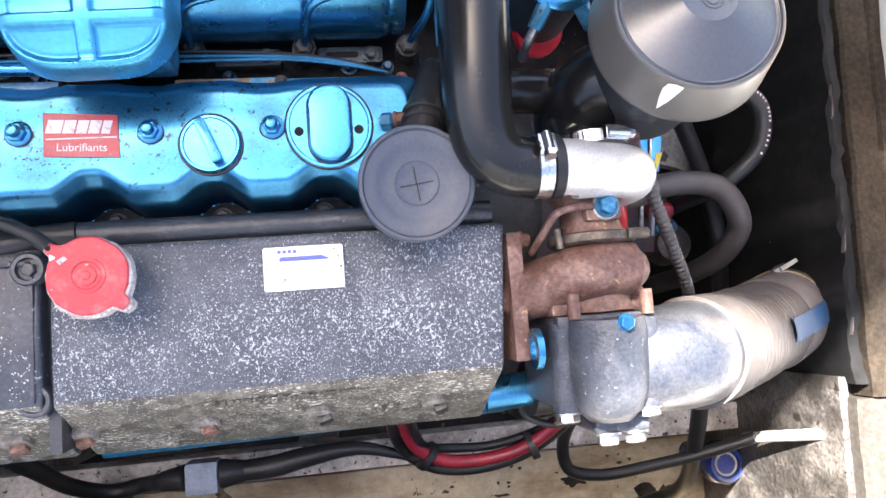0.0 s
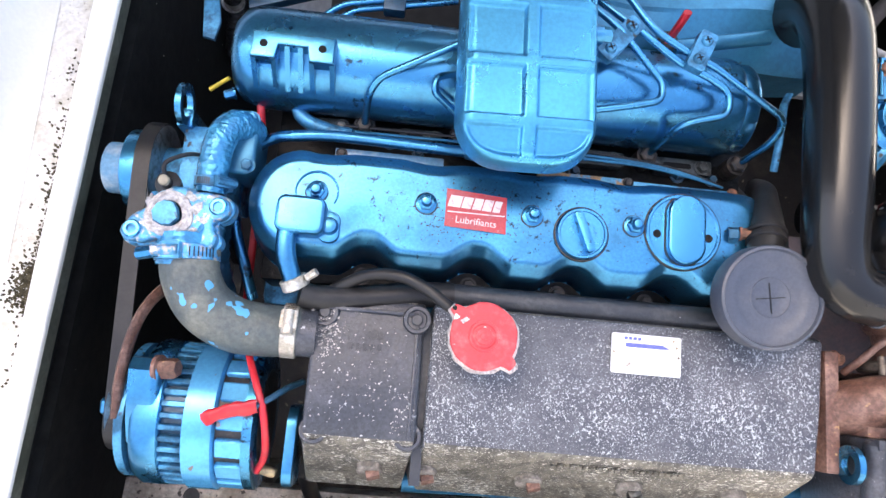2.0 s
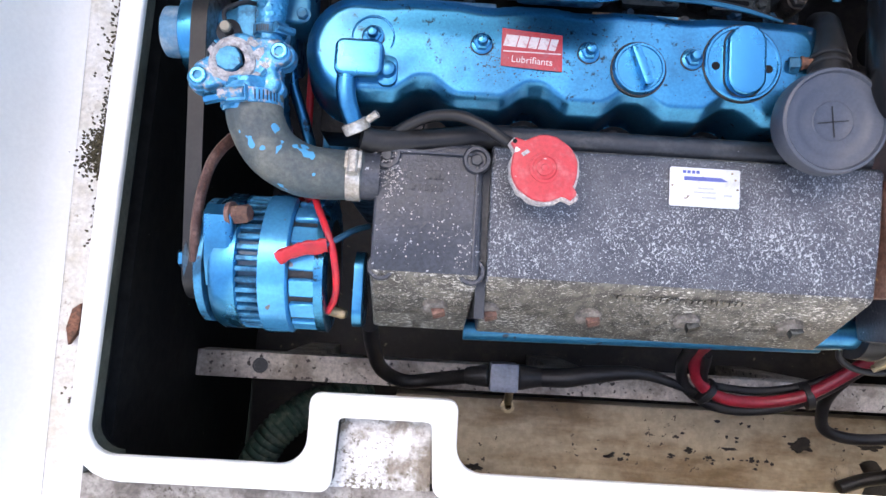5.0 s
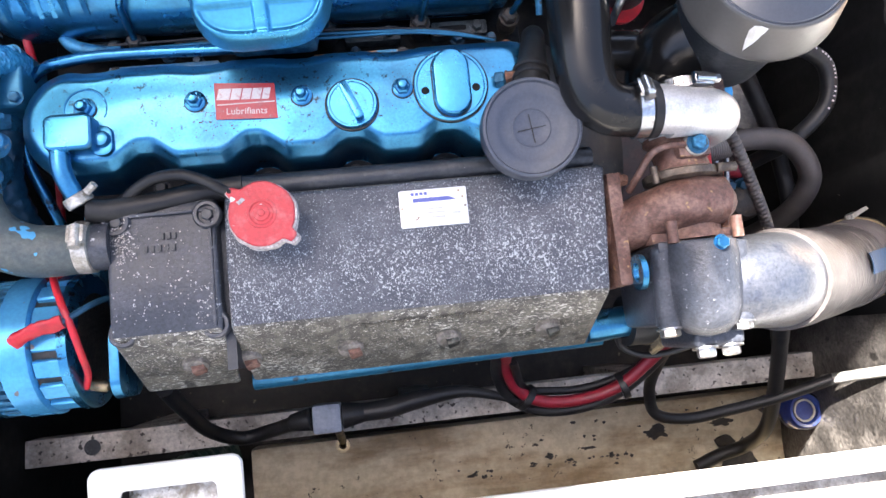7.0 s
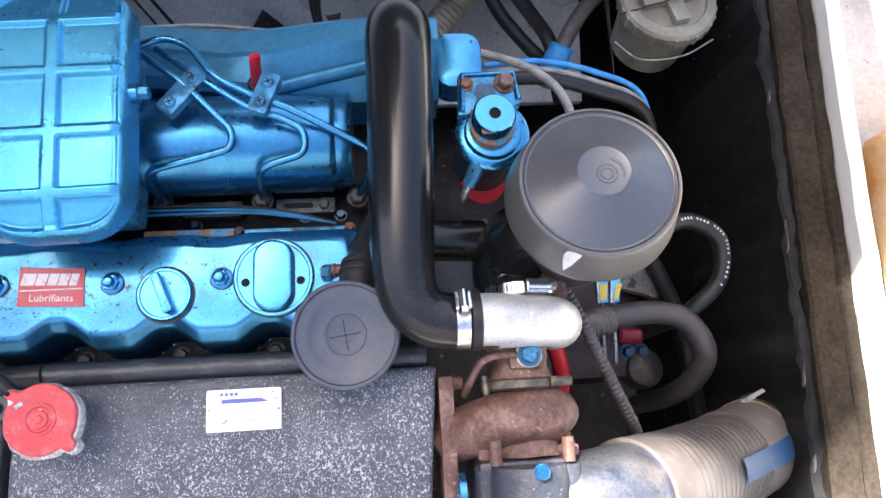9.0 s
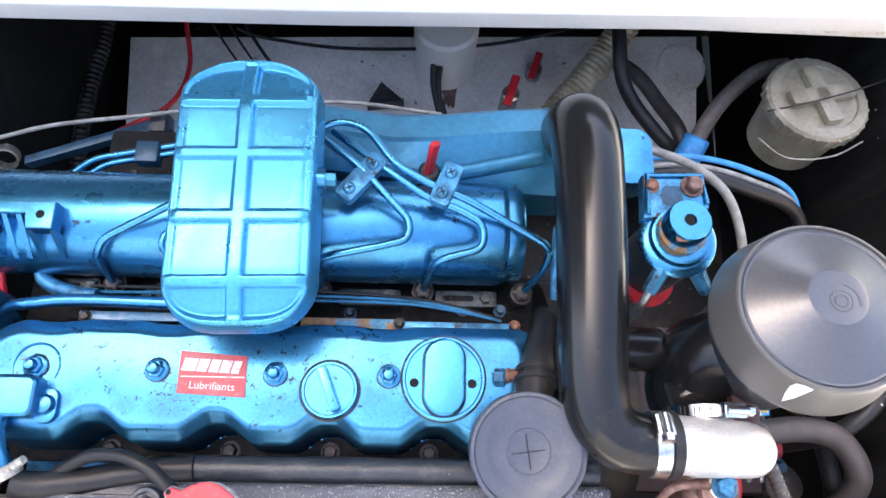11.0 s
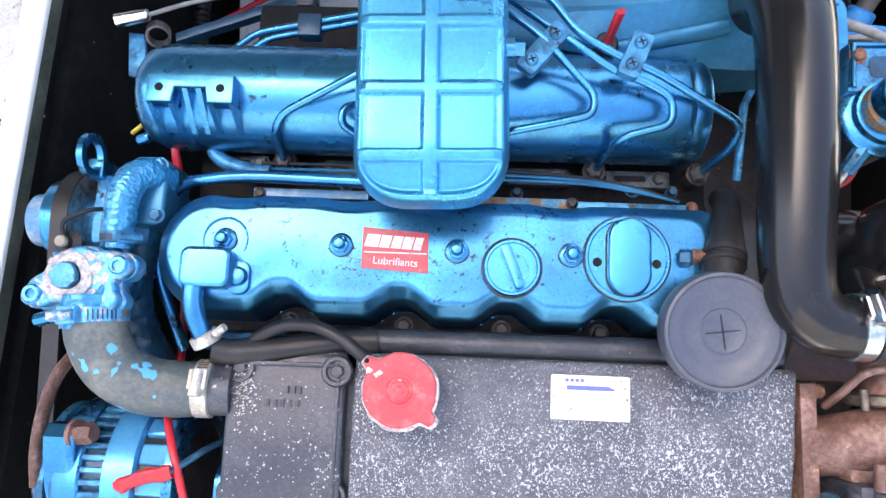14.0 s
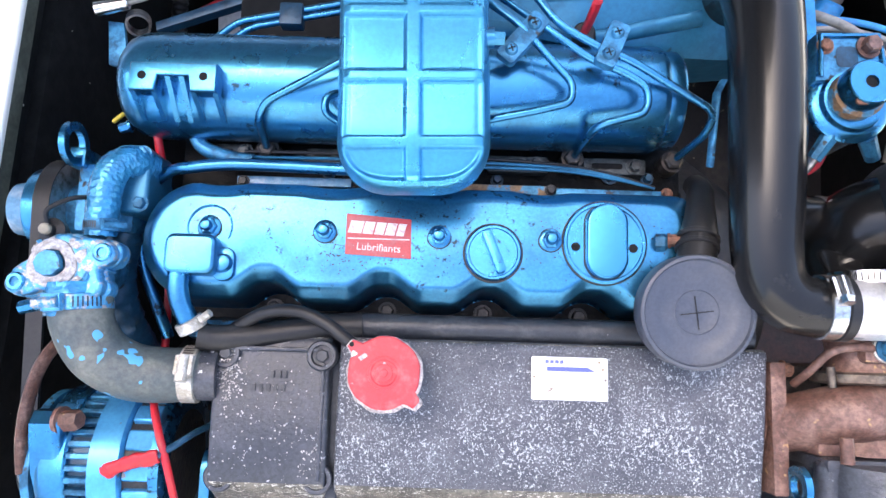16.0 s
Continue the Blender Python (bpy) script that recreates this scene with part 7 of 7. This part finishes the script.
part("cable", tube(spline([(-0.3591, 0.2729, 0.8997), (-0.2965, 0.295, 0.896), (-0.2035, 0.3119, 0.893), (-0.1289, 0.3257, 0.89), (0.0247, 0.3526, 0.87), (0.1529, 0.3514, 0.85)]), 0.0026, 10), GREY_CABLE, ctl)
part("rod_end", rod((-0.3957, 0.2641, 0.8997), (-0.3591, 0.2729, 0.8997), 0.0085, 0.007, edge=0.001), CHROME, ctl)
part("arm", prism([(-0.3895, 0.2600), (-0.3715, 0.2585), (-0.3660, 0.2290), (-0.3700, 0.2050), (-0.3840, 0.2080)], 0.876, 0.881, 0.001), BLUE_WORN, ctl)
part("ring", lathe((-0.3591, 0.2663, 0.872), (0.3, -0.8, 0.6), [(0.0115, 0), (0.0140, 0), (0.0140, 0.014), (0.0115, 0.014), (0.0115, 0)], 22), STEEL, ctl)
ip = thing("injection_pump", (-0.13, 0.26, 0.85), "blue injection pump with steel pipe unions", "injection pump")
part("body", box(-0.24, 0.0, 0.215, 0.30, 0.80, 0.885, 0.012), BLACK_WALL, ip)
for k in range(2):
    part("pipe", tube(cornered([(x + 0.012 * k, y - 0.006 * k, z) for x, y, z in [(-0.237, 0.2091, 0.955), (-0.2147, 0.2251, 0.96), (-0.1024, 0.2488, 0.962)]], 0.012), 0.0036, 10), BLUE, ip)
part("clip", box(-0.1706, -0.1466, 0.2196, 0.2436, 0.952, 0.970, 0.003), BLUE_DARK, ip)
for k in range(5):
    part("union", hexbolt((-0.225 + 0.035 * k, 0.228, 0.905), (0, -0.1, 1), 0.006, 0.014, washer=1.1), GRIME, ip)

# loose wires by the pump and the manifold end
cable("red_wire", [(-0.300, 0.17, 0.90), (-0.293, 0.125, 0.95), (-0.288, 0.10, 0.955), (-0.286, 0.07, 0.94), (-0.290, 0.02, 0.90), (-0.292, -0.08, 0.88), (-0.285, -0.14, 0.90), (-0.275, -0.15, 0.93)], 0.0043, RED_WIRE, "red cable running past the water pump", "wire")
cable("plug", [(-0.3567, 0.1303, 0.91), (-0.3457, 0.1368, 0.915), (-0.3347, 0.1426, 0.92)], 0.0024, YELLOW, "small yellow-banded electric wire connector", "connector")

# beyond the beam
ot = thing("fuel_can", (1.05, 0.06, 0.79), "orange-stained translucent plastic tank on the side deck", "tank")
part("body", box(0.92, 1.16, -0.12, 0.20, 0.79, 1.0, 0.05, seg=4), ORANGE_TANK, ot)
pv = thing("pipe_valve", (0.935, -0.12, 0.79), "white plastic pipe valve with a tee", "valve")
part("pipe", rod((0.935, -0.30, 0.85), (0.935, -0.08, 0.85), 0.026, edge=0.003), GELCOAT, pv)
part("tee", rod((0.935, -0.15, 0.79), (0.935, -0.15, 0.92), 0.03, edge=0.003), GELCOAT, pv)
for mat, x0, x1, count, lab in ((MOSS, 0.33, 0.60, 900, "brown moss and dirt along the far rim of the hatch"), (GREENERY, 0.61, 0.86, 900, "green moss along the far rim of the hatch")):
    cl = bmesh.new()
    for i in range(count):
        x = random.uniform(x0, x1)
        y = 0.513 + 0.014 * (x - 0.3) + random.uniform(0, 0.05) * (0.4 + 0.6 * abs(noise.noise((x * 14, 3, 1))) * 2)
        rod((x, y, DECK_Z - 0.001), (x + random.uniform(-.01, .01), y + random.uniform(-.01, .01), DECK_Z + random.uniform(.003, .014)), 0.0034, 0.0008, 4, cl)
    tagged(solo("moss_growth", cl, mat, ((x0 + x1) / 2, 0.53, DECK_Z), lab, "moss"), kind="stuff")
cl = bmesh.new()
for i in range(850):
    y = random.choice((random.gauss(-0.105, 0.013), random.gauss(-0.105, 0.016), random.gauss(-0.100, 0.020), random.gauss(-0.01, 0.06), random.uniform(-0.40, 0.18)))
    x = -0.5195 + 0.012 * max(0, y) - abs(random.gauss(0, 0.014 if abs(y + 0.105) < 0.03 else 0.008))
    rod((x, y, DECK_Z - 0.001), (x + random.uniform(-.002, .002), y + random.uniform(-.002, .002), DECK_Z + random.uniform(.001, .0035)), 0.0019, 0.0007, 4, cl)
tagged(solo("moss_growth", cl, MOSS, (-0.53, -0.1, DECK_Z), "dark moss and dirt against the hatch rim", "moss"), kind="stuff")
solo("rust_flake", prism([(-0.537, -0.284), (-0.529, -0.278), (-0.526, -0.292), (-0.529, -0.310), (-0.538, -0.324), (-0.542, -0.305)], DECK_Z + 0.004, DECK_Z + 0.012, 0.001), RUST_BRIGHT, (-0.534, -0.3, DECK_Z), "rust-coloured flake lying on the deck", "rust flake")

# print on the sticker
SM = Matrix.Translation((-0.0558, 0.0062, COVER_Z + 0.0006)) @ Matrix.Rotation(radians(-2.5), 4, "Z")
for x, w in ((-0.0215, 0.0125), (-0.0095, 0.0095), (0.0010, 0.0088), (0.0110, 0.0092), (0.0205, 0.0072)):
    part("mark", prism([(x - w / 2 - 0.0012, -0.0058), (x + w / 2 - 0.0012, -0.0058), (x + w / 2 + 0.0012, 0.0058), (x - w / 2 + 0.0012, 0.0058)], 0, 0.0003, m=SM), WHITE_INK, stick, "worn white block of the emblem")
lettering("Lubrifiants", 0.0098, WHITE_INK, stick, Matrix.Translation((-0.0558, -0.0120, COVER_Z + 0.0006)) @ Matrix.Rotation(radians(-2.5), 4, "Z"), 0.0, "", 1.0)

# mouldings and marks on the hull side
def on_hull(x, y):
    return 0.30 + 0.03 / math.cos(radians(14)) + y * math.tan(radians(14))


boss = thing("hull_boss", (0.628, 0.665, on_hull(0.628, 0.665)), "round laminate moulding on the hull side", "moulding")
part("dome", lathe((0.628, 0.665, on_hull(0.628, 0.665) - 0.004), (0, -0.24, 0.97), [(0.050, 0), (0.046, 0.010), (0.036, 0.014), (0.030, 0.013), (0, 0.015)], 40), HULL_WHITE, boss)
solo("bracket", prism([(0.054, 0.601), (0.097, 0.563), (0.03, 0.552)], 0.487, 0.512, 0.002), BLACK_PAINT, (0.05, 0.55, 0.49), "small black triangular bracket on the hull side", "bracket")
stain = []
for i in range(24):
    a = 2 * math.pi * i / 24
    r = 0.019 * (1 + 0.7 * noise.noise((math.cos(a) * 2, math.sin(a) * 2, 4)))
    stain.append((0.181 + r * 0.8 * math.cos(a), 0.61 + r * 2 * math.sin(a)))
st_bm = prism(stain, 0, 0.001)
for v in st_bm.verts:
    v.co.z += on_hull(v.co.x, v.co.y)
solo("rust_stain", st_bm, RUST, (0.181, 0.61, on_hull(0.181, 0.61)), "brown rust crust on the white hull laminate", "rust stain")
part("sleeve", tube([(0.500, -0.046, 0.792), (0.53, -0.040, 0.785), (0.556, -0.0345, 0.779)], 0.0185, 18, ribs=0.001, pitch=0.004), CUFF, bpy.data.objects["coolant_hose.001"], "textured end sleeve")

# oil stains on the tan floor
def splash(x, y, rx, ry, seed, n=40):
    pts = []
    for i in range(n):
        a = 2 * math.pi * i / n
        r = 1 + 0.75 * noise.noise((math.cos(a) * 1.6, math.sin(a) * 1.6, seed)) + 0.35 * noise.noise((math.cos(a) * 5, math.sin(a) * 5, seed + 3))
        pts.append((x + rx * r * math.cos(a), y + ry * r * math.sin(a)))
    return pts


for k, (x, y, rx, ry) in enumerate([(0.523, -0.464, 0.022, 0.01), (0.662, -0.514, 0.03, 0.035), (0.323, -0.483, 0.006, 0.004), (0.433, -0.494, 0.005, 0.004), (-0.049, -0.53, 0.012, 0.006), (0.807, -0.522, 0.02, 0.03), (0.644, -0.461, 0.02, 0.006), (0.393, -0.477, 0.012, 0.003), (0.185, -0.5, 0.01, 0.003)]):
    solo("oil_stain", prism(splash(x, y, rx, ry, k * 7.3), 0.4489, 0.4500), BLACK_OIL, (x, y, 0.449), "black oil stain on the tan laminate floor", "oil stain", "oil stains on the floor")

for k in range(40):
    x, y = (random.uniform(0.16, 0.48), -0.497 + random.gauss(0, 0.005)) if k < 30 else (random.uniform(0.25, 0.64), -0.425 - abs(random.gauss(0, 0.02)))
    r = random.uniform(0.0010, 0.0030)
    solo("oil_stain", prism(splash(x, y, r * random.uniform(1, 2.4), r, 60 + k * 3.1, 18), 0.4489, 0.4500), BLACK_OIL, (x, y, 0.449), "small black oil spot on the tan laminate floor", "oil stain", "oil stains on the floor")
